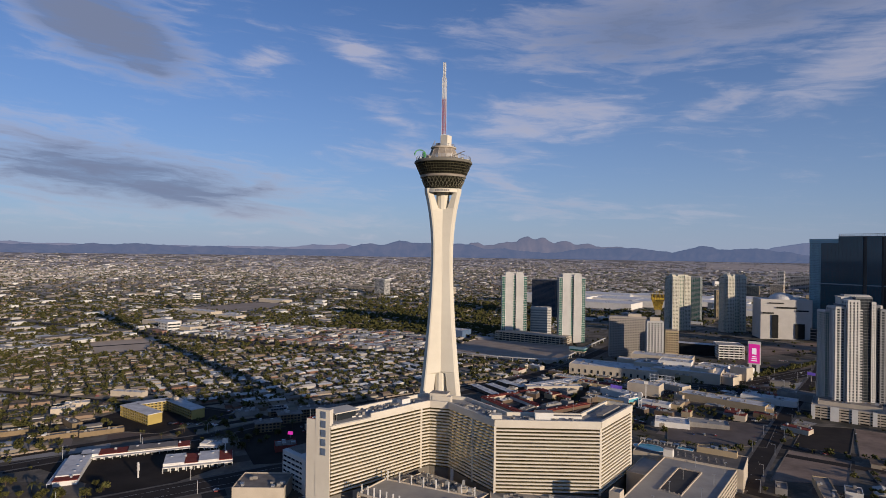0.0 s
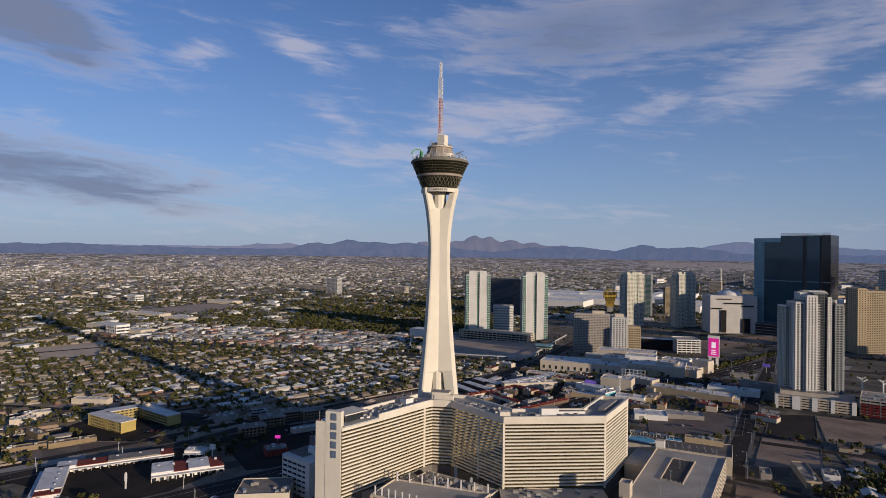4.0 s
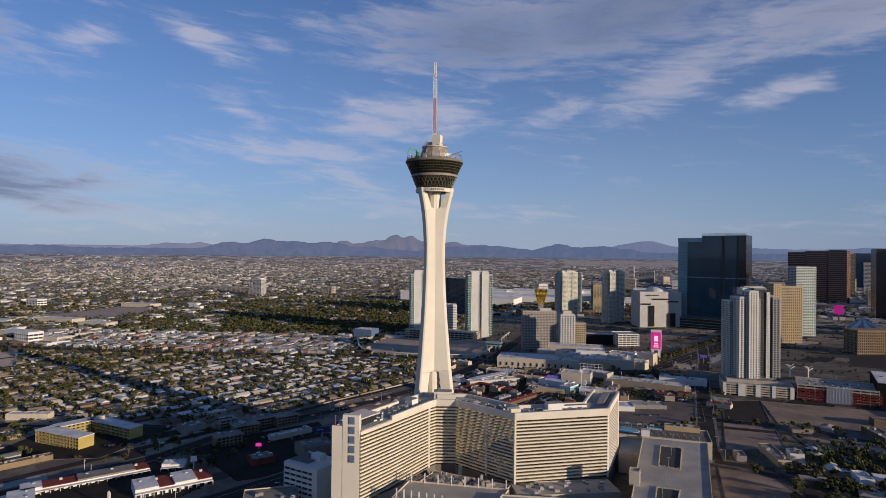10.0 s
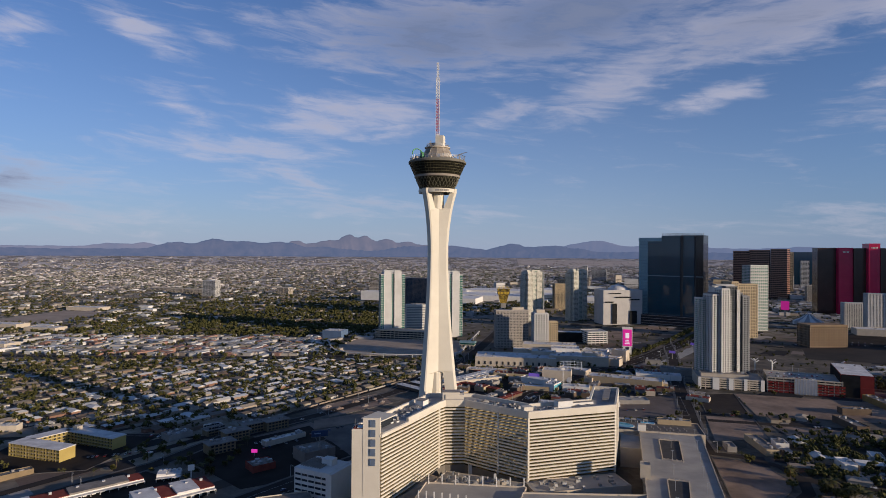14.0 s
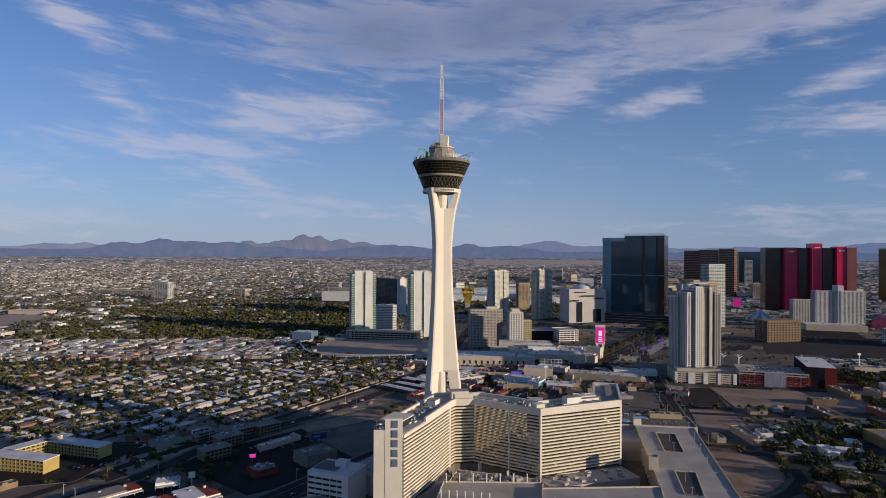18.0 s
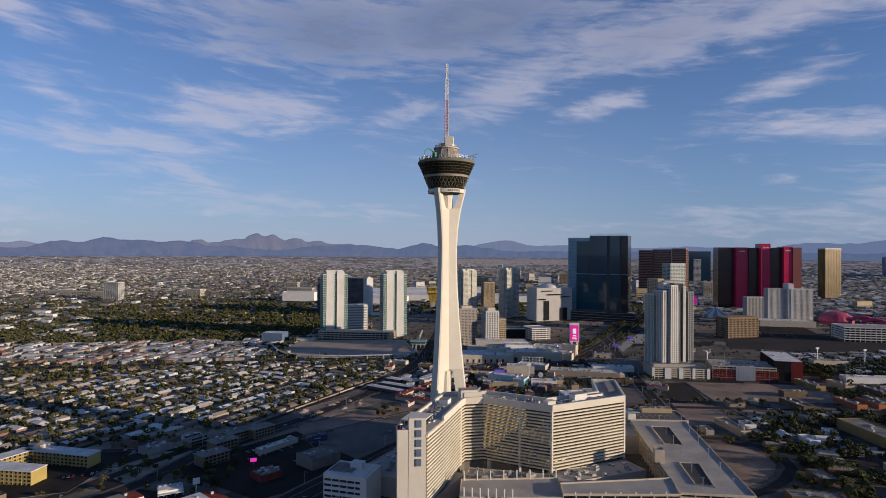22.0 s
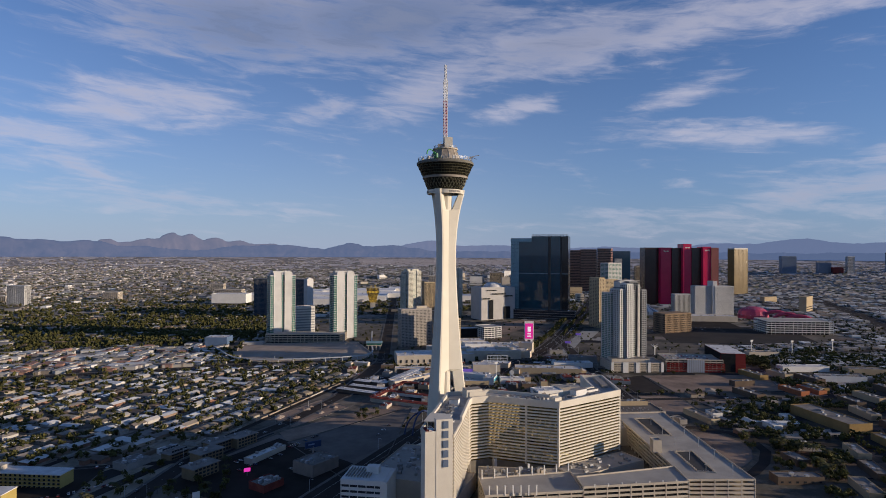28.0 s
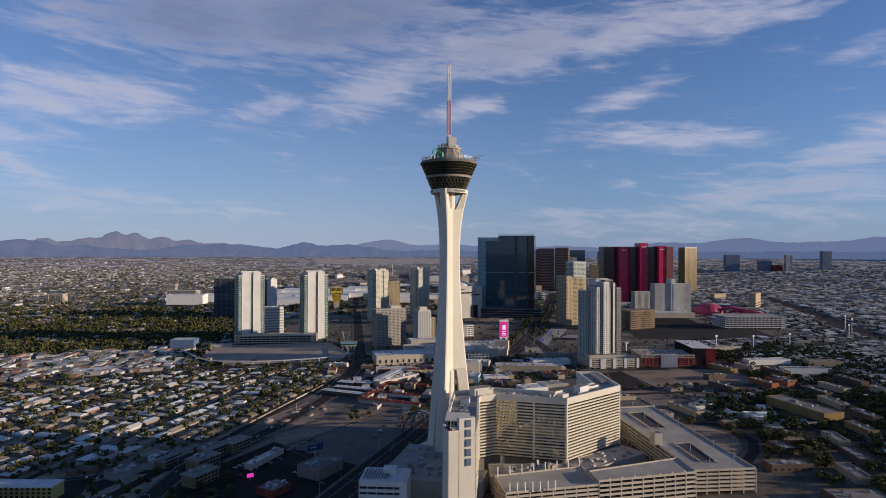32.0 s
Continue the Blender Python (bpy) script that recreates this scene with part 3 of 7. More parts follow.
    s.box(-12, -15.5, 268, 273.2, 1.6, 1.6, 20)
    piece("ride_column", s, GREENRIDE, t)
    s = Soup()
    s.bar((12, -15, 268.5), (24.5, -16.5, 272.6), 0.4)
    s.bar((14, -15, 267.5), (22, -16.3, 271.6), 0.3)
    s.bar((24.5, -16.5, 272.6), (26.5, -17, 273.0), 0.3)
    s.bar((20, -12, 267.5), (20, -12, 272), 0.35)
    s.bar((20, -12, 272), (25, -14, 269.4), 0.3)
    piece("ride_arm", s, GREY, t, "cantilevered steel ride arm")
    for x, y, h in ((-8, -5, 4), (-6, -7, 5.5), (-9, 2, 3.5), (7, -7, 3), (8, 3, 3.4), (-4, 7, 4.5), (9.5, -3, 2.4)):
        s = Soup()
        s.bar((x, y, 280.3), (x, y, 280.3 + h), 0.16)
        s.bar((x - 1.2, y, 280.3 + h * 0.8), (x + 1.2, y + 0.4, 280.3 + h * 0.8), 0.12)
        s.bar((x - 0.8, y, 280.3 + h * 0.5), (x + 0.8, y, 280.3 + h), 0.1)
        piece("aerial", s, GREY, t)


observation_tower()


# ---- hotel ----
def strip_wall(t, a, b, z0, z1, floors, outward, wallmat, glassmat, band=0.55, proud=0.5, posts=0, bname="floor_band", wname="window_band", inset=0.0):
    """One facade: on each storey a proud band and a window strip behind it."""
    ax, ay = a
    bx, by = b
    L = math.hypot(bx - ax, by - ay)
    ux, uy = (bx - ax) / L, (by - ay) / L
    nx, ny = (uy, -ux) if outward > 0 else (-uy, ux)
    h = (z1 - z0) / floors
    s = Soup()
    p = [(0, 0), (L, 0), (L, proud), (0, proud)]
    s.prism([(ux * u + nx * v, uy * u + ny * v) for u, v in p], 0, h * band)
    me = s.mesh(bname, wallmat)
    g = Soup()
    g.prism([(ux * u + nx * v, uy * u + ny * v) for u, v in ((0.05, -0.1), (L - 0.05, -0.1), (L - 0.05, 0.12), (0.05, 0.12))], 0, h * (1 - band))
    gm = g.mesh(wname, glassmat)
    for f in range(floors):
        part(bname, me, None, t, at=Matrix.Translation((ax, ay, z0 + f * h + h * (1 - band))))
        part(wname, gm, None, t, at=Matrix.Translation((ax, ay, z0 + f * h)))
    for i in range(posts):
        u = L * (i + 0.5) / posts
        q = Soup()
        q.prism([(ax + ux * (u + e) + nx * v, ay + uy * (u + e) + ny * v) for e, v in ((-0.5, 0), (0.5, 0), (0.5, proud + 0.3), (-0.5, proud + 0.3))], z0, z1)
        part("pier", q, wallmat, t)


FRONT = [(-30.4, -129.6), (-15.5, -99.5), (5.2, -53.8), (9.6, -47.2), (25.3, -45.6), (51, -63.8), (72.2, -78.4), (142, -53.5), (159, 4.4)]
BACK = [(140, 10), (126, -38), (75, -56), (33, -26), (-4, -27), (-48.8, -119.5)]


def hotel():
    t = thing("hotel_building", "cream striped high-rise hotel with angled wings round a forecourt", "hotel")
    top, z0, z1 = 66.2, 14.5, 61.8
    s = Soup()
    core = [(x, y) for x, y in FRONT + BACK]
    s.prism(core, -1, 62.0)
    part("body", s, material("hotel_inner_wall", (0.2, 0.18, 0.15), (0.16, 0.14, 0.12), 0.8), t)
    for i, (a, b) in enumerate(zip(FRONT, FRONT[1:])):
        strip_wall(t, a, b, z0, z1, 19, 1, HOTELWHITE, HGLASS, 0.43, 0.85, posts=0)
    for k, (a, b) in enumerate(zip([FRONT[-1]] + BACK, BACK)):
        if k == 0:
            strip_wall(t, a, b, z0, z1, 19, 1, HOTELWHITE, HGLASS, 0.43, 0.7)
            continue
        L = math.hypot(b[0] - a[0], b[1] - a[1])
        ux, uy = (b[0] - a[0]) / L, (b[1] - a[1]) / L
        s = Soup()
        s.prism([(a[0] + ux * u + uy * v, a[1] + uy * u - ux * v) for u, v in ((0.1, -0.1), (L - 0.1, -0.1), (L - 0.1, 0.5), (0.1, 0.5))], z0, z1)
        part("rear_wall", s, HOTELWHITE, t)
    # parapet band round the roof, in runs
    ring = FRONT + BACK
    cxm, cym = sum(p[0] for p in ring) / len(ring), sum(p[1] for p in ring) / len(ring)
    for a, b in zip(ring, ring[1:] + ring[:1]):
        L = math.hypot(b[0] - a[0], b[1] - a[1])
        ux, uy = (b[0] - a[0]) / L, (b[1] - a[1]) / L
        s = Soup()
        drop = 3.2 if (a, b) == (FRONT[0], FRONT[1]) or (a, b) == (BACK[-1], FRONT[0]) else 0.0
        s.prism([(a[0] + ux * u + uy * v, a[1] + uy * u - ux * v) for u, v in ((-0.3, -0.6), (L + 0.3, -0.6), (L + 0.3, 1.1), (-0.3, 1.1))], 61.8, top - drop)
        part("parapet", s, HOTELWHITE, t)
    s = Soup()
    s.prism([(x * 0.985 + cxm * 0.015, y * 0.985 + cym * 0.015) for x, y in ring], 62.0, 63.6)
    part("roof_deck", s, material("hotel_roof_felt", (0.44, 0.42, 0.39), (0.3, 0.285, 0.265), 0.9, 0.1), t, "pale roof membrane with stains")
    # parapet corner blocks
    for x, y, w in ((71.8, -76.5, 7.5), (17, -42, 15)):
        s = Soup()
        s.box(x, y + 3.0, 62.5, 68.8, w, 6, 20 if w < 10 else 5)
        part("parapet_block", s, HOTELWHITE, t)
    # corner edge piers
    for x, y in (FRONT[2], FRONT[5], FRONT[6], FRONT[7], FRONT[8]):
        s = Soup()
        s.box(x, y, 14.2, 63, 1.5, 1.5, 30)
        part("corner_pier", s, HOTELWHITE, t)
    # end tower with the letters
    s = Soup()
    s.prism([(-42, -130.4), (-30.6, -130.4), (-30.6, -126), (-42, -126)], -1, 74)
    part("end_tower", s, HOTELWHITE, t)
    s = Soup()
    s.prism([(-49.4, -130.2), (-42, -130.2), (-42, -119), (-49.4, -119)], -1, 66.6)
    part("end_tower_wing", s, HOTELWHITE, t)
    for k in range(3):
        s = Soup()
        s.bar((-47.5 + k * 1.5, -128.5 + k, 66.5), (-47.5 + k * 1.5, -128.5 + k, 73 - k), 0.12)
        part("aerial", s, STEEL, t)
    return t


HOTEL = hotel()


def wall_letters():
    """Five raised blue-grey shapes, one above the other, down the end tower."""
    g = thing("wall_sign", "column of five raised blue-grey shapes on a cream wall", "sign", -35.6, -130.4, 0)
    for k in range(5):
        z = 68.1 - k * 6.35
        s = Soup()
        s.box(0.26, -0.12, z - 0.2, z + 4.5, 3.6, 0.24)
        b = part("backing_block", s, STEEL, g, "pale metal edge")
        s = Soup()
        s.box(0, -0.45, z, z + 4.7, 3.4, 0.45)
        part("raised_panel", s, SIGNBLUE, b, "blue-grey raised panel")


wall_letters()


def block(name, label, cat, x, y, w, d, ang, z0, z1, mat, roof=ROOFWHITE, extras=0, group="", rim=True, seed=0, kind=""):
    """A low building: walls, roof sheet, parapets, roof plant."""
    t = thing(name, label, cat, x, y, 0, ang, group, kind)
    part("wall_shell", cbox(w, d, z0, z1), mat, t)
    s = cbox(w - 0.8, d - 0.8, z1, z1 + 0.25)
    part("roof", s, roof, t)
    if rim:
        for cx, cy, a, b in ((0, -d / 2 + 0.2, w, 0.4), (0, d / 2 - 0.2, w, 0.4), (-w / 2 + 0.2, 0, 0.4, d - 0.8), (w / 2 - 0.2, 0, 0.4, d - 0.8)):
            part("parapet", cbox(a, b, z1, z1 + 1.0, cx, cy), mat, t)
    rng = random.Random(seed * 77 + int(x * 3 + y * 7))
    for _ in range(extras):
        ww, dd = rng.uniform(1.5, 4), rng.uniform(1.5, 3)
        part("roof_unit", cbox(ww, dd, z1 + 0.2, z1 + rng.uniform(1.2, 2.6), rng.uniform(-0.42, 0.42) * w, rng.uniform(-0.4, 0.4) * d), GREY if rng.random() < 0.5 else STEEL, t)
    return t


def roof_box(x, y, z, w, d, h, ang, mat=WHITE, label="pale metal plant box on the hotel roof"):
    t = thing("roof_plant_unit", label, "roof plant", x, y, z, ang, "hotel roof plant")
    part("casing", cbox(w, d, 0, h), mat, t)
    part("cap", cbox(w + 0.4, d + 0.4, h, h + 0.25), GREY, t)


roof_box(-8, -59, 63.6, 8, 7, 5.2, 62)
roof_box(102, -55, 63.6, 13, 7, 5.6, 20)
roof_box(115, -46, 63.6, 26, 3, 1.8, 20)
roof_box(14, -37, 63.6, 14, 9, 7.0, 5, HOTELWHITE)
roof_box(144, -18, 63.6, 5, 34, 2.6, -16, GREY, "long grey duct housing on the hotel roof")
rr = random.Random(5)
for _ in range(84):
    k = rr.choice((0, 0, 1, 1, 2))
    a, b = ((-31, -106), (-5, -50)) if k == 0 else ((36, -40), (68, -62)) if k == 1 else ((80, -65), (128, -47))
    u = rr.random()
    roof_box(a[0] + (b[0] - a[0]) * u + rr.uniform(-5, 5), a[1] + (b[1] - a[1]) * u + rr.uniform(-4, 4), 63.6, rr.uniform(1, 3.4), rr.uniform(1, 2.4), rr.uniform(0.8, 2.0), rr.choice((56, 14, -16)), rr.choice((STEEL, GREY, WHITE, WHITE)))
# roof terrace with a plunge pool at the end of the wing, open below a white roof slab
ob = thing("roof_pool_terrace", "small turquoise plunge pool beside red loungers on a roof terrace", "pool", -45.6, -125, 66.62, 0)
part("deck", cbox(6.6, 9.6, 0, 0.12), REDTILE, ob)
part("basin", cbox(3.6, 5.4, 0.1, 0.5, 1.2, -1.2), WHITE, ob)
part("water", cbox(3.0, 4.8, 0.1, 0.56, 1.2, -1.2), POOL, ob)
for k in range(3):
    part("lounger", cbox(0.7, 1.9, 0.1, 0.6, -2.2, -3.2 + k * 2.6), BRICKRED, ob)
ob = thing("roof_pavilion", "dark glazed roof pavilion under a thin white roof slab", "pavilion", -34.5, -108.5, 0, -26)
part("glass_wall", cbox(13, 16, 62.0, 68.6), GLASS, ob)
part("roof", cbox(16.0, 20.5, 68.6, 69.3), HOTELWHITE, ob)
for k in range(6):
    part("mullion", cbox(0.25, 0.3, 62.0, 68.6, -6.2 + k * 2.5, -8.05), STEEL, ob)


# ---- parking garages ----
def garage(name, label, pts, z0, z1, levels, mat, decks, posts=9.0, shafts=True):
    """An open parking building over a four-cornered plan: slabs, edge walls, columns, a black inner block standing in
    for the shade between decks.
    """
    t = thing(name, label, "parking garage")
    a = sum(pts[i - 1][0] * pts[i][1] - pts[i][0] * pts[i - 1][1] for i in range(len(pts)))
    pts = pts if a > 0 else pts[::-1]
    cx, cy = sum(p[0] for p in pts) / len(pts), sum(p[1] for p in pts) / len(pts)
    h = (z1 - z0) / levels
    s = Soup()
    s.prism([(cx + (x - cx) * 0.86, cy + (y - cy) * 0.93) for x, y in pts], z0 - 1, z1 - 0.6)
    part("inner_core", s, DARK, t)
    for k in range(1, levels + 1):
        s = Soup()
        s.prism(pts, z0 + k * h - 0.45, z0 + k * h)
        part("floor_slab", s, decks if k == levels else mat, t)
    for i in range(len(pts)):
        p, q = pts[i], pts[(i + 1) % len(pts)]
        L = math.hypot(q[0] - p[0], q[1] - p[1])
        ux, uy = (q[0] - p[0]) / L, (q[1] - p[1]) / L
        s = Soup()
        s.prism([(ux * u + uy * v, uy * u - ux * v) for u, v in ((0, -0.25), (L, -0.25), (L, 0.2), (0, 0.2))], -0.6, 1.05)
        me = s.mesh("edge_wall", mat)
        for k in range(1, levels + 1):
            part("edge_wall", me, None, t, at=Matrix.Translation((p[0], p[1], z0 + k * h)))
        s = Soup()
        s.prism([(ux * u + uy * v, uy * u - ux * v) for u, v in ((-0.4, -0.3), (0.4, -0.3), (0.4, 0.3), (-0.4, 0.3))], 0, z1 - z0 + 0.4)
        me = s.mesh("column", mat)
        c = max(2, round(L / posts))
        for j in range(c + 1):
            u = L * j / c
            part("column", me, None, t, at=Matrix.Translation((p[0] + ux * u, p[1] + uy * u, z0)))
    return t


GW = [(140, -145), (187, -157), (235, 14), (184, 24)]
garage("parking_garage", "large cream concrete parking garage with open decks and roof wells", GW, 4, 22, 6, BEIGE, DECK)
for quad in ([(194, 2), (210, -2), (195, -53), (181, -47)], [(170, -90), (184, -94), (169, -138), (158, -132)]):
    ob = thing("roof_light_well", "sunken light well with a pale kerb in the garage deck", "light well")
    # no hole is cut: a dark plate imitates the shade down in the well
    s = Soup()
    s.prism(quad, 21.9, 22.12)
    part("well_floor", s, material("well_shade", (0.1, 0.094, 0.088), None, 0.9), ob)
    for i in range(4):
        p, q = quad[i], quad[(i + 1) % 4]
        L = math.hypot(q[0] - p[0], q[1] - p[1])
        a = math.degrees(math.atan2(q[1] - p[1], q[0] - p[0]))
        part("kerb_wall", cbox(L + 0.8, 0.6, 21.95, 22.9, 0, 0), BEIGE, ob, at=pose((p[0] + q[0]) / 2, (p[1] + q[1]) / 2, 0, 0, 0, a))
        for j in range(int(L / 3.2)):
            part("kerb_post", cbox(0.6, 0.7, 22.8, 23.5), BEIGE, ob, at=pose(p[0] + (q[0] - p[0]) * (j + 0.5) * 3.2 / L, p[1] + (q[1] - p[1]) * (j + 0.5) * 3.2 / L, 0, 0, 0, a))
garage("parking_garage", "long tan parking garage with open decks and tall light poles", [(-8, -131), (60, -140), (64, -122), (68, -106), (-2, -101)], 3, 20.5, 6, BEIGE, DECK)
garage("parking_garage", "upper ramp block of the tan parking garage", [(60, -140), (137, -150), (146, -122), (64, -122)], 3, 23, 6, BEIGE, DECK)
for i in range(14):
    x = -5 + i * 5.2 if i < 7 else 68 + (i - 7) * 10
    y, z = ((-130.5 - i * 1.2, 20.5) if i < 7 else (-141 - (i - 7) * 1.2, 23))
    ob = thing("deck_light_pole", "white concrete post at the garage edge", "post", x, y, z, 0, "garage edge posts")
    part("pole", cbox(0.7, 0.7, 0, 6.5 if i < 7 else 1.6), WHITE, ob)
    part("cap", cbox(0.9, 0.9, 6.5 if i < 7 else 1.6, 6.8 if i < 7 else 1.9), WHITE, ob)
for i in range(8):
    ob = thing("deck_light_pole", "white concrete post at the garage edge", "post", 0 + i * 9.5, -101.5 - i * 0.6, 20.5, 0, "garage edge posts")
    part("pole", cbox(0.7, 0.7, 0, 6.5), WHITE, ob)
    part("cap", cbox(0.9, 0.9, 6.5, 6.8), WHITE, ob)
for k in range(12):
    u, v = (k % 6) / 5, 0.28 if k < 6 else 0.78
    x, y = 148 + 76 * u * 0.62 + 40 * v, -138 + 150 * u - 8 * v
    ob = thing("deck_lamp", "thin lamp post on the garage deck", "lamp post", x, y, 22.05, -15, "garage deck lamps")
    part("post", cbox(0.3, 0.3, 0, 8), STEEL, ob)
    part("lamp_head", cbox(2.2, 0.4, 7.8, 8.1), STEEL, ob)
block("stair_tower", "cream stair tower at the corner of the garage", "stair tower", 155.8, -85.5, 7, 8, -15, 21.9, 31.3, BEIGE, DECK)
block("link_building", "cream link block between hotel and garage", "building", 171, 4, 18, 40, -15, 2, 19, BEIGE, DECK)
block("podium_wing", "low flat podium roof in front of the hotel crowded with plant", "building", 36, -84, 62, 26, -20, 1, 14.0, BEIGE, DECK, extras=34)
block("podium_wing", "flat podium roof below the striped hotel wing", "building", 108, -80, 74, 24, 14, 1, 14, BEIGE, DECK, extras=20)
block("podium_wing", "flat podium roof along the cream hotel wing", "building", -20, -90, 22, 60, -34, 1, 13, BEIGE, DECK, extras=18)
block("casino_podium", "low white casino roof with rows of plant beside the tower", "building", -30, -40, 60, 78, -34, -1, 13.5, BEIGE, DECK, extras=64)
block("casino_podium", "low casino roof behind the hotel wings", "building", 75, -8, 110, 60, 14, -1, 14.5, WHITE, ROOFWHITE, extras=40)

# plant and pipes in the court between the hotel and the garage
rq = random.Random(15)
for i in range(22):
    x, y = 16 + rq.random() * 40, -80 + rq.uniform(-9, 7)
    if i % 3 == 0:
        ob = thing("pipe_run", "grey steel pipe on low stands in the service court", "pipe", x, y, 14.26, rq.choice((0, 12, 90)), "service court pipes")
        L = rq.uniform(5, 11)
        s = Soup()
        s.bar((-L / 2, 0, 1.2), (L / 2, 0, 1.2), 0.35, 0, 8)
        part("pipe", s, STEEL, ob)
        for u in (-L * 0.4, L * 0.4):
            part("stand", cbox(0.3, 0.6, 0, 1.0, u), GREY, ob)
    else:
        ob = thing("cooling_unit", "grey metal cooling unit in the service court", "cooling unit", x, y, 14.26, rq.choice((0, 12)), "service court plant")
        w, h = rq.uniform(2, 4.5), rq.uniform(1.8, 5)
        part("casing", cbox(w, w * 0.7, 0, h), rq.choice((GREY, STEEL, BEIGE)), ob)
        s = Soup()
        s.lathe([(w * 0.28, h), (w * 0.28, h + 0.4), (w * 0.22, h + 0.4), (0, h + 0.2)], 14)
        part("fan_ring", s, STEEL, ob)


# ---- high-rise buildings ----
def volume(t, x, y, w, d, ang, z0, z1, floors, wall, glass, nw=8, nd=4, band=0.45, pier=0.9, proud=0.35, roofmat=None):
    """One upright volume of a high-rise: glass body, a proud band on each storey, piers on all sides, a cap."""
    at = pose(x, y, 0, 0, 0, ang)
    away = math.hypot(x - CX, y - CY)
    part("body", cbox(w, d, z0, z1), glass, t, at=at)
    h = (z1 - z0) / floors
    if band:
        s = Soup()
        for k in range(floors if away > 800 else 1):
            o = k * h
            s.prism([(-w / 2 - proud, -d / 2 - proud), (w / 2 + proud, -d / 2 - proud), (w / 2 + proud, d / 2 + proud), (-w / 2 - proud, d / 2 + proud)], o, o + h * band)
        if away > 800:
            tagged(part("facade_relief", s, wall, t, at=at @ Matrix.Translation((0, 0, z0 + h * (1 - band)))), kind="stuff")
        else:
            me = s.mesh("floor_band", wall)
            for k in range(floors):
                part("floor_band", me, None, t, at=at @ Matrix.Translation((0, 0, z0 + k * h + h * (1 - band))))
    if pier:
        spots = [(-w / 2 + w * i / nw, sy * (d / 2 + 0.1), pier, 0.9) for sy in (-1, 1) for i in range(nw + 1)] + [(sx * (w / 2 + 0.1), -d / 2 + d * i / nd, 0.9, pier) for sx in (-1, 1) for i in range(1, nd)]
        if away > 960:
            s = Soup()
            for u, v, a, b in spots:
                s.box(u, v, z0, z1 + 0.3, a, b)
            tagged(part("pier_grid", s, wall, t, at=at), kind="stuff")
        else:
            me = cbox(1, 1, z0, z1 + 0.3).mesh("pier", wall)
            for u, v, a, b in spots:
                part("pier", me, None, t, at=at @ Matrix.Translation((u, v, 0)) @ Matrix.Diagonal((a, b, 1, 1)))
    part("roof_cap", cbox(w + 0.8, d + 0.8, z1, z1 + 1.4), roofmat or wall, t, at=at)


def slab(t, name, x, y, w, d, ang, z0, z1, mat, label=""):
    return part(name, cbox(w, d, z0, z1), mat, t, label, at=pose(x, y, 0, 0, 0, ang))


def local(x, y, ang, u, v):
    c, s = math.cos(radians(ang)), math.sin(radians(ang))
    return x + u * c - v * s, y + u * s + v * c


PALE = material("pale_tower_panel", (0.56, 0.54, 0.505), (0.49, 0.47, 0.44), 0.7, 0.05)
SHADEGREY = material("charcoal_tower_panel", (0.16, 0.165, 0.175), (0.12, 0.125, 0.13), 0.6, 0.05)
MIDGREY = material("grey_tower_panel", (0.36, 0.36, 0.36), (0.3, 0.3, 0.3), 0.7, 0.05)


def condo(x, y, ang, z1, label):
    """A white residential tower: two blank slabs, window bays between, green glass corners."""
    t = thing("condominium_tower", label, "tower block", 0, 0, 0, 0, "condominium towers")
    g = height(x, y) - 1
    volume(t, *local(x, y, ang, 0, 3), 40, 30, ang, g, z1 - 3, 38, PALE, GREENGLASS, 9, 6, 0.22, 0.3)
    for u, w in ((-11.6, 15.5), (11.6, 14.5)):
        slab(t, "shear_wall", *local(x, y, ang, u, -13.2), w, 3.2, ang, g, z1 + 2, PALE)
    for u in (-19.5, -3.2, 3.6, 19.2):
        slab(t, "edge_fin", *local(x, y, ang, u, -14.6), 0.8, 1.6, ang, g, z1, WHITE)
    for u in (-23, 23):
        volume(t, *local(x, y, ang, u, -4), 8, 21, ang, g, z1 - 6, 36, PALE, GREENGLASS, 2, 3, 0.22, 0.3)
    for u, w in ((-12, 14), (0, 9), (12, 14)):
        slab(t, "penthouse", *local(x, y, ang, u, 2), w, 14, ang, z1 - 3, z1 + 3.5, PALE)


condo(-136, 796, 20, 139, "white condominium tower with blank end walls and green glass corners")
condo(-8, 775, 20, 140, "white condominium tower with green glass bays beside its twin")
garage("parking_garage", "low pale podium garage under the condominium towers", [(-165, 752), (-12, 714), (-2, 750), (-155, 790)], -3, 15, 4, BEIGE, DECK)
HB = block("hotel_block", "small white hotel block between two condominium towers", "hotel", -86, 850, 46, 22, 10, -3, 62, WHITE, ROOFWHITE, extras=6)
for f in range(10):
    part("window_band", cbox(44, 0.4, 3 + f * 5.8, 5.6 + f * 5.8, 0, -11.05), MIDGREY, HB)


def slab_hotel(name, label, vols, glass, wall, group=""):
    t = thing(name, label, "hotel", group=group)
    for x, y, w, d, ang, z0, z1, fl, nw, nd, band, pier in vols:
        volume(t, x, y, w, d, ang, z0, z1, fl, wall, glass, nw, nd, band, pier)
    return t


slab_hotel("resort_tower", "dark blue-grey slab hotel tower with pale end walls", [(-165, 1306, 84, 24, -20, -4, 104, 30, 24, 4, 0.15, 0.5), (-92, 1258, 84, 24, -44, -4, 104, 30, 22, 4, 0.15, 0.5)], BLUEGLASS, SHADEGREY)
ob = thing("hotel_end_wall", "pale end wing of the dark slab hotel", "hotel")
slab(ob, "wall_shell", -57, 1224, 13, 26, -44, -4, 106, PALE)
slab(ob, "roof_house", -57, 1224, 9, 12, -44, 106, 110, PALE)


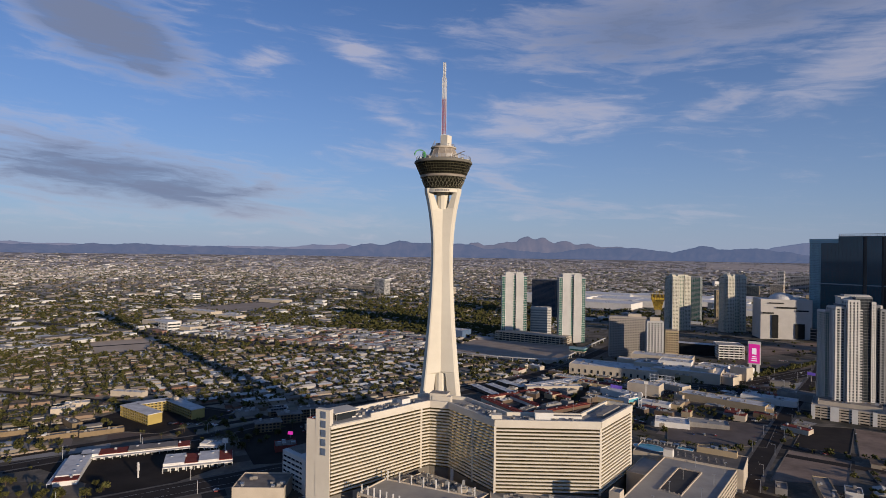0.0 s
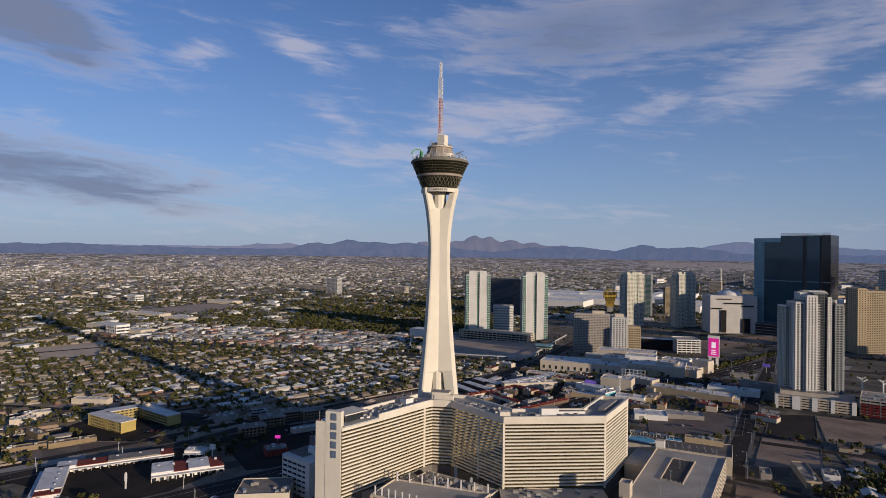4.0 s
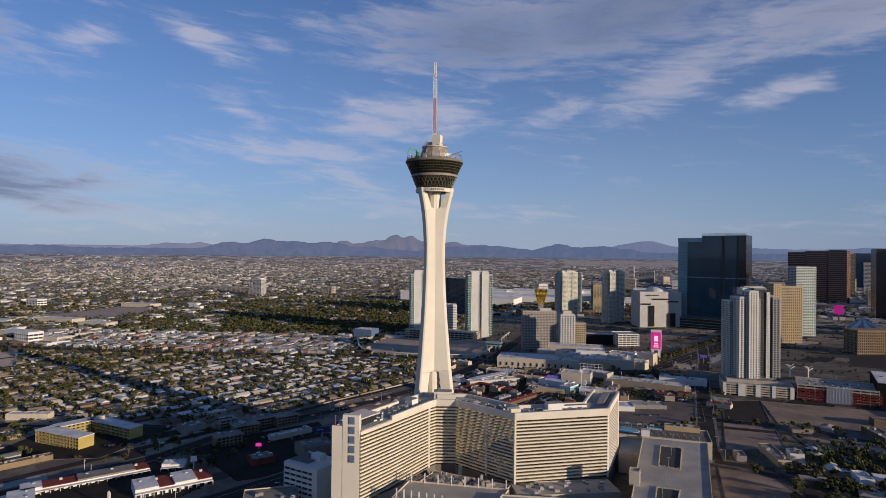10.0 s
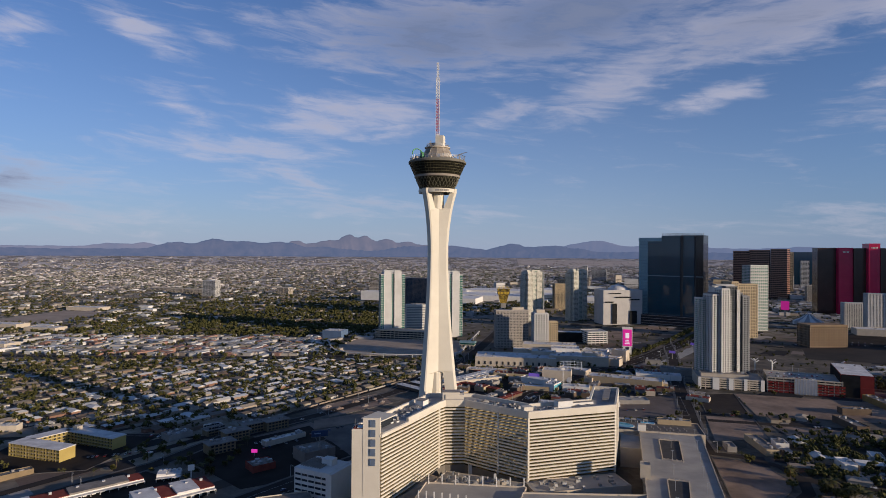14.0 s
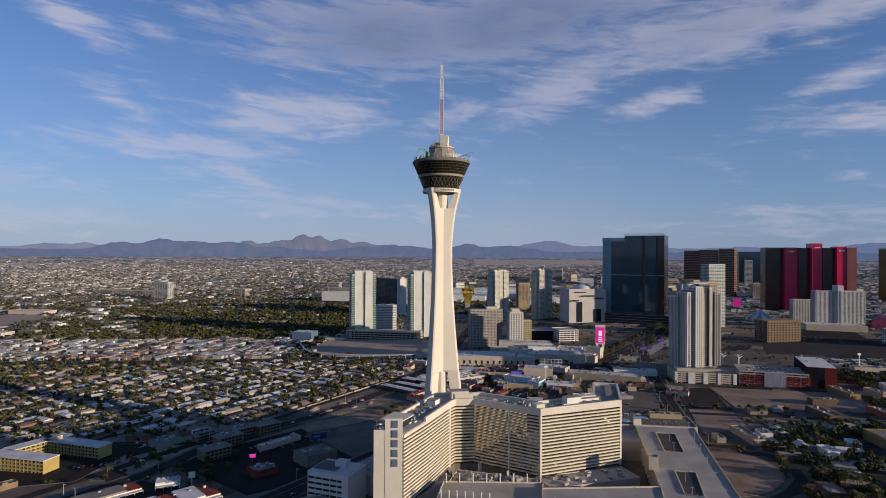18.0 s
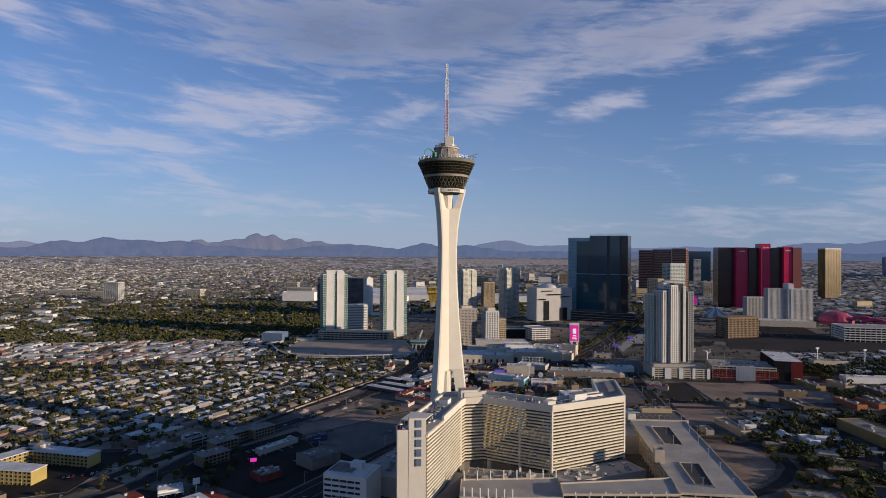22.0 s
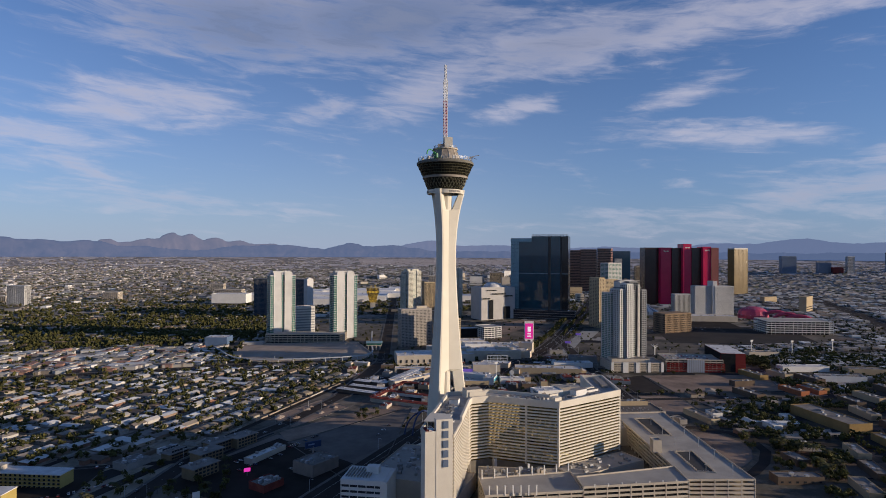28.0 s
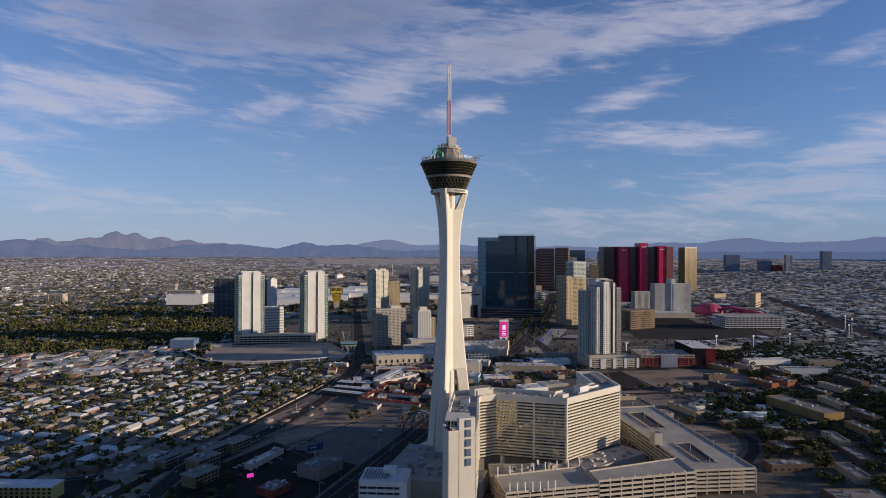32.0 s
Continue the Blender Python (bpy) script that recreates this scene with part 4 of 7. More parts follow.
def fan_sign(x, y, g):
    """A fan of thin gold blades on a dark face, a letter band across it, on a splayed stem."""
    t = thing("fan_sign_tower", "tall fan-shaped roadside sign with gold blades on a dark face", "sign", x, y, g, -4)
    gold = material("sign_gold", (0.62, 0.42, 0.07), (0.5, 0.34, 0.05), 0.5)
    amber = material("amber_letters", (0.75, 0.5, 0.06), None, 0.5)
    s = Soup()
    s.v = [(sx * w, sy, z) for sy in (-1.2, 1.2) for sx, w, z in ((-1, 9, 18), (1, 9, 18), (1, 20, 66), (-1, 20, 66))]
    s.f = [(0, 1, 2, 3), (7, 6, 5, 4), (0, 4, 5, 1), (1, 5, 6, 2), (2, 6, 7, 3), (3, 7, 4, 0)]
    s.m = [0] * 6
    part("fan_face", s, material("umber_sign_face", (0.06, 0.045, 0.03), None, 0.5), t)
    for i in range(11):
        k = (i - 5) / 5
        s = Soup()
        s.bar((k * 9.2, -1.8, 20), (k * 21.5, -1.8, 76 - 8 * k * k), 0.75)
        part("fan_blade", s, gold, t)
    part("name_panel", cbox(40, 1.6, 48, 58, 0, -2.6), bpy.data.materials["umber_sign_face"], t)
    for i in range(8):
        part("letter_bar", cbox(3.2, 0.5, 49.6, 56.4, -16.1 + i * 4.6, -3.6), amber, t)
    part("pedestal", cbox(16, 6, -2, 20), GREY, t)


fan_sign(153, 1390, 2)
TOWERPALE = material("cream_tower_panel", (0.56, 0.53, 0.44), (0.49, 0.465, 0.39), 0.7, 0.05)


def twin(x, y, z1, label):
    t = thing("condominium_tower", label, "tower block", 0, 0, 0, 0, "cream condominium towers")
    g, ang = height(x, y) - 1, 34
    for u, v, w, d, dz in ((-16, 0, 16, 26, 0), (16, 0, 16, 26, 0), (0, 4, 17, 30, 4), (-25, 4, 5, 18, -8), (25, 4, 5, 18, -8)):
        volume(t, *local(x, y, ang, u, v), w, d, ang, g, z1 + dz, 40, TOWERPALE, GREENGLASS if abs(u) > 20 or u == 0 else GLASS, max(2, w // 4), 6, 0.6, 1.5)
    for u in (-16, 16):
        slab(t, "penthouse", *local(x, y, ang, u, 0), 12, 14, ang, z1, z1 + 5, TOWERPALE)


twin(205, 1056, 133, "cream condominium tower with stacked balconies")
twin(325, 1064, 136, "cream condominium tower with stepped wings")
t2 = slab_hotel("condominium_tower", "tan apartment tower behind the cream towers", [(322, 1330, 36, 26, 8, 4, 88, 26, 8, 6, 0.5, 0.8)], GLASS, TAN)
slab_hotel("condominium_tower", "green-grey glass tower behind the cream towers", [(248, 1268, 34, 26, -14, 4, 126, 36, 7, 6, 0.3, 0.5)], GREENGLASS, MIDGREY)

# old casino hotel: brown slab, pale tower, podium
t = slab_hotel("casino_hotel_slab", "grey-beige slab hotel with a grid of small windows", [(116, 622, 62, 20, 8, 2, 73, 24, 22, 6, 0.55, 1.3)], GLASS, material("taupe_panel", (0.4, 0.36, 0.315), (0.34, 0.3, 0.265), 0.8))
slab(t, "penthouse", 128, 624, 22, 12, 8, 73, 79, BEIGE)
t = slab_hotel("casino_hotel_tower", "pale beige hotel tower with dark window columns", [(163, 562, 24, 22, 8, 3, 74, 22, 5, 4, 0.4, 2.2)], GLASS, PALE)
slab(t, "penthouse", 163, 562, 15, 12, 8, 74, 81, BEIGE)
slab_hotel("casino_hotel_wing", "tan hotel wing stepping down from the pale tower", [(189, 602, 20, 20, 8, 4, 55, 13, 5, 4, 0.5, 1.0)], GLASS, TAN)
CH = block("convention_hall", "long white-roofed casino hall with small windows", "hall", 110, 452, 128, 52, -6, 1, 16, BEIGE, ROOFWHITE, extras=10)
for i in range(12):
    part("hall_window", cbox(2.6, 0.5, 5, 10, -58 + i * 9.5, -26.2), GLASS, CH)
block("casino_podium", "white flat-roofed casino podium with stepped parapets", "building", 212, 455, 92, 60, -10, 3, 19, BEIGE, ROOFWHITE, extras=16)
block("casino_podium", "beige entrance block of the casino with bright roof", "building", 262, 478, 56, 48, -34, 4, 15, BEIGE, ROOFWHITE, extras=12)
block("casino_podium", "beige block below the grey slab hotel", "building", 176, 530, 92, 34, -8, 3, 24, BEIGE, ROOFWHITE, extras=14)
block("casino_hall", "dark-fronted low hall with a pale roof", "hall", 236, 690, 84, 30, -6, 4, 24, DARK, ROOFWHITE)
for x, y, w, d, a, z0, z1, m in ((158, 470, 40, 26, -8, 3, 21, BEIGE), (196, 486, 46, 30, -8, 3, 24, WHITE), (232, 446, 30, 22, -14, 4, 23, BEIGE), (250, 500, 40, 22, -24, 4, 19, WHITE), (284, 470, 24, 18, -34, 5, 24, BEIGE), (286, 505, 34, 16, -34, 5, 18, WHITE), (262, 432, 26, 16, -34, 4, 16, BEIGE), (140, 500, 60, 18, -6, 2, 19, BEIGE), (236, 522, 50, 16, -14, 4, 15, GREY), (206, 426, 22, 12, -10, 3, 14, TAN)):
    block("casino_block", "stepped cream casino block with a pale roof and parapet", "building", x, y, w, d, a, z0, z1, m, ROOFWHITE, extras=7, group="casino roof blocks")
garage("parking_garage", "white casino parking garage", [(266, 640), (306, 648), (300, 690), (260, 682)], 5, 30, 6, WHITE, DECK)


# blue glass hotel
def curtain(t, x, y, w, d, ang, z0, z1, floors, nw, glass, line):
    """A smooth glass volume with hair-thin floor lines and mullions."""
    at = pose(x, y, 0, 0, 0, ang)
    part("glass_body", cbox(w, d, z0, z1), glass, t, at=at)
    s = Soup()
    h = (z1 - z0) / floors
    for k in range(1, floors):
        s.box(0, 0, z0 + k * h - 0.16, z0 + k * h + 0.16, w + 0.16, d + 0.16)
    for i in range(nw + 1):
        for sy in (-1, 1):
            s.box(-w / 2 + w * i / nw, sy * d / 2, z0, z1, 0.22, 0.24)
    tagged(part("mullion_grid", s, line, t, at=at), kind="stuff")
    part("roof_cap", cbox(w + 0.5, d + 0.5, z1, z1 + 1.2), line, t, at=at)


def blue_hotel():
    t = thing("glass_hotel_tower", "very tall dark blue glass hotel with pale edge strips", "hotel")
    ang = -34.0
    p, q = Vector((464, 988)), Vector((590, 902))
    u = (q - p).normalized()
    v = Vector((-u.y, u.x))
    # mirrored sky is partly painted in: pale left bay, teal in the navy
    ICE = material("pale_blue_glass", (0.26, 0.42, 0.46), (0.2, 0.35, 0.4), 0.12, 0.02)
    NIGHT = material("navy_mirror_glass", (0.012, 0.062, 0.09), (0.02, 0.085, 0.118), 0.04, 0.012, spec=0.6)
    LINE = material("dark_mullion", (0.022, 0.035, 0.048), (0.016, 0.026, 0.036), 0.4)
    UMBERGLASS = material("umber_glass", (0.022, 0.02, 0.02), (0.03, 0.026, 0.024), 0.08, 0.02, spec=0.5)
    FIN = material("bronze_fin", (0.12, 0.095, 0.075), (0.09, 0.072, 0.058), 0.5, 0.05)
    for a, b, off, dep, z1, m in ((0, 22, 4, 40, 221, ICE), (22, 57, 4.5, 40, 221, NIGHT), (57, 101, 0, 52, 227, NIGHT), (101, 108, 2.5, 46, 227, FIN), (108, 133, 0.5, 50, 227, NIGHT), (133, 137, 2.5, 46, 227, FIN), (137, 153, 1, 50, 227, UMBERGLASS)):
        c = p + u * (a + b) / 2 + v * (dep / 2 + off)
        curtain(t, c.x, c.y, b - a, dep, ang, 9, z1, 58, max(2, int((b - a) / 2.4)), m, LINE)
    c = p + u * 28 + v * 4
    slab(t, "edge_strip", c.x, c.y, 57, 1.2, ang, 214, 222.4, ICE)
    c = p + u * 28 + v * 24
    slab(t, "roof_edge", c.x, c.y, 56, 40, ang, 222.3, 223.4, PALE)
    # lattice screen round the roof of the taller wing
    for i in range(25):
        c = p + u * (58 + 95 * i / 24) + v * 1.2
        slab(t, "roof_post", c.x, c.y, 0.6, 0.6, ang, 228, 233, GREY)
    for z in (230, 232.6):
        c = p + u * 105 + v * 1.2
        slab(t, "roof_rail", c.x, c.y, 95, 0.5, ang, z, z + 0.5, GREY)
    belt = material("steel_blue_panel", (0.2, 0.3, 0.36), None, 0.3)
    for a, b, off in ((0, 57, 3.6), (57, 101, -0.5), (108, 133, 0), (137, 153, 0.4)):
        c = p + u * (a + b) / 2 + v * off
        slab(t, "belt_course", c.x, c.y, b - a, 1.2, ang, 128, 130, belt)
    c = p + u * 78 - v * 6
    slab(t, "podium", c.x, c.y, 190, 24, ang, 8, 34, GLASS)
    for k in range(4):
        slab(t, "podium_ledge", c.x, c.y, 192, 25, ang, 12 + k * 6.5, 13.2 + k * 6.5, GREY)
    return t


blue_hotel()
t = block("convention_box", "large windowless white convention block", "building", 414, 990, 100, 62, 8, 7, 92, material("pale_stone_panel", (0.52, 0.49, 0.455), (0.46, 0.43, 0.4), 0.8, 0.05), ROOFWHITE, extras=6)
for u, z0, z1, w in ((-22, 10, 60, 12), (26, 10, 42, 18), (0, 74, 77, 40), (-36, 62, 65, 22), (30, 68, 71, 24), (-20, 84, 86, 30)):
    part("dark_recess", cbox(w, 0.8, z0, z1, u, -33.2), DARK, t)
s = Soup()
s.lathe([(26, 92), (23, 98), (15, 103), (5, 105.5), (0, 106)], 24)
part("dome", s, ROOFWHITE, t)


# stepped apartment tower near the highway
def sky_tower():
    t = thing("apartment_tower", "tall white and grey stepped apartment tower with rows of balconies", "tower block")
    x, y, ang, g = 381, 314, 10, 7
    W2 = material("white_balcony_panel", (0.6, 0.58, 0.54), (0.52, 0.5, 0.465), 0.7, 0.06)
    FLANK = material("flank_panel", (0.27, 0.27, 0.27), (0.22, 0.22, 0.22), 0.7, 0.06)
    SMOKE = material("smoke_glass", (0.03, 0.034, 0.038), (0.045, 0.05, 0.055), 0.1, 0.1, spec=0.5)
    for u, v, w, d, z1, gl, wl, bd, pr in ((-21, -9, 9, 22, 128, GLASS, W2, 0.32, 1.7), (-9.5, -12, 10.5, 24, 136, GLASS, W2, 0.32, 1.9), (-15.5, -6, 3, 24, 130, SMOKE, SHADEGREY, 0.12, 0.25), (3.5, 0, 16, 34, 139, SMOKE, SHADEGREY, 0.12, 0.2), (12.5, -9, 3.4, 20, 134, GLASS, W2, 0.4, 1.0), (17, -4, 6, 24, 130, SMOKE, SHADEGREY, 0.3, 0.4), (24, -6.5, 8.5, 24, 126, GLASS, FLANK, 0.4, 1.4), (-27.5, 6, 5, 20, 122, GREENGLASS, W2, 0.3, 0.5), (29.5, 6, 4, 22, 118, GREENGLASS, W2, 0.3, 0.5)):
        volume(t, *local(x, y, ang, u, v), w, d, ang, g, z1, 41, wl, gl, max(2, int(w // 3.4)), 6, bd, pr, 0.5)
    # balconies with pale fronts on the corners of the two white shafts and the grey flank
    me = cbox(4.6, 1.8, 0, 1.15).mesh("balcony", W2)
    for u, v, top in ((-25.6, -18.6, 124), (-3.2, -24, 132), (28.6, -16, 122)):
        for k in range(38):
            z = g + 6 + k * 3.05
            if z < top:
                bx, by = local(x, y, ang, u, v)
                part("balcony", me, None, t, at=pose(bx, by, z, 0, 0, ang))
    for u, v, w, d, h in ((-8, -2, 16, 14, 139.5), (6, 2, 20, 16, 141), (22, -2, 10, 10, 131)):
        slab(t, "penthouse", *local(x, y, ang, u, v), w, d, ang, 120, h, W2)
    slab(t, "roof_disc", *local(x, y, ang, 2, 0), 26, 9, ang, 141, 142.2, MIDGREY)
    slab(t, "roof_disc", *local(x, y, ang, -12, -4), 14, 8, ang, 139.5, 140.6, MIDGREY)


sky_tower()
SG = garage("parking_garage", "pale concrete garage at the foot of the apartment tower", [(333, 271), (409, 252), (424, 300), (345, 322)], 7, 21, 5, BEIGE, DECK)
for k, w in ((0.02, 3.5), (0.27, 8.0), (0.5, 5.5), (0.72, 4.0), (0.97, 4.0)):
    part("blank_panel", cbox(w, 0.5, 7, 22.6), WHITE, SG, at=pose(333 + 76 * k, 271 - 19 * k - 0.7, 0, 0, 0, -14))
block("garage_upper_deck", "stepped roof terrace with planters on the tower garage", "terrace", 372, 286, 58, 22, -14, 21.1, 24.5, BEIGE, OLDROOF, extras=12)
RG = garage("parking_garage", "parking garage with dark red infill panels", [(412, 251), (488, 222), (506, 268), (430, 297)], 8, 27, 6, BEIGE, DECK)
for k in range(14):
    if k in (5, 6, 7, 8):
        continue
    x, y = 415 + 5.6 * k, 249.5 - 2.14 * k
    for j in range(4):
        part("red_panel", cbox(4.9, 0.4, 0, 2.5), BRICKRED, RG, at=pose(x, y - 0.6, 9.2 + j * 3.6, 0, 0, -21))
part("ribbed_panel", cbox(24, 0.5, 8, 27.8), WHITE, RG, at=pose(415 + 5.6 * 6.5, 249.5 - 2.14 * 6.5 - 0.7, 0, 0, 0, -21))
for k in range(9):
    part("panel_rib", cbox(0.5, 0.5, 8, 27.8), BEIGE, RG, at=pose(415 + 5.6 * (4.4 + k * 0.52), 249.5 - 2.14 * (4.4 + k * 0.52) - 1.1, 0, 0, 0, -21))
t = block("red_hall", "dark red and black hall with a pale sloping roof", "building", 521, 258, 34, 84, -24, 8, 37, BRICKRED, ROOFWHITE, extras=3, rim=False)
part("dark_side", cbox(0.6, 80, 8, 36.5, -17.3, 0), DARK, t)
part("dark_front", cbox(20, 0.8, 8, 36.5, -7, -42.2), DARK, t)
part("lower_front", cbox(14, 1.4, 8, 22, 10, -42.6), BRICKRED, t)

# tan grand hotel and garages
t = slab_hotel("resort_tower", "tan resort tower with a grid of windows", [(608, 742, 48, 28, 12, 9, 121, 36, 12, 6, 0.5, 1.3), (580, 738, 14, 34, 12, 9, 126, 36, 3, 6, 0.5, 2.6)], GLASS, TAN)
slab_hotel("resort_tower", "slim white and green tower behind the tan resort", [(686, 850, 44, 28, 12, 10, 158, 44, 9, 6, 0.5, 0.9)], GREENGLASS, PALE)
slab_hotel("office_block", "brown concrete office block with deep window rows", [(700, 622, 72, 36, 6, 10, 52, 9, 22, 10, 0.34, 1.2)], GLASS, material("brown_concrete", (0.31, 0.22, 0.14), (0.26, 0.18, 0.115), 0.85, 0.06))
garage("parking_garage", "long white garage with louvred decks", [(868, 531), (996, 484), (1020, 545), (890, 590)], 12, 40, 6, WHITE, DECK)

# white tower hotel and the pink dome
t = slab_hotel("casino_hotel_tower", "white slab hotel with fine vertical ribs", [(940, 820, 50, 24, -12, 12, 98, 28, 18, 8, 0.1, 1.5), (988, 803, 50, 24, -12, 12, 98, 28, 18, 8, 0.1, 1.5), (948, 912, 50, 24, -12, 12, 70, 20, 14, 6, 0.1, 1.9)], SHADEGREY, PALE)
slab(t, "lift_shaft", 964, 811, 12, 28, -12, 12, 112, PALE)
block("casino_podium", "low beige casino block below the ribbed hotel", "building", 930, 780, 120, 50, -20, 12, 25, BEIGE, ROOFWHITE, extras=10)


def pink_dome():
    t = thing("pink_dome_hall", "faceted pink glass dome of an indoor park", "dome", 1085, 800, 12, -34)
    s = Soup()
    s.lathe([(38, 0), (38, 10), (34, 20), (25, 27), (11, 31), (0, 31.5)], 20)
    part("dome_shell", s, PINK, t)
    for k in range(3):
        s = Soup()
        for i in range(9):
            a = math.pi * i / 8
            cx, cy, cz = 50 + k * 24 + 30 * math.cos(a), -24 - k * 10, (20 - k * 4) * math.sin(a) + 2
            for j in range(6):
                b = math.pi * j / 3
                s.v.append((cx + 4.6 * math.cos(b) * math.cos(a), cy + 4.6 * math.sin(b), cz + 4.6 * math.cos(b) * math.sin(a)))
        for i in range(8):
            for j in range(6):
                s.f.append((i * 6 + j, i * 6 + (j + 1) % 6, i * 6 + 6 + (j + 1) % 6, i * 6 + 6 + j))
                s.m.append(0)
        part("arched_wing", s, PINK, t)
    for i in range(20):
        a = 2 * math.pi * i / 20
        s = Soup()
        s.bar((38.2 * math.cos(a), 38.2 * math.sin(a), 10), (25.2 * math.cos(a), 25.2 * math.sin(a), 27.3), 0.4)
        part("rib", s, WHITE, t)


pink_dome()


# crimson resort
ROSEGLASS = material("rose_bronze_glass", (0.26, 0.09, 0.075), (0.21, 0.075, 0.06), 0.3, 0.02)
def crimson():
    t = thing("crimson_resort", "wide dark glass resort with tall crimson panels", "hotel")
    p, q = Vector((1056, 1250)), Vector((1258, 1128))
    u = (q - p).normalized()
    L, ang = (q - p).length, -13.0
    across = Vector((math.cos(radians(ang)), math.sin(radians(ang))))
    out = Vector((across.y, -across.x))
    # bays step back one behind the other along the wide curve
    for a, b, z1, m, off in ((0, 0.215, 203, BROWNGLASS, -3), (0.215, 0.375, 203, REDGLASS, 3), (0.375, 0.51, 202, BROWNGLASS, -3), (0.51, 0.635, 215, REDGLASS, 5), (0.635, 0.775, 202, BROWNGLASS, -3), (0.775, 0.89, 206, REDGLASS, 3), (0.89, 1.0, 203, ROSEGLASS, -2)):
        w = (b - a) * L * 0.93
        c = p + u * (a + b) / 2 * L - out * (20 - off)
        curtain(t, c.x, c.y, w, 44, ang, 12, z1, 52, max(4, int(w / 2.8)), m, m)
        if m is REDGLASS:
            f = c + out * 22.4
            for i in range(5):
                part("letter_bar", cbox(2.0, 0.4, z1 - 13, z1 - 9), WHITE, t, at=pose(f.x + across.x * (i - 2) * 3.4, f.y + across.y * (i - 2) * 3.4, 0, 0, 0, ang))


crimson()
slab_hotel("gold_tower", "gold glass tower with a pale crown", [(*drawn_in(1800, 1650)[:2], 80, 34, 8, 12, 203, 60, 10, 4, 0.3, 0.5)], GOLDGLASS, GOLDGLASS)
gx, gy, _ = drawn_in(1800, 1650)
ob = thing("tower_crown", "pale sign crown on a gold tower", "crown", gx, gy, 204, 8)
part("crown_band", cbox(81, 35, 0, 6), PALE, ob)
slab_hotel("bronze_resort", "curved bronze glass resort tower", [(*drawn_in(1165, 1950)[:2], 60, 30, -30, 12, 196, 26, 8, 4, 0.45, 0.3), (*drawn_in(1220, 1915)[:2], 70, 30, -38, 12, 200, 26, 8, 4, 0.45, 0.3), (*drawn_in(1275, 1865)[:2], 60, 30, -46, 12, 204, 26, 8, 4, 0.45, 0.3)], BROWNGLASS, material("bronze_band", (0.3, 0.15, 0.1), None, 0.5))
# far towers: the haze before them is put into this blue-grey colour
HAZEBLUE = material("blue_grey_facade", (0.15, 0.19, 0.25), (0.12, 0.155, 0.21), 0.5, 0.02)
FAR = [("tan_resort_tower", TAN, 1560, 2330, 36, 26, 196), ("grey_glass_tower", BLUEGLASS, 2050, 3050, 150, 40, 200), ("pale_tower", PALE, 1960, 2900, 40, 30, 150), ("grey_glass_tower", BLUEGLASS, 2420, 3250, 70, 40, 190),
       ("red_blue_tower", HAZEBLUE, 4412, 4028, 130, 60, 165), ("dark_tower", HAZEBLUE, 4750, 3950, 110, 60, 105), ("white_tower", PALE, 4977, 3873, 60, 40, 165), ("glass_tower", HAZEBLUE, 5743, 4073, 90, 60, 205), ("red_hotel", BRICKRED, 4850, 3900, 90, 60, 62),
       ("tan_tower", TAN, 1640, 2150, 50, 30, 120), ("low_hotel", BEIGE, 1350, 1700, 120, 40, 70), ("white_tower", PALE, 780, 3165, 30, 30, 110), ("grey_tower", MIDGREY, 900, 3300, 90, 40, 80), ("tan_tower", TAN, 1060, 2700, 80, 40, 70),
       ("pale_slab", PALE, -1010, 1880, 64, 30, 78), ("pale_slab", BEIGE, -1259, 2127, 300, 30, 28), ("tan_block", BEIGE, -760, 2060, 60, 30, 40), ("tan_block", BEIGE, -330, 2060, 110, 40, 42), ("white_block", WHITE, -945, 620, 48, 30, 7), ("white_block", WHITE, -1525, 1297, 60, 30, 12), ("tan_block", BEIGE, -420, 2500, 60, 30, 42), ("tan_tower", TAN, 520, 2400, 60, 30, 60), ("tan_tower", BEIGE, 640, 2500, 50, 30, 64)]
for nm, m, x, y, w, d, z1 in FAR:
    x2, y2, k = drawn_in(x, y)
    g = height(x2, y2)
    zt = g + 2 + (z1 - 12) * k if k < 1 else z1
    fl = max(3, int((z1 - 10) / 3.4 / (1 if k > 0.9 else 2)))
    t = thing(nm, "distant " + nm.replace("_", " ") + " standing on the valley floor", "tower", 0, 0, 0, 0, "distant buildings")
    volume(t, x2, y2, w * k, d * k, -20, g - 2, zt, fl, m, GLASS if m not in (GLASS, BLUEGLASS, HAZEBLUE) else m, max(3, int(w / 8)), 3, 0.5, 0.8)

rq = random.Random(31)
for _ in range(52):
    a, R0 = radians(rq.choice((rq.uniform(2, 48), rq.uniform(14, 34)))), rq.uniform(1900, 4200)
    x, y, k = drawn_in(R0 * math.sin(a), CY + R0 * math.cos(a))
    g = height(x, y)
    t = thing("distant_block", "distant pale mid-rise block among low roofs", "building", x, y, g - 2, rq.choice((-14, 8, 30)), "distant mid-rise blocks")
    w, d, h = rq.uniform(25, 80) * k, rq.uniform(16, 30) * k, rq.choice((14, 20, 28, 40, 55)) * k * rq.uniform(0.8, 1.2)
    m = rq.choice((BEIGE, PALE, TAN, WHITE, MIDGREY))
    part("wall_shell", cbox(w, d, 0, h), m, t)
    part("roof", cbox(w + 1, d + 1, h, h + 1.2), m, t)
    for f in range(1, min(4, max(2, int(h / 7)))):
        part("window_band", cbox(w * 0.94, d + 0.4, f * 7 - 3, f * 7 - 1), GLASS, t)

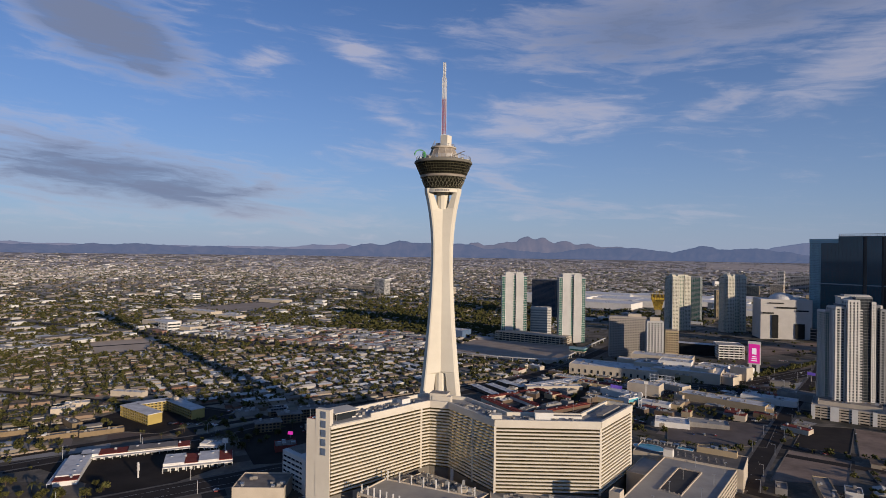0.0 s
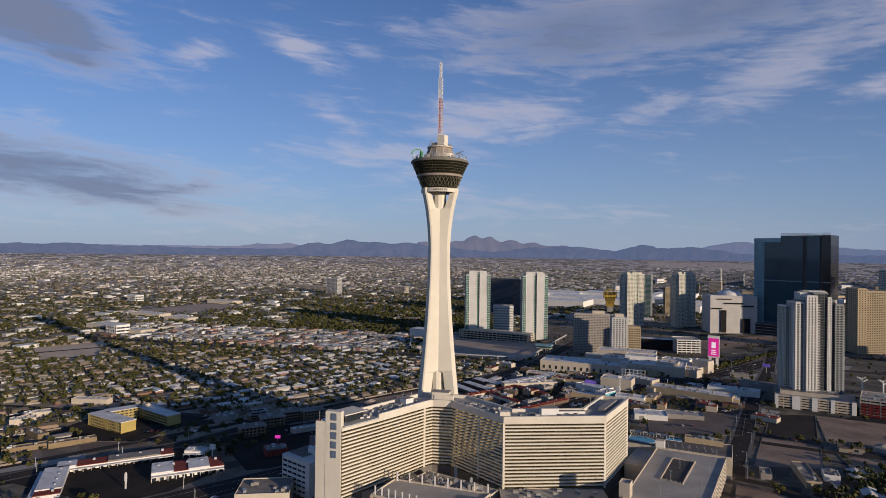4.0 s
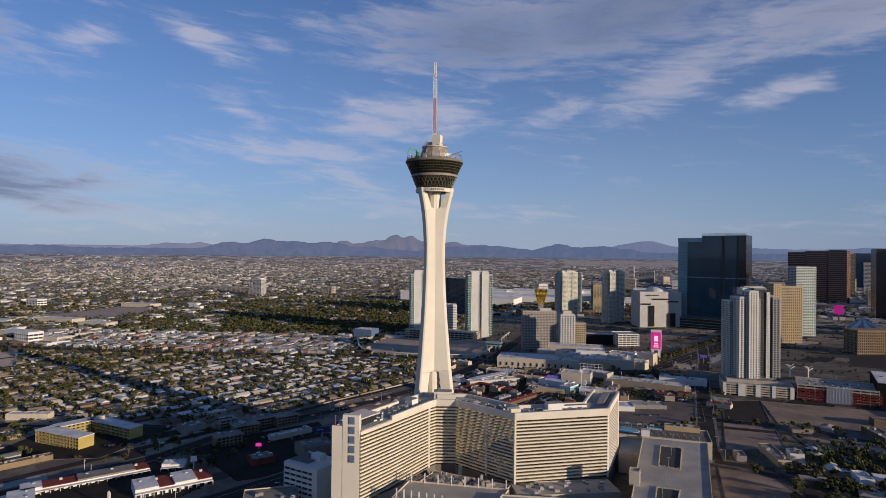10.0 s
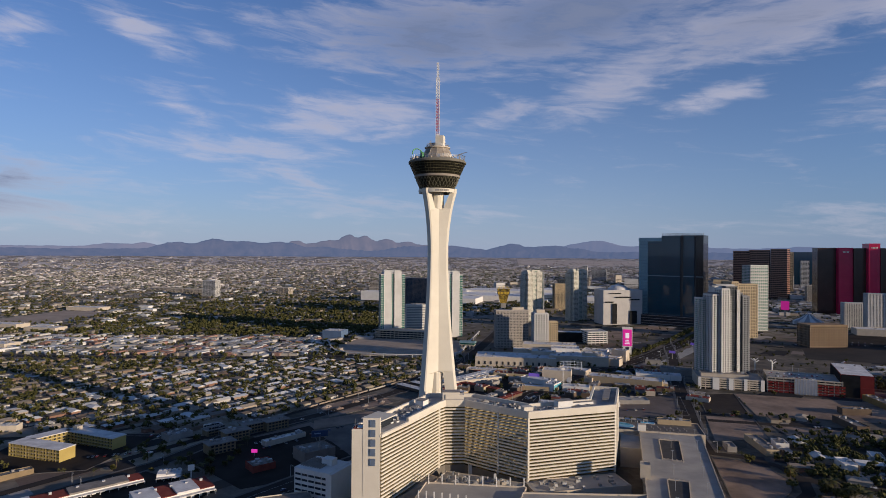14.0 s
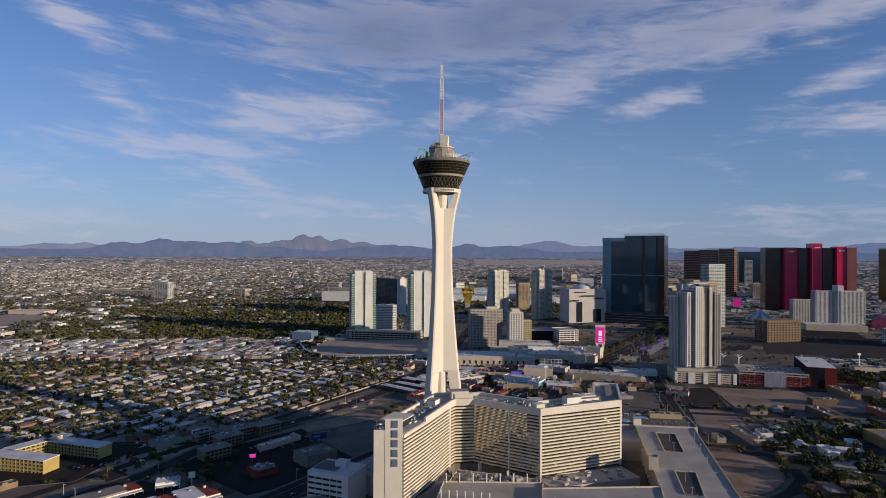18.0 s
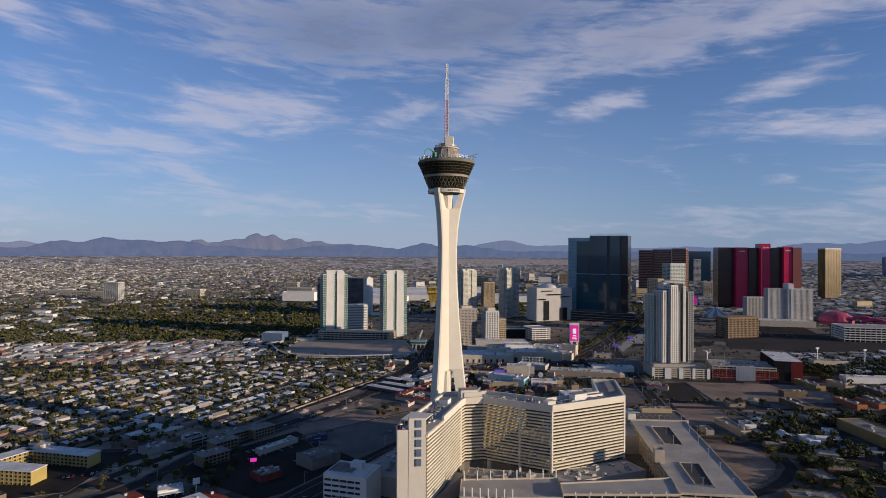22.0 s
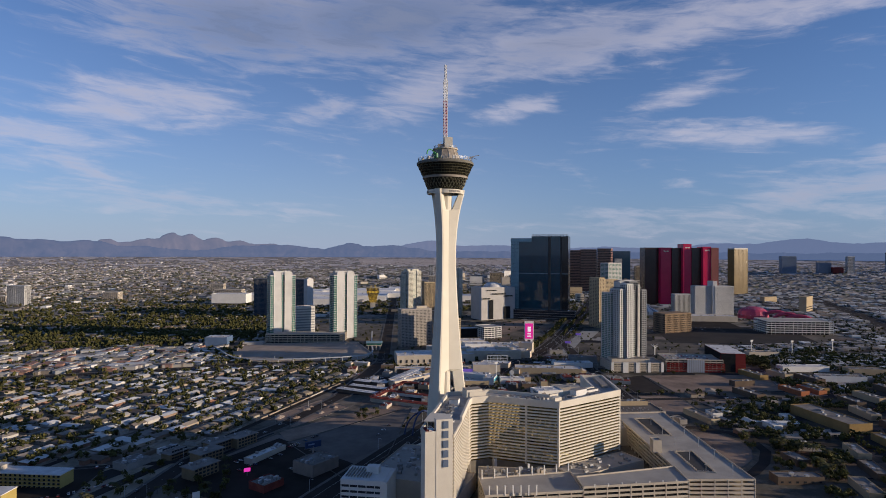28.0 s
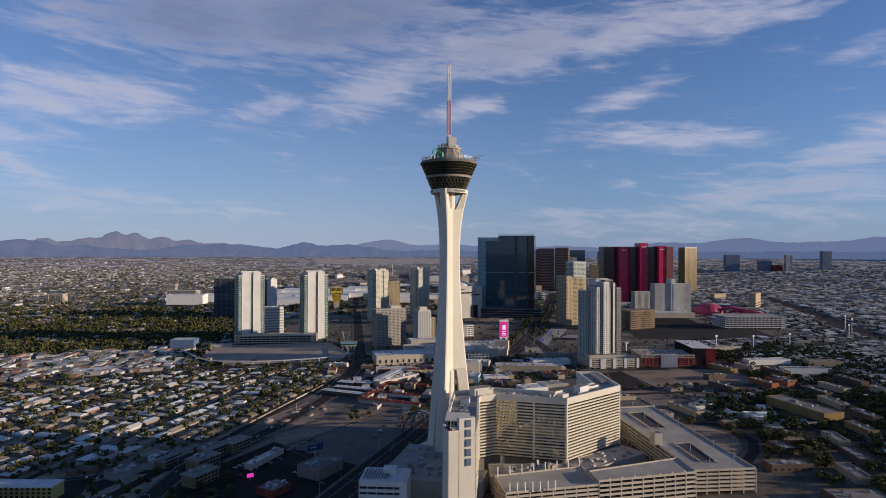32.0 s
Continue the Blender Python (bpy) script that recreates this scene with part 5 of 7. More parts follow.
# white convention roofs behind the fan sign
for x, y, w, d, z in ((-20, 1650, 210, 130, 14), (170, 1760, 190, 150, 16), (350, 1850, 190, 130, 15), (30, 1850, 230, 150, 15), (-170, 1830, 170, 110, 18), (200, 2040, 300, 170, 18), (-60, 2060, 240, 150, 16), (460, 1700, 150, 80, 17), (560, 1560, 160, 80, 22), (380, 1480, 90, 60, 20), (-300, 1750, 120, 70, 26), (420, 2120, 160, 150, 17)):
    block("exhibition_hall", "wide white-roofed exhibition hall", "hall", x, y, w, d, -14, 0, z + 6, WHITE, material("bright_membrane", (0.8, 0.77, 0.73), (0.68, 0.65, 0.62), 0.8, 0.05) if x == -20 else bpy.data.materials["bright_membrane"], extras=5, group="exhibition halls")


# ---- roads and lots ----
def along(pts, step=25.0):
    out = []
    for (x0, y0), (x1, y1) in zip(pts, pts[1:]):
        c = max(1, round(math.hypot(x1 - x0, y1 - y0) / step))
        out += [(x0 + (x1 - x0) * i / c, y0 + (y1 - y0) * i / c) for i in range(c)]
    return out + [pts[-1]]


def ribbon(pts, w, lift, mat_i=0, s=None, off=0.0):
    s = s or Soup()
    pts = along(pts)
    k = len(s.v)
    for i, (x, y) in enumerate(pts):
        a, b = pts[max(0, i - 1)], pts[min(len(pts) - 1, i + 1)]
        L = math.hypot(b[0] - a[0], b[1] - a[1])
        nx, ny = -(b[1] - a[1]) / L, (b[0] - a[0]) / L
        for e in (w / 2 + off, -w / 2 + off):
            s.v.append((x + nx * e, y + ny * e, height(x + nx * e, y + ny * e) + lift))
    for i in range(len(pts) - 1):
        s.f.append((k + 2 * i, k + 2 * i + 1, k + 2 * i + 3, k + 2 * i + 2))
        s.m.append(mat_i)
    return s


ROADS = {
    "boulevard": ([(-330, -420), (-217, -190), (-105, -45), (-38, 36), (22, 108), (100, 200), (112, 236), (145, 279), (187, 340), (212, 368), (262, 412), (346, 510), (440, 636), (510, 742), (612, 900), (690, 1010), (1000, 1500), (1305, 1964)], 30),
    "paradise_road": ([(-62, 264), (29, 481), (164, 1137), (400, 2270)], 20),
    "sahara_avenue": ([(-1500, 560), (-966, 545), (-493, 525), (-150, 525), (30, 481), (235, 430), (420, 385), (600, 345), (800, 300), (1052, 306)], 24),
    "avenue": ([(-420, -260), (-322, -107), (-246, -5), (-217, 69), (-136, 156), (-62, 264)], 15),
    "west_street": ([(243, 22), (250, 60), (267, 121), (317, 301), (383, 510), (440, 720)], 15),
    "cross_street": ([(267, 128), (340, 108), (441, 80), (700, 10)], 10),
    "side_street": ([(243, 20), (268, 10), (289, -14), (292, -42), (281, -70), (258, -92), (232, -108), (205, -116)], 9),
    "lane": ([(292, -42), (330, -62), (420, -110), (560, -170)], 9),
    "highway": ([(850, -150), (1052, 306), (1154, 456), (1363, 690), (1556, 926), (2100, 1600)], 44),
    "north_street": ([(-700, 40), (-470, 62), (-330, 80), (-217, 69)], 9),
}
for nm, (pts, w) in ROADS.items():
    tagged(part("road_" + nm, ribbon(pts, w, 0.30), ASPH), "dark asphalt city road", "road", kind="structure")
    if w > 12:
        s = Soup()
        for sg in (-1, 1):
            ribbon(pts, 3.0, 0.42, 0, s, sg * (w / 2 + 1.5))
        tagged(part("pavement_" + nm, s, PAVE), "pale concrete pavement beside the road", "pavement", kind="structure")
        s = Soup()
        for x, y in along(pts, 9.0)[::2]:
            if math.hypot(x, y) < 1100:
                s.box(x, y, height(x, y) + 0.3, height(x, y) + 0.36, 0.5, 0.5)
        if w > 22:
            for sg in (-1, 1):
                ribbon(pts, 0.3, 0.34, 0, s, sg * w * 0.24)
        tagged(part("road_marking_" + nm, s, PAINT), "worn pale lane lines", "road marking", kind="structure")


def patch(name, quad, mat, label, lift=0.2, kind="structure", nu=8):
    """A four-cornered piece of surfaced ground that follows the slope."""
    s = Soup()
    a, b, c, d = quad
    for i in range(nu + 1):
        for j in range(nu + 1):
            u, v = i / nu, j / nu
            x = (a[0] * (1 - u) + b[0] * u) * (1 - v) + (d[0] * (1 - u) + c[0] * u) * v
            y = (a[1] * (1 - u) + b[1] * u) * (1 - v) + (d[1] * (1 - u) + c[1] * u) * v
            s.v.append((x, y, height(x, y) + lift))
    for i in range(nu):
        for j in range(nu):
            k = i * (nu + 1) + j
            s.f.append((k, k + nu + 1, k + nu + 2, k + 1))
            s.m.append(0)
    tagged(part(name, s, mat), label, "lot", kind=kind)


FIELD = [(-231, 640), (-196, 556), (-150, 542), (-2, 506), (22, 560), (15, 700), (-12, 709), (-165, 747), (-204, 755)]
s = Soup()
s.poly([(x, y, height(x, y) + 0.3) for x, y in FIELD])
tagged(part("lot_1", s, PALELOT), "wide empty pale asphalt parking field", "lot", kind="structure")
patch("lot_2", [(-88, -20), (-45, 28), (12, 180), (-132, 92)], material("worn_brown_asphalt", (0.2, 0.17, 0.145), (0.13, 0.112, 0.098), 0.95, 0.04), "dark asphalt lot beside the tower")
patch("lot_3", [(-132, 95), (10, 184), (-20, 205), (-140, 130)], DIRT, "bare soil strip")
patch("lot_4", [(-150, 190), (-126, 142), (-60, 205), (-88, 252)], DIRT, "bare rubble lot")
patch("lot_5", [(186, 128), (272, 141), (293, 226), (185, 224)], material("brown_lot", (0.2, 0.16, 0.135), (0.15, 0.12, 0.1), 0.95, 0.05), "brown cracked parking lot")
patch("lot_6", [(263, 52), (317, 58), (335, 125), (290, 140)], DIRT, "bare soil lot")
patch("lot_7", [(295, 152), (339, 145), (366, 242), (320, 237)], ASPH, "black asphalt parking lot")
patch("lot_8", [(345, 140), (480, 105), (530, 190), (366, 240)], DIRT, "bare brown soil lot")
patch("lot_9", [(340, 60), (430, 30), (441, 76), (342, 104)], DIRT, "bare brown soil lot")
patch("lot_10", [(594, 484), (860, 385), (960, 560), (700, 700)], material("dark_gravel_field", (0.07, 0.06, 0.052), (0.05, 0.045, 0.04), 0.95, 0.02), "large dark gravel field")
patch("lot_11", [(330, 690), (520, 880), (470, 930), (300, 800)], DIRT, "bare soil by the boulevard")
patch("pavement_1", [(312, 412), (328, 404), (446, 566), (430, 578)], CONC, "pale concrete pads along the boulevard", nu=4)
patch("pavement_2", [(430, 578), (462, 562), (545, 668), (516, 690)], CONC, "wide pale concrete pad beside the boulevard", nu=4)
patch("lot_12", [(-410, -40), (-300, -20), (-285, 75), (-420, 80)], LOT, "motel parking court")
patch("lot_13", [(-330, -130), (-190, -150), (-170, -60), (-250, -20)], LOT, "shop parking lot")
patch("lot_14", [(-240, 20), (-150, -60), (-60, -10), (-140, 110)], LOT, "crowded dark parking lot")
OVAL = [(242, 8), (216, -97), (235, -94), (255, -82), (272, -63), (281, -41), (277, -17), (262, 1)]
s = Soup()
s.poly([(x, y, height(x, y) + 0.2) for x, y in OVAL])
tagged(part("lot_15", s, DIRT), "bare soil oval beside the loop road", "lot", kind="structure")
patch("lot_16", [(20, 190), (140, 180), (150, 330), (10, 350)], LOT, "asphalt between low motels")
patch("lot_19", [(-930, 400), (-870, 510), (-720, 350), (-800, 295)], material("pale_dirt_field", (0.62, 0.48, 0.35), (0.52, 0.4, 0.29), 0.95, 0.03), "pale bare sports field")
patch("lot_17", [(-1280, 980), (-1080, 1000), (-1050, 1290), (-1240, 1300)], PALELOT, "school and shop parking fields")
patch("lot_18", [(700, 640), (860, 560), (960, 760), (800, 820)], LOT, "parking lot before the ribbed hotel")



def kerb_line(name, quad, w, h, mat, label, cat="kerb"):
    s = Soup()
    for p, q in zip(quad, quad[1:] + quad[:1]):
        pts = along([p, q], 12)
        for (ax, ay), (bx, by) in zip(pts, pts[1:]):
            L = math.hypot(bx - ax, by - ay)
            mx, my = (ax + bx) / 2, (ay + by) / 2
            s.box(mx, my, height(mx, my) - 0.3, height(mx, my) + 0.2 + h, L + w * 0.5, w, math.degrees(math.atan2(by - ay, bx - ax)))
    tagged(part(name, s, mat), label, cat, kind="structure")


kerb_line("kerb_1", FIELD, 0.8, 1.2, BEIGE, "low pale boundary wall of the parking field", "wall")
for i, q in enumerate(([(186, 128), (272, 141), (293, 226), (185, 224)], [(263, 52), (317, 58), (335, 125), (290, 140)], [(295, 152), (339, 145), (366, 242), (320, 237)], [(345, 140), (480, 105), (530, 190), (366, 240)], [(340, 60), (430, 30), (441, 76), (342, 104)], OVAL, [(-150, 190), (-126, 142), (-60, 205), (-88, 252)], [(-88, -20), (-45, 28), (12, 180), (-132, 92)], [(-410, -40), (-300, -20), (-285, 75), (-420, 80)])):
    kerb_line("kerb_" + str(i + 2), q, 0.7, 0.25, PAVE, "worn pale concrete kerb round a lot")

patch("yards_1", [(-930, -60), (-262, -20), (-20, 490), (-930, 500)], YARD, "dry yards and gardens between the houses", 0.12, nu=30)
# cloud shade over the western plots is put into this darker ground colour
patch("yards_2", [(285, -300), (800, -300), (800, 120), (300, 40)], material("dark_yards", (0.13, 0.105, 0.08), (0.06, 0.052, 0.04), 0.95, 0.06), "dusty ground between flats, darkened as if under cloud", 0.12, nu=24)

patch("airfield_1", [drawn_in(850, 8100)[:2], drawn_in(3050, 7700)[:2], drawn_in(5600, 14200)[:2], drawn_in(1500, 15200)[:2]], material("pale_airfield", (0.54, 0.46, 0.4), (0.44, 0.375, 0.33), 0.95, 0.01), "pale open airfield on the far plain", 0.5, nu=20)
rq = random.Random(19)
parcels = Soup()
for k, (x0, x1, y0, y1, c) in enumerate(((-60, 330, 150, 520, 110), (275, 640, -250, 250, 120), (560, 1050, 180, 700, 90), (300, 900, 480, 1000, 90), (-420, -60, -160, 150, 40), (100, 900, 1000, 1900, 90))):
    for i in range(c):
        x, y = rq.uniform(x0, x1), rq.uniform(y0, y1)
        w, d, a = rq.uniform(16, 70), rq.uniform(10, 36), radians(rq.choice((-14, -34, 48)) if k != 4 else 48)
        cs, sn = math.cos(a), math.sin(a)
        q = [(x + u * cs - v * sn, y + u * sn + v * cs) for u, v in ((-w / 2, -d / 2), (w / 2, -d / 2), (w / 2, d / 2), (-w / 2, d / 2))]
        parcels.poly([(u, v, height(u, v) + 0.13 + 0.0006 * (i % 100)) for u, v in q])
tagged(part("pavement_parcels", parcels, palette("parcel_surfaces", [(0.04, 0.039, 0.04), (0.24, 0.19, 0.155), (0.09, 0.075, 0.06), (0.36, 0.325, 0.285), (0.055, 0.05, 0.048), (0.17, 0.125, 0.098), (0.03, 0.03, 0.032), (0.045, 0.042, 0.04)], 0.95)), "patchwork of asphalt, concrete and bare soil plots", "lots", kind="structure")

# broken ground on the rubble lot
rq = random.Random(3)
for i in range(14):
    u, v = rq.random(), rq.random()
    x = (-146 * (1 - u) + -122 * u) * (1 - v) + (-86 * (1 - u) + -62 * u) * v
    y = (188 * (1 - u) + 150 * u) * (1 - v) + (244 * (1 - u) + 208 * u) * v
    R0, H0 = rq.uniform(3, 8), rq.uniform(0.7, 2.2)
    s = Soup()
    rings = [(1.0, 0.0), (0.75, 0.45), (0.42, 0.8), (0.12, 1.0)]
    for f, h in rings:
        for j in range(11):
            a = 2 * math.pi * j / 11
            w = R0 * f * rq.uniform(0.75, 1.25)
            s.v.append((w * math.cos(a), w * math.sin(a) * 0.7, H0 * h * rq.uniform(0.7, 1.2) if h else -0.2))
    for k in range(3):
        for j in range(11):
            s.f.append((k * 11 + j, k * 11 + (j + 1) % 11, k * 11 + 11 + (j + 1) % 11, k * 11 + 11 + j))
            s.m.append(0)
    s.f.append(tuple(range(33, 44)))
    s.m.append(0)
    tagged(part("rubble_mound", s, DIRT if i % 3 else PALELOT, at=pose(x, y, height(x, y) + 0.1, 0, 0, rq.uniform(0, 180))), "low mound of pale rubble and soil on a cleared lot", "rubble", "rubble mounds")

# ---- what stands where ----
bpy.context.view_layer.update()
OCC = []
for o in list(scene.objects):
    if o.type == "MESH" and o.name.split(".")[0] in ("wall_shell", "body", "floor_slab", "podium", "dome_shell", "base_canopy"):
        cs = [o.matrix_world @ Vector(c) for c in o.bound_box]
        x0, x1 = min(c.x for c in cs), max(c.x for c in cs)
        y0, y1 = min(c.y for c in cs), max(c.y for c in cs)
        OCC.append((x0, x1, y0, y1))
OCC = sorted(set((round(a), round(b), round(c), round(d)) for a, b, c, d in OCC))
RSEG = [(p, q, w) for pts, w in ROADS.values() for p, q in zip(pts, pts[1:])]


def on_road(x, y, m):
    for (ax, ay), (bx, by), w in RSEG:
        vx, vy = bx - ax, by - ay
        t = max(0, min(1, ((x - ax) * vx + (y - ay) * vy) / (vx * vx + vy * vy)))
        if math.hypot(x - ax - vx * t, y - ay - vy * t) < w / 2 + m:
            return True
    return False


def taken(x, y, m):
    return any(a - m < x < b + m and c - m < y < d + m for a, b, c, d in OCC)


BARE = [FIELD, [(-150, 140), (-126, 128), (10, 215), (-62, 268), (-92, 255)], [(-930, 400), (-870, 510), (-720, 350), (-800, 295)], [(-1280, 980), (-1080, 1000), (-1050, 1290), (-1240, 1300)], [(-88, -20), (-45, 28), (12, 180), (-132, 92)], [(-150, 190), (-126, 142), (-60, 205), (-88, 252)], [(186, 128), (272, 141), (293, 226), (185, 224)], [(263, 52), (317, 58), (335, 125), (290, 140)],
        [(295, 152), (339, 145), (366, 242), (320, 237)], [(345, 140), (480, 105), (530, 190), (366, 240)], [(594, 484), (860, 385), (960, 560), (700, 700)], OVAL, [(700, 640), (860, 560), (960, 760), (800, 820)]]


def inside(x, y, poly):
    c = False
    for (ax, ay), (bx, by) in zip(poly, poly[1:] + poly[:1]):
        if (ay > y) != (by > y) and x < (bx - ax) * (y - ay) / (by - ay) + ax:
            c = not c
    return c


def bare(x, y):
    return any(inside(x, y, p) for p in BARE)


# ---- foreground shops, motels and flats ----
def motel_wing(x, y, L, D, ang, z0, floors, label):
    """A three-storey gallery motel: walls, walkways with rails on both long sides, doors, white roof."""
    t = thing("motel_wing", label, "motel", x, y, 0, ang, "yellow motel")
    h = 3.0
    z1 = z0 + floors * h
    part("wall_shell", cbox(L, D - 3.2, z0 - 1, z1), YELLOW, t)
    part("roof", cbox(L + 1, D + 1, z1, z1 + 0.7), ROOFWHITE, t)
    n = int(L / 4)
    for f in range(floors):
        for sy in (-1, 1):
            part("gallery", cbox(L, 1.6, z0 + f * h - 0.25, z0 + f * h, 0, sy * (D / 2 - 0.8)), BEIGE, t)
            part("gallery_rail", cbox(L, 0.12, z0 + f * h, z0 + f * h + 1.0, 0, sy * (D / 2 - 0.1)), YELLOW, t)
    col = cbox(0.35, 0.35, z0, z1).mesh("gallery_column", YELLOW)
    door = cbox(2.2, 0.2, 0, 2.1).mesh("door", GLASS)
    for i in range(n + 1):
        for sy in (-1, 1):
            u = -L / 2 + 0.3 + (L - 0.6) * i / n
            part("gallery_column", col, None, t, at=Matrix.Translation((u, sy * (D / 2 - 0.2), 0)))
            if i < n:
                for f in range(floors):
                    part("door", door, None, t, at=Matrix.Translation((u + 1.9, sy * (D / 2 - 1.62), z0 + f * h)))
    for u in (-L / 2, L / 2):
        part("end_wall", cbox(0.5, D, z0 - 1, z1, u), YELLOW, t)


motel_wing(-337, 51, 66, 15, -20, -8, 4, "yellow gallery motel wing with a white roof, rear of the court")
motel_wing(-364, 15, 62, 16, -16, -8, 4, "yellow gallery motel wing with a white roof, facing the street")
motel_wing(-378, 45, 34, 14, 60, -8, 4, "yellow motel wing closing the court")
part("stair_house", cbox(6, 6, 4, 8), BEIGE, bpy.data.objects["motel_wing"], at=pose(-24, 0, 0))


def plaza(name, label, a, b, depth, z0, h, seg, mats, cat="shop"):
    """A row of shops: body, roof, a front canopy on posts, and roof sections."""
    L = math.hypot(b[0] - a[0], b[1] - a[1])
    ang = math.degrees(math.atan2(b[1] - a[1], b[0] - a[0]))
    t = thing(name, label, cat, (a[0] + b[0]) / 2, (a[1] + b[1]) / 2, 0, ang)
    part("wall_shell", cbox(L, depth, z0, z0 + h), WHITE, t)
    u = -L / 2
    for k, (f, m) in enumerate(zip(seg, mats)):
        w = L * f
        part("roof_section", cbox(w - 0.3, depth + 0.6, z0 + h, z0 + h + (0.5 if k % 2 else 1.4), u + w / 2), m, t)
        u += w
    part("canopy", cbox(L, 4, z0 + h - 1.4, z0 + h - 1.0, 0, -depth / 2 - 2), ROOFWHITE, t)
    for i in range(int(L / 6) + 1):
        part("canopy_post", cbox(0.4, 0.4, z0, z0 + h - 1.4, -L / 2 + 0.3 + (L - 0.6) * i / int(L / 6), -depth / 2 - 3.6), WHITE, t)
        part("shop_window", cbox(3.4, 0.2, z0 + 0.4, z0 + 2.9, -L / 2 + 2 + (L - 4) * i / int(L / 6), -depth / 2 - 0.05), GLASS, t)
    for i in range(5):
        part("roof_unit", cbox(2, 1.6, z0 + h + 0.5, z0 + h + 2.2, -L * 0.4 + i * L * 0.2, depth * 0.2), STEEL, t)


plaza("shop_row", "long shopping row with white and dark red roof sections", (-305, -102), (-240, -40), 15, -7, 5.0, (0.16, 0.26, 0.46, 0.12), (ROOFWHITE, REDTILE, OLDROOF, REDTILE))
plaza("shop_wing", "white shop wing with a dark red gabled end", (-301, -105), (-260, -151), 17, -7, 5.0, (0.84, 0.16), (ROOFWHITE, REDTILE))
plaza("restaurant_row", "white shop building with red gabled entrance roofs", (-218, -92), (-176, -56), 24, -5, 6.0, (0.3, 0.2, 0.3, 0.2), (ROOFWHITE, REDTILE, ROOFWHITE, REDTILE))
plaza("diner", "small white flat-roofed diner with deep eaves", (-228, -37), (-211, -31), 12, -6, 5, (0.4, 0.6), (ROOFWHITE, ROOFWHITE), "diner")
ob = thing("pole_sign", "pale rounded sign head on a post", "sign", -199, -39, -5, 20)
part("post", cbox(0.8, 0.8, 0, 9), WHITE, ob)
part("sign_head", cbox(5, 1.2, 8, 12.5), WHITE, ob)
ob = thing("pole_sign", "thin white pylon in a parking lot", "sign", -219, -118, -5, 0)
part("post", cbox(0.9, 0.9, 0, 13), WHITE, ob)
part("sign_panel", cbox(2.2, 0.6, 6, 12), WHITE, ob)
FLATS = material("umber_stucco", (0.26, 0.19, 0.115), (0.2, 0.15, 0.09), 0.85, 0.1)
for x, y, w, d, a, h in ((-204, 30, 25, 15, 44, 9.5), (-203, 66, 24, 15, 44, 9.5), (-196, 92, 22, 14, 44, 9.5), (-175, 103, 24, 15, 44, 9.5), (-232, 84, 20, 12, 48, 6)):
    g = height(x, y)
    t = block("apartment_block", "umber stucco flats with a weathered overhanging roof", "flats", x, y, w, d, a, g - 1, g + h, FLATS, OLDROOF, extras=3, group="umber flats", rim=False)
    part("eave_slab", cbox(w + 2.4, d + 2.4, g + h - 0.3, g + h + 0.3), OLDROOF, t)
    for f in range(3):
        for i in range(6):
            for sy in (-1, 1):
                part("window", cbox(2.4, 0.2, g + 1 + f * 3.0, g + 2.6 + f * 3.0, -w / 2 + 3 + i * (w - 6) / 5, sy * (d / 2 + 0.05)), GLASS, t)
for x, y, w, d, a, h, m, lb in ((-152, 60, 44, 9, 48, 4, BEIGE, "long low beige shed roof in a parking lot"), (-110, 12, 30, 24, 40, 9, material("dull_taupe_stucco", (0.3, 0.24, 0.2), None, 0.85), "taupe two-storey block with a flat roof"), (-150, -14, 20, 18, 40, 5, REDTILE, "low red-walled diner with a cluttered roof"), (-265, 72, 24, 18, 50, 5, GREY, "low grey house-like clinic with pale roof"), (-99, -112, 38, 30, 22, 11, BEIGE, "cream flat-roofed annex with a deep parapet beside the hotel"), (-240, 100, 16, 12, 48, 4, WHITE, "small white flat-roofed house")):
    g = height(x, y)
    block("low_building", lb, "building", x, y, w, d, a, g - 1, g + h, m, WHITE if h < 4.5 else OLDROOF, extras=9)
t = slab_hotel("white_annex", "white mid-rise annex with ribbon windows and roof plant", [(-80, -82, 30, 26, -24, -3, 24, 7, 5, 4, 0.55, 0.4)], GLASS, WHITE)
slab(t, "blank_wall", *local(-80, -82, -24, 15.5, 0), 5, 27, -24, -3, 25, WHITE)
slab(t, "roof_house", *local(-80, -82, -24, 4, 3), 9, 7, -24, 25, 30, WHITE)
for i in range(9):
    slab(t, "roof_fin", *local(-80, -82, -24, -13 + i * 2.1, 0), 0.3, 18, -24, 25.4, 26.6, GREY)
ob = thing("billboard", "large dark blue billboard on a steel post", "billboard", -111, 36, -3, 20)
part("post", cbox(1.2, 1.2, 0, 13), GREY, ob)
part("board", cbox(15, 1.2, 12, 17.5), material("dark_blue_print", (0.03, 0.06, 0.14), None, 0.6), ob)
part("board_frame", cbox(15.8, 0.8, 11.6, 12.0), GREY, ob)
part("text_bar", cbox(6, 0.2, 14.6, 15.6, -2, -0.75), material("pale_blue_print", (0.3, 0.4, 0.55), None, 0.6), ob)
ob = thing("roadside_screen", "small glowing pink roadside screen", "sign", -166, 16, -4, 10)
part("post", cbox(0.6, 0.6, 0, 4), GREY, ob)
part("screen", cbox(5.2, 0.7, 3.6, 6.6), SCREENS["pink"], ob)


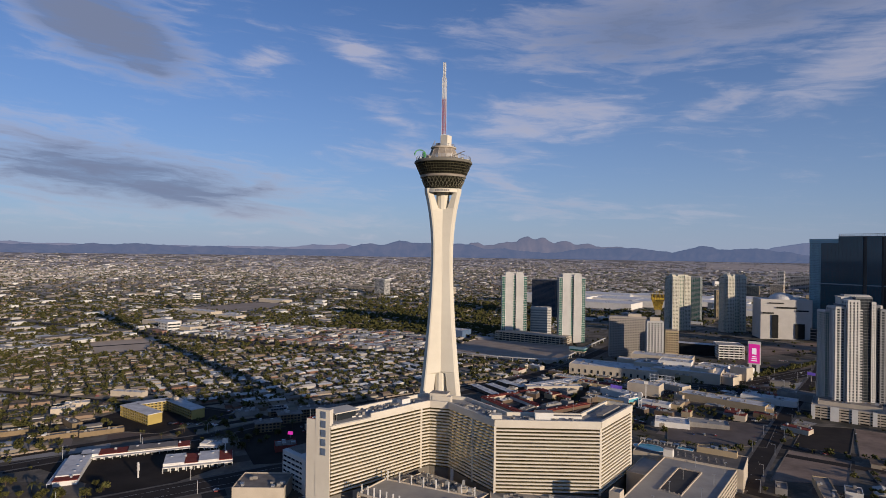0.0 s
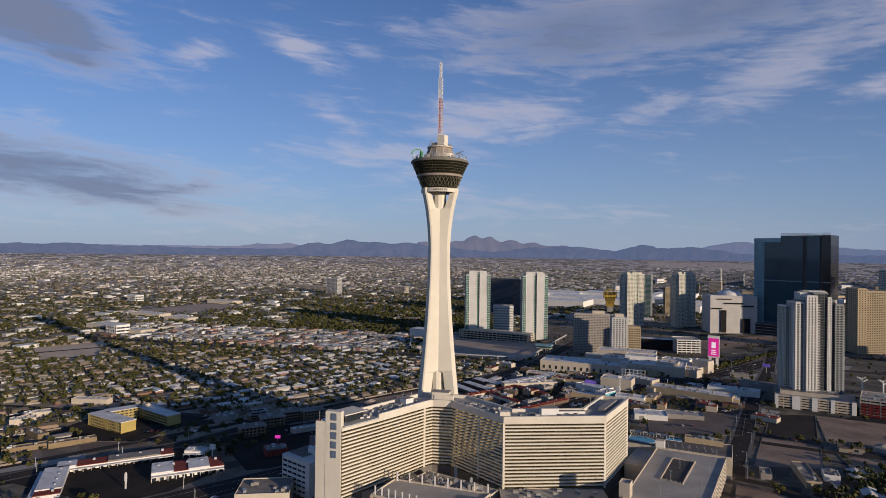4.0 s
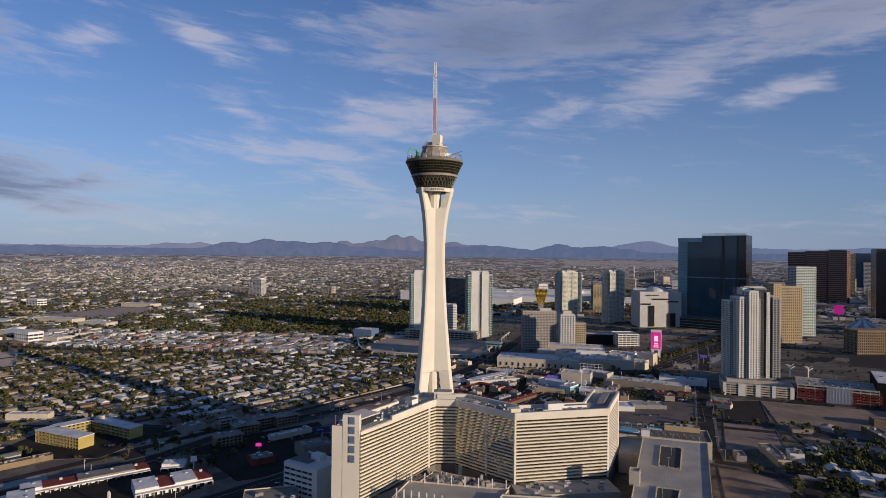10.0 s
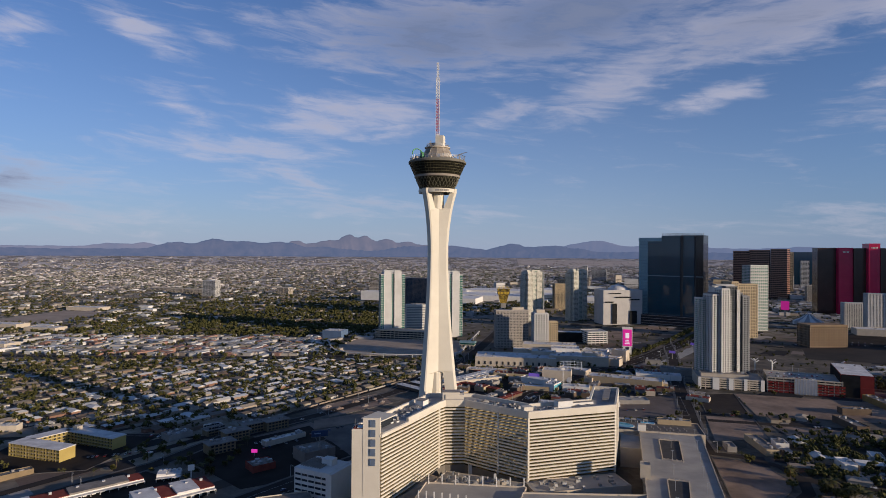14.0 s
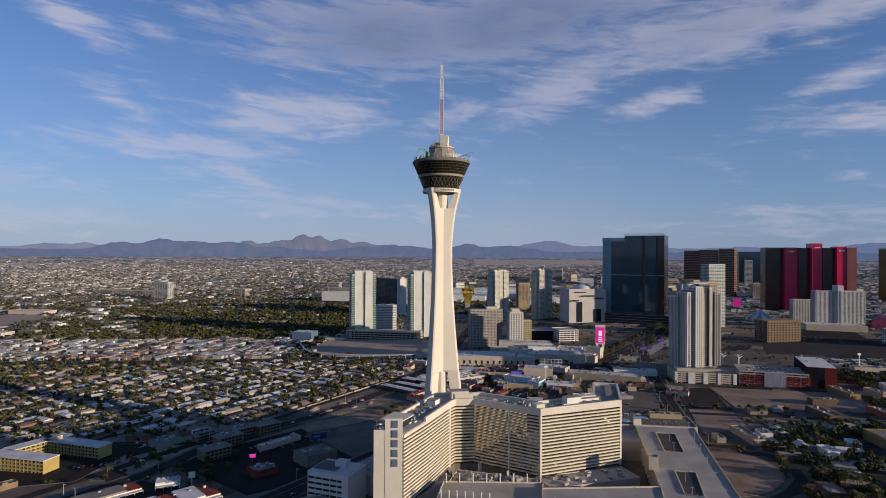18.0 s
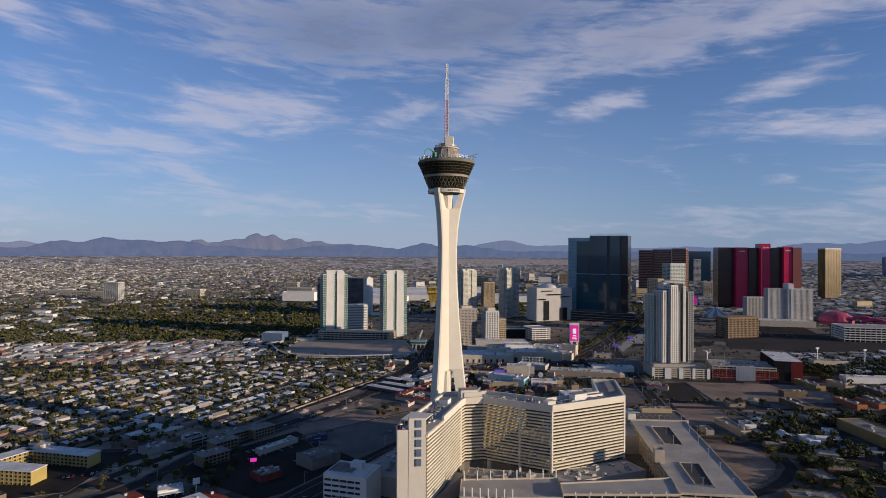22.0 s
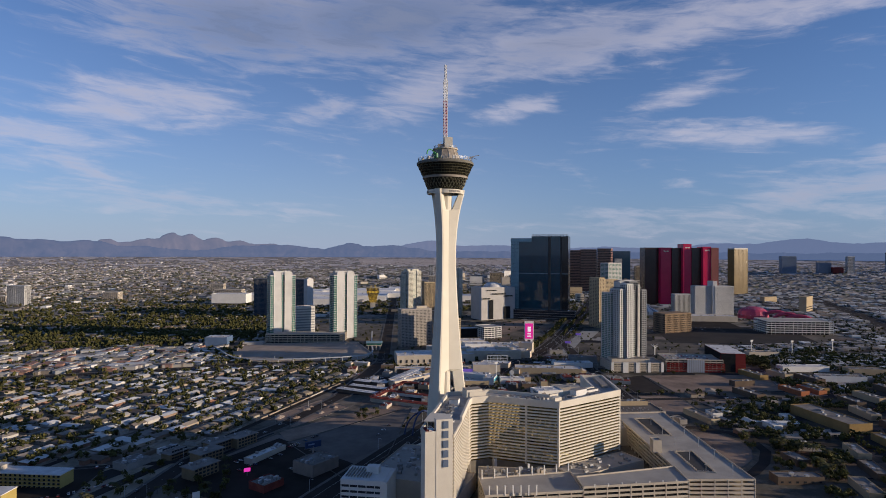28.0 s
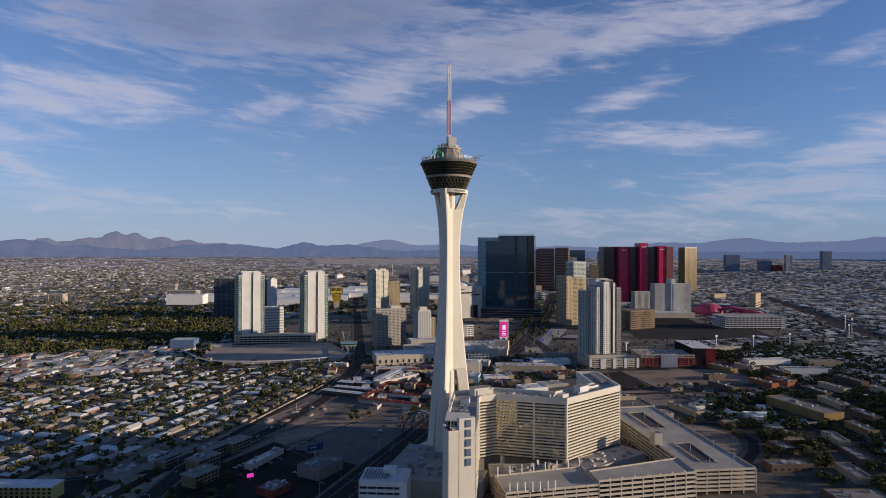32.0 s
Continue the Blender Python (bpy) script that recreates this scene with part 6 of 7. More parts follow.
def big_screen():
    t = thing("casino_screen_sign", "tall white casino pylon with a glowing magenta screen", "sign", 304, 503, 6, -12)
    part("frame", cbox(17, 2.4, 18, 52), WHITE, t)
    part("leg", cbox(4, 2, 0, 18, -5), WHITE, t)
    part("leg", cbox(4, 2, 0, 18, 5), WHITE, t)
    part("screen", cbox(14.6, 0.5, 20, 48, 0, -1.4), SCREENS["magenta"], t)
    part("screen_figure", cbox(6, 0.2, 33, 42, 0, -1.75), SCREENS["white"], t)
    for k in range(3):
        part("text_bar", cbox(8 - k, 0.2, 23 + k * 3, 24.4 + k * 3, 0, -1.75), SCREENS["white"], t)


big_screen()
ob = thing("roadside_screen", "large glowing magenta screen by the boulevard", "sign", 905, 1135, 12, -30)
part("post", cbox(4, 3, 0, 20), GREY, ob)
part("screen", cbox(20, 2, 20, 44), SCREENS["magenta"], ob)
for x, y, w, d, a, h in ((-356, -40, 40, 9, 52, 4), (-384, -66, 36, 9, 52, 4), (-412, -30, 30, 10, -20, 5), (-440, -78, 34, 9, 52, 4), (-470, 92, 46, 12, 10, 6), (-470, 2, 24, 14, 50, 6), (-478, 26, 26, 14, 50, 6)):
    g = height(x, y)
    block("apartment_block", "long low tan apartment row with a weathered flat roof", "flats", x, y, w, d, a, g - 1, g + h, BEIGE if h > 5 else FLATS, ROOFWHITE if h > 5 else OLDROOF, extras=4, group="tan apartment rows")
for x, y in ((374, 486), (442, 572)):
    ob = thing("roadside_screen", "low violet glowing screen beside the boulevard", "sign", x, y, height(x, y), -34)
    part("post", cbox(1, 1, 0, 10), GREY, ob)
    part("screen", cbox(10, 1, 9.5, 13.5), SCREENS["violet"], ob)
ob = thing("striped_tent", "white and blue striped round tent", "tent", 876, 974, 12, 0)
for i in range(16):
    s = Soup()
    s.lathe([(34, 0), (34, 8), (16, 16), (5, 25), (0, 27)], 1, 0, 0, 0, i * 22.5, (i + 1) * 22.5)
    part("tent_gore", s, WHITE if i % 2 else MIDGREY, ob)

# low motels and shops behind the hotel
UMBER = material("dark_umber_wall", (0.16, 0.115, 0.085), (0.12, 0.088, 0.066), 0.85, 0.1)
def motel_row(a, b, depth, h, wall, roofmat, label):
    """A long low motel range: wall, overhanging roof, doors and windows along its front."""
    L = math.hypot(b[0] - a[0], b[1] - a[1])
    ang = math.degrees(math.atan2(b[1] - a[1], b[0] - a[0]))
    mx, my = (a[0] + b[0]) / 2, (a[1] + b[1]) / 2
    g = height(mx, my)
    t = thing("motel_range", label, "motel", mx, my, g, ang, "motel ranges behind the tower")
    part("wall_shell", cbox(L, depth, -1, h), wall, t)
    part("roof", cbox(L + 1.6, depth + 2.4, h, h + 0.5), roofmat, t)
    part("roof_ridge", cbox(L * 0.98, depth * 0.4, h + 0.5, h + 0.9), roofmat, t)
    for k in range(max(1, int(L / 16))):
        part("roof_unit", cbox(1.6, 1.3, h + 0.4, h + 1.7, -L / 2 + 7 + k * 16, depth * 0.1), STEEL, t)
    return t


for a, b, dp, h, m, r, lb in (((-28, 223), (31, 172), 8, 4.5, BEIGE, REDTILE, "long pale motel range with a red tile roof"), ((-28, 223), (24, 295), 8, 4.5, BEIGE, REDTILE, "motel range with a red tile roof closing the court"), ((24, 295), (70, 258), 8, 4.5, UMBER, REDTILE, "umber motel range with a red tile roof behind the court"), ((0, 250), (44, 211), 7, 4.0, WHITE, REDTILE, "white inner motel range with a red tile edge"),
                              ((44, 168), (96, 240), 8, 4.5, UMBER, REDTILE, "umber motel range with a red tile roof"), ((-63, 291), (-17, 248), 9, 4, UMBER, ROOFWHITE, "low umber motel range with a white roof"), ((-45, 304), (-2, 268), 9, 4, UMBER, ROOFWHITE, "low umber motel range with a white roof"), ((-35, 328), (-17, 313), 11, 5, UMBER, ROOFWHITE, "short umber motel block with a white roof"), ((-13, 312), (4, 300), 11, 5, UMBER, ROOFWHITE, "short umber motel block with a white roof"),
                              ((15, 306), (76, 382), 16, 6, BEIGE, ROOFWHITE, "long beige market with a white ribbed roof")):
    motel_row(a, b, dp, h, m, r, lb)
for x, y, w, d, a, h, m, r in (
                             (42, 312, 76, 14, 28, 6, BEIGE, ROOFWHITE), (120, 268, 60, 13, -14, 5, TAN, ROOFWHITE), (158, 330, 40, 24, -14, 14, BEIGE, ROOFWHITE), (128, 300, 46, 18, -34, 8, WHITE, ROOFWHITE), (95, 350, 50, 20, -14, 6, TAN, REDTILE), (60, 378, 60, 16, -14, 6, BEIGE, ROOFWHITE), (172, 262, 34, 16, -14, 6, WHITE, ROOFWHITE),
                             (248, 308, 98, 26, -22, 7, TAN, ROOFWHITE), (338, 366, 44, 24, -22, 8, GREY, OLDROOF), (190, 372, 44, 20, -34, 7, BEIGE, ROOFWHITE), (300, 330, 60, 20, -14, 7, WHITE, ROOFWHITE), (190, 190, 34, 24, 0, 5, WHITE, ROOFWHITE), (225, 200, 40, 20, 0, 4, GREY, DECK)):
    g = height(x, y)
    block("low_building", "low flat building with " + ("a red tile roof" if r is REDTILE else "a pale membrane roof") + " and roof plant", "building", x, y, w, d, a, g - 1, g + h, m, r, extras=max(2, int(w * d / 220)), group="low buildings behind the hotel")
block("podium_block", "cream podium with a pool terrace on its roof", "podium", 203, 41.5, 82, 36, -11, 3, 21.7, BEIGE, PAVE, extras=0)


def curved_basin(name, x, y, r, stretch, mat, z0, z1, parent, seed):
    ring = []
    for i in range(22):
        a = 2 * math.pi * i / 22
        k = r * (1 + 0.18 * math.sin(2 * a + seed) + 0.1 * math.sin(3 * a + 2 * seed))
        ring.append((x + stretch * k * math.cos(a), y + k * math.sin(a)))
    s = Soup()
    s.prism(ring, z0, z1)
    part(name, s, mat, parent)


ob = thing("swimming_pool", "curved turquoise hotel swimming pool with a pale rim", "pool", 203, 41.5, 22.0, -11)
curved_basin("rim", -31, -1, 9.4, 1.25, WHITE, -0.05, 0.12, ob, 2)
curved_basin("water", -31, -1, 8.7, 1.25, POOL, -0.05, 0.16, ob, 2)
ob = thing("swimming_pool", "narrow turquoise pool beside the pool bar", "pool", 200, 53, 22.0, -11)
part("rim", cbox(13, 6.4, -0.05, 0.3), WHITE, ob)
part("water", cbox(12.2, 5.6, -0.05, 0.34), POOL, ob)
block("pool_bar", "low beige pool bar with a weathered flat roof", "bar", 224, 51, 30, 8, -11, 21.9, 25.6, TAN, OLDROOF, extras=6)
block("stair_house", "white stair house on the pool deck", "stair house", 187, 28, 7, 6, -11, 21.9, 28.0, WHITE, BEIGE, rim=False)
for k in range(14):
    x, y = 194 + (k % 7) * 5.6, 34.5 - (k % 7) * 1.1 + (k // 7) * 6.5
    ob = thing("sun_lounger", "grey sun lounger on the pool deck", "lounger", x, y, 22.0, 80, "pool deck loungers")
    part("mattress", cbox(1.9, 0.7, 0.25, 0.42), GREY, ob)
    part("backrest", cbox(0.7, 0.7, 0.4, 0.9, 0.75), GREY, ob)
    part("base", cbox(1.7, 0.6, 0, 0.25), STEEL, ob)
for k in range(7):
    x, y = 166 + k * 5.4, 61 - k * 1.1
    ob = thing("cabana", "small cabana with a striped blue and cream roof by the pool", "cabana", x, y, 22.0, -11, "pool cabanas")
    for sx in (-1.6, 1.6):
        for sy in (-1.4, 1.4):
            part("post", cbox(0.2, 0.2, 0, 2.6, sx, sy), WHITE, ob)
    part("roof", cbox(4.2, 3.6, 2.6, 3.0), BLUEWALL if k % 2 else BEIGE, ob)
block("blue_warehouse", "blue-walled flat warehouse with a white roof", "warehouse", -256, 772, 44, 36, -14, -6, 11, BLUEWALL, ROOFWHITE, extras=5)
ob = thing("transit_guideway", "pale curved concrete guideway on round columns beside the parking field", "guideway")
way = [(-255, 690), (-240, 645), (-229, 607), (-212, 566), (-186, 540), (-140, 522), (-92, 511), (-36, 505), (3, 509), (18, 530), (24, 560), (34, 640), (60, 800)]
fine_way = along(way, 14)
for (ax, ay), (bx, by) in zip(fine_way, fine_way[1:]):
    L = math.hypot(bx - ax, by - ay)
    if L < 1:
        continue
    z = height(ax, ay) + 6.4
    at = pose((ax + bx) / 2, (ay + by) / 2, z, 0, 0, math.degrees(math.atan2(by - ay, bx - ax)))
    part("beam", cbox(L + 0.3, 2.6, 0, 1.5), PALE, ob, at=at)
for ax, ay in fine_way[::2]:
    part("column", cbox(1.1, 1.1, height(ax, ay) - 0.5, height(ax, ay) + 6.4, ax, ay), PALE, ob)
ob = thing("transit_station", "small raised transit station with a teal roof on pale columns", "station", 33, 600, 1, -14)
for sx in (-11, -4, 4, 11):
    for sy in (-4, 4):
        part("column", cbox(1.2, 1.2, 0, 8, sx, sy), BEIGE, ob)
part("platform", cbox(28, 12, 8, 9.2), BEIGE, ob)
part("glazed_wall", cbox(26, 10, 9.2, 12.6), GREENGLASS, ob)
s = Soup()
s.v = [(sx * 15, 8 * math.cos(math.pi * i / 8), 12.6 + 3.4 * math.sin(math.pi * i / 8)) for sx in (-1, 1) for i in range(9)]
s.f = [(i, i + 1, i + 10, i + 9) for i in range(8)] + [tuple(range(9)), tuple(range(17, 8, -1))]
s.m = [0] * 10
part("curved_roof", s, material("teal_roof", (0.2, 0.32, 0.34), None, 0.5), ob, "teal curved roof")
for x, y, w, d, h in ((-1043, 690, 92, 50, 9), (-1130, 930, 120, 40, 9), (-985, 880, 90, 36, 8), (-1180, 1345, 120, 50, 10), (-905, 640, 60, 36, 8)):
    g = height(x, y)
    block("school_hall", "wide flat school hall with a pale roof", "hall", x, y, w, d, -10, g - 1, g + h, BEIGE, ROOFWHITE, extras=8, group="school halls")
# lattice sign frame on the cream shop
ob = thing("rooftop_frame", "white steel lattice frame above a cream shop", "frame", 178, 335, 18, -14)
for i in range(7):
    part("upright", cbox(0.5, 0.5, 0, 11, -15 + i * 5), WHITESTEEL, ob)
for k in range(3):
    part("crossbar", cbox(31, 0.5, 2 + k * 4, 2.5 + k * 4), WHITESTEEL, ob)
# blue arch over the boulevard
ob = thing("road_arch", "dark blue steel gateway arch over the boulevard", "arch", 2, 92, -1, 40)
blue = material("arch_blue", (0.04, 0.06, 0.14), None, 0.5)
for v in (-5, 5):
    s = Soup()
    last = None
    for i in range(17):
        a = math.pi * i / 16
        p = (22 * math.cos(a), v * math.cos(a), 20 * math.sin(a))
        if last:
            s.bar(last, p, 0.9, 0, 6)
        last = p
    part("arch_rib", s, blue, ob)

t = block("mural_shop", "white two-storey shop with a cyan painted side", "shop", 142, 268, 24, 15, 58, 2, 12, WHITE, ROOFWHITE, extras=4)
part("painted_wall", cbox(23, 0.3, 3, 11.4, 0, -7.7), material("cyan_mural", (0.1, 0.36, 0.42), (0.14, 0.42, 0.48), 0.75, 0.4), t, "cyan painted wall")
part("painted_wall", cbox(0.3, 14, 3, 11.4, 12.2, 0), bpy.data.materials["cyan_mural"], t, "cyan painted wall")
ob = thing("roadside_screen", "low violet glowing screen on a shop roof", "sign", 123, 312, height(123, 312), -20)
part("post", cbox(1, 1, 0, 9), GREY, ob)
part("screen", cbox(15, 1, 8, 12.5), SCREENS["violet"], ob)
ob = thing("pylon_sign", "white steel lattice pylon with a round head", "sign", 156, 224, height(156, 224), -20)
for sx in (-1.6, 1.6):
    part("leg", cbox(0.5, 0.5, 0, 20, sx), WHITESTEEL, ob)
for k in range(6):
    part("rung", cbox(3.4, 0.35, 2.5 + k * 3, 2.9 + k * 3), WHITESTEEL, ob)
s = Soup()
s.bar((0, -0.6, 22), (0, 0.6, 22), 3.2, 0, 20)
part("round_head", s, WHITE, ob)
s = Soup()
s.bar((0, -0.75, 22), (0, -0.6, 22), 2.4, 0, 20)
part("face_disc", s, WHITE, ob)

# small shops scattered between the hotel and the avenue
rr = random.Random(61)
made = 0
for _ in range(900):
    x, y = rr.uniform(-40, 340), rr.uniform(185, 520)
    w, d, h = rr.uniform(10, 28), rr.uniform(8, 15), rr.uniform(3.5, 6.5)
    if made >= 70 or taken(x, y, 12) or on_road(x, y, 9) or bare(x, y):
        continue
    made += 1
    g = height(x, y)
    block("small_shop", "small flat-roofed shop with a pale roof", "shop", x, y, w, d, rr.choice((-14, -32, 58, 76)), g - 1, g + h, rr.choice((UMBER, GREY, TAN, BEIGE, UMBER)), rr.choice((OLDROOF, ROOFWHITE, DECK, REDTILE, OLDROOF)), extras=3, group="small shops", rim=False)
    OCC.append((round(x - w / 2), round(x + w / 2), round(y - d / 2), round(y + d / 2)))

# flats and warehouses west of the garage
rr = random.Random(21)
OCHRE = material("ochre_stucco", (0.3, 0.2, 0.085), (0.24, 0.16, 0.07), 0.85, 0.08)
RUST = material("rust_stucco", (0.34, 0.13, 0.065), (0.28, 0.105, 0.055), 0.85, 0.08)
BROWN = material("brown_stucco", (0.15, 0.11, 0.08), (0.11, 0.082, 0.062), 0.85, 0.08)
for x, y, w, d, a, h, m, r in ((267, 30, 16, 8, 82, 4, GREY, OLDROOF), (297, 34, 46, 11, 88, 5, TAN, OLDROOF), (315, 36, 15, 11, 80, 5, WHITE, ROOFWHITE), (342, -15, 19, 10, 82, 4.5, WHITE, ROOFWHITE), (418, 98, 42, 12, 88, 6, BROWN, OLDROOF), (508, 187, 46, 13, 85, 6, OCHRE, OLDROOF), (454, 148, 30, 11, -4, 6, BROWN, OLDROOF), (485, 96, 38, 12, 86, 5, RUST, ROOFWHITE), (509, 92, 36, 12, 86, 5, RUST, ROOFWHITE),
                             (412, -18, 78, 26, 84, 9, OCHRE, ROOFWHITE), (378, 2, 14, 10, 70, 4.5, WHITE, ROOFWHITE), (285, -98, 22, 13, 80, 4.5, BROWN, OLDROOF), (250, -132, 36, 13, -15, 5, BROWN, OLDROOF), (545, 178, 40, 12, 82, 6, TAN, OLDROOF), (560, 142, 44, 12, 82, 6, BROWN, OLDROOF), (520, 96, 34, 11, 82, 6, OCHRE, OLDROOF), (540, 40, 40, 11, 80, 6, TAN, OLDROOF), (500, 30, 34, 11, 75, 6, BROWN, OLDROOF),
                             (470, -10, 40, 11, 70, 6, TAN, OLDROOF), (450, -60, 36, 11, 70, 6, BROWN, OLDROOF), (400, -90, 34, 11, 70, 6, OCHRE, OLDROOF), (350, -100, 30, 11, 62, 5, TAN, OLDROOF), (322, -138, 34, 11, 62, 5, BROWN, OLDROOF), (282, -164, 34, 12, 62, 5, TAN, OLDROOF), (240, -196, 40, 18, -20, 5, BROWN, OLDROOF), (600, 130, 60, 16, -24, 7, WHITE, OLDROOF), (610, 200, 70, 18, -14, 7, WHITE, ROOFWHITE), (680, 160, 50, 20, -24, 7, TAN, OLDROOF), (650, 320, 50, 18, -14, 7, BEIGE, OLDROOF), (600, 60, 44, 12, 78, 6, BROWN, OLDROOF), (580, 0, 44, 12, 78, 6, TAN, OLDROOF)):
    g = height(x, y)
    t = block("low_building", "low flat-roofed " + ("warehouse" if w > 55 else "apartment row") + " among trees", "building", x, y, w, d, a, g - 1, g + h, m, OLDROOF if r is ROOFWHITE and rr.random() < 0.65 else r, extras=max(2, int(w / 9)), group="low buildings west of the garage")
    if y < 80:
        for i in range(int(w / 6)):
            part("window", cbox(2.0, 0.2, g + 1.2, g + 2.6, -w / 2 + 3 + i * 6, -d / 2 - 0.06), GLASS, t)
    OCC.append((round(x - w / 2), round(x + w / 2), round(y - w / 2), round(y + w / 2)))
for x, y, a in ((352, -48, -10), (366, -40, -10), (372, -54, -10), (312, 12, 82), (436, 40, 70)):
    ob = thing("carport", "flat dark metal carport roof on thin posts", "carport", x, y, height(x, y) + 0.2, a, "carports")
    part("roof", cbox(26, 6, 2.6, 2.9), GREY, ob)
    for i in range(5):
        for v in (-2.4, 2.4):
            part("post", cbox(0.2, 0.2, 0, 2.6, -12 + i * 6, v), STEEL, ob)
bpy.context.view_layer.update()
for o in list(scene.objects):
    if o.type == "MESH" and o.name.split(".")[0] in ("wall_shell", "deck"):
        cs = [o.matrix_world @ Vector(c) for c in o.bound_box]
        OCC.append((round(min(c.x for c in cs)), round(max(c.x for c in cs)), round(min(c.y for c in cs)), round(max(c.y for c in cs))))
OCC = sorted(set(OCC))

# ---- houses ----
U45, V45 = (math.sin(radians(35)), math.cos(radians(35))), (math.cos(radians(35)), -math.sin(radians(35)))
STREET, SHIFT = 98.0, -40.0   # spacing of the house streets


def house_mesh(k):
    rng = random.Random(100 + k)
    w, d, h = rng.uniform(15, 20), rng.uniform(9.5, 12.5), rng.uniform(2.9, 3.5)
    wall, roof = Soup(), Soup()
    wall.box(0, 0, -1.2, h, w, d)
    e, rh = 0.7, rng.uniform(0.7, 1.9)
    x, y = w / 2 + e, d / 2 + e
    hip = rng.choice((0.0, 0.0, d * 0.4))
    A, B, C, D, P, Q = (-x, -y, h), (x, -y, h), (x, y, h), (-x, y, h), (-x + hip, 0, h + rh), (x - hip, 0, h + rh)
    for f in ((A, B, Q, P), (C, D, P, Q), (B, C, Q), (D, A, P), (D, C, B, A)):
        roof.poly(f)
    if k % 2:
        ww = rng.uniform(6, 8)
        sx = rng.choice((-1, 1)) * (w / 2 - ww / 2)
        wall.box(sx, -d / 2 - 3, -1.2, h, ww, 6.2)
        roof.prism([(sx - ww / 2 - 0.5, -d / 2 - 6.6), (sx + ww / 2 + 0.5, -d / 2 - 6.6), (sx + ww / 2 + 0.5, -d / 2), (sx - ww / 2 - 0.5, -d / 2)], h, h + 0.5)
    return wall.mesh("wall_shell", HOUSEWALL), roof.mesh("roof", HOUSEROOF), cbox(3, 0.25, -0.6, 2.0, w * 0.2, -d / 2 - 0.05).mesh("door", GLASS)


HOUSES = [house_mesh(k) for k in range(6)]
SLOTS = []
rr = random.Random(8)
for k in range(-8, 10):
    for i in range(-40, 50):
        for side in (-36, -16.5, 16.5, 36):
            p, q = SHIFT + k * STREET + side, i * 22.0 + rr.uniform(-3, 3)
            x, y = -280 + V45[0] * p + U45[0] * q, 110 + V45[1] * p + U45[1] * q
            if x < -930 or y > 500 or y < -260:
                continue
            SLOTS.append((x, y, 55 + (0 if side in (-36, 16.5) else 180), k))


def lim(y):
    return interp([(-420, -500), (-107, -330), (-5, -252), (69, -225), (156, -142), (264, -70), (470, 22)], y)


NEARH, FARH = [], []
for x, y, a, k in SLOTS:
    if x > lim(y) - 22 or taken(x, y, 10) or on_road(x, y, 10) or bare(x, y) or (-425 < x < -225 and -14 < y < 76 or -342 < x < -225 and -140 < y < 0):
        continue
    (NEARH if len(NEARH) < 240 and math.hypot(x + 180, y - 210) < 330 else FARH).append((x, y, a))
NEARH += [(302, -22, 82), (312, -84, 70), (330, 5, 82), (356, 24, 80), (330, -50, 66)]
for _ in range(700):
    x, y = rr.uniform(275, 640), rr.uniform(-230, 130)
    if len(NEARH) < 305 and not (taken(x, y, 9) or on_road(x, y, 9) or bare(x, y) or any(abs(x - h[0]) < 19 and abs(y - h[1]) < 19 for h in NEARH)):
        NEARH.append((x, y, rr.choice((-40, 50, -14, 76))))
for x, y, a in NEARH:
    k = rr.randrange(6)
    t = thing("house", "single-storey stucco house with a low pale roof" if k % 2 == 0 else "single-storey house with a front wing and low roof", "house", x, y, height(x, y) + 0.4, a + rr.choice((0, 0, 0, 90)) + rr.uniform(-4, 4), "suburban houses")
    for me in HOUSES[k]:
        part(me.name.split(".")[0], me, None, t)
for k in range(-8, 10):
    pts = []
    for i in range(-70, 90):
        x, y = -280 + V45[0] * (SHIFT + k * STREET) + U45[0] * i * 12, 110 + V45[1] * (SHIFT + k * STREET) + U45[1] * i * 12
        if x < lim(y) - 4 and -930 < x and -260 < y < 508 and not (-425 < x < -225 and -14 < y < 76 or -342 < x < -225 and -140 < y < 0):
            pts.append((x, y))
    if len(pts) > 4:
        tagged(part("road_residential_" + str(k + 10), ribbon(pts, 11, 0.28), ASPH), "narrow asphalt street between houses", "road", kind="structure")

# garden walls of pale block between the plots
s = Soup()
for x, y, a in NEARH[:240] + FARH:
    c, q = math.cos(radians(a)), math.sin(radians(a))
    for u, v, w, d in ((0, 14.2, 21, 0.25), (10.6, 4.5, 0.25, 19)):
        bx, by = x + u * c - v * q, y + u * q + v * c
        if not (taken(bx, by, 0) or on_road(bx, by, 8)):
            s.box(bx, by, height(bx, by) - 0.5, height(bx, by) + 1.9, w, d, a)
tagged(part("garden_walls", s, palette("block_walls", [(0.36, 0.31, 0.26), (0.3, 0.24, 0.19), (0.42, 0.38, 0.33), (0.24, 0.2, 0.16)], 0.9)), "pale block garden walls between the house plots", "walls", kind="stuff")

# ---- wide city fabric ----
rr = random.Random(77)
walls, roofs, inds, sheds = Soup(), Soup(), Soup(), Soup()


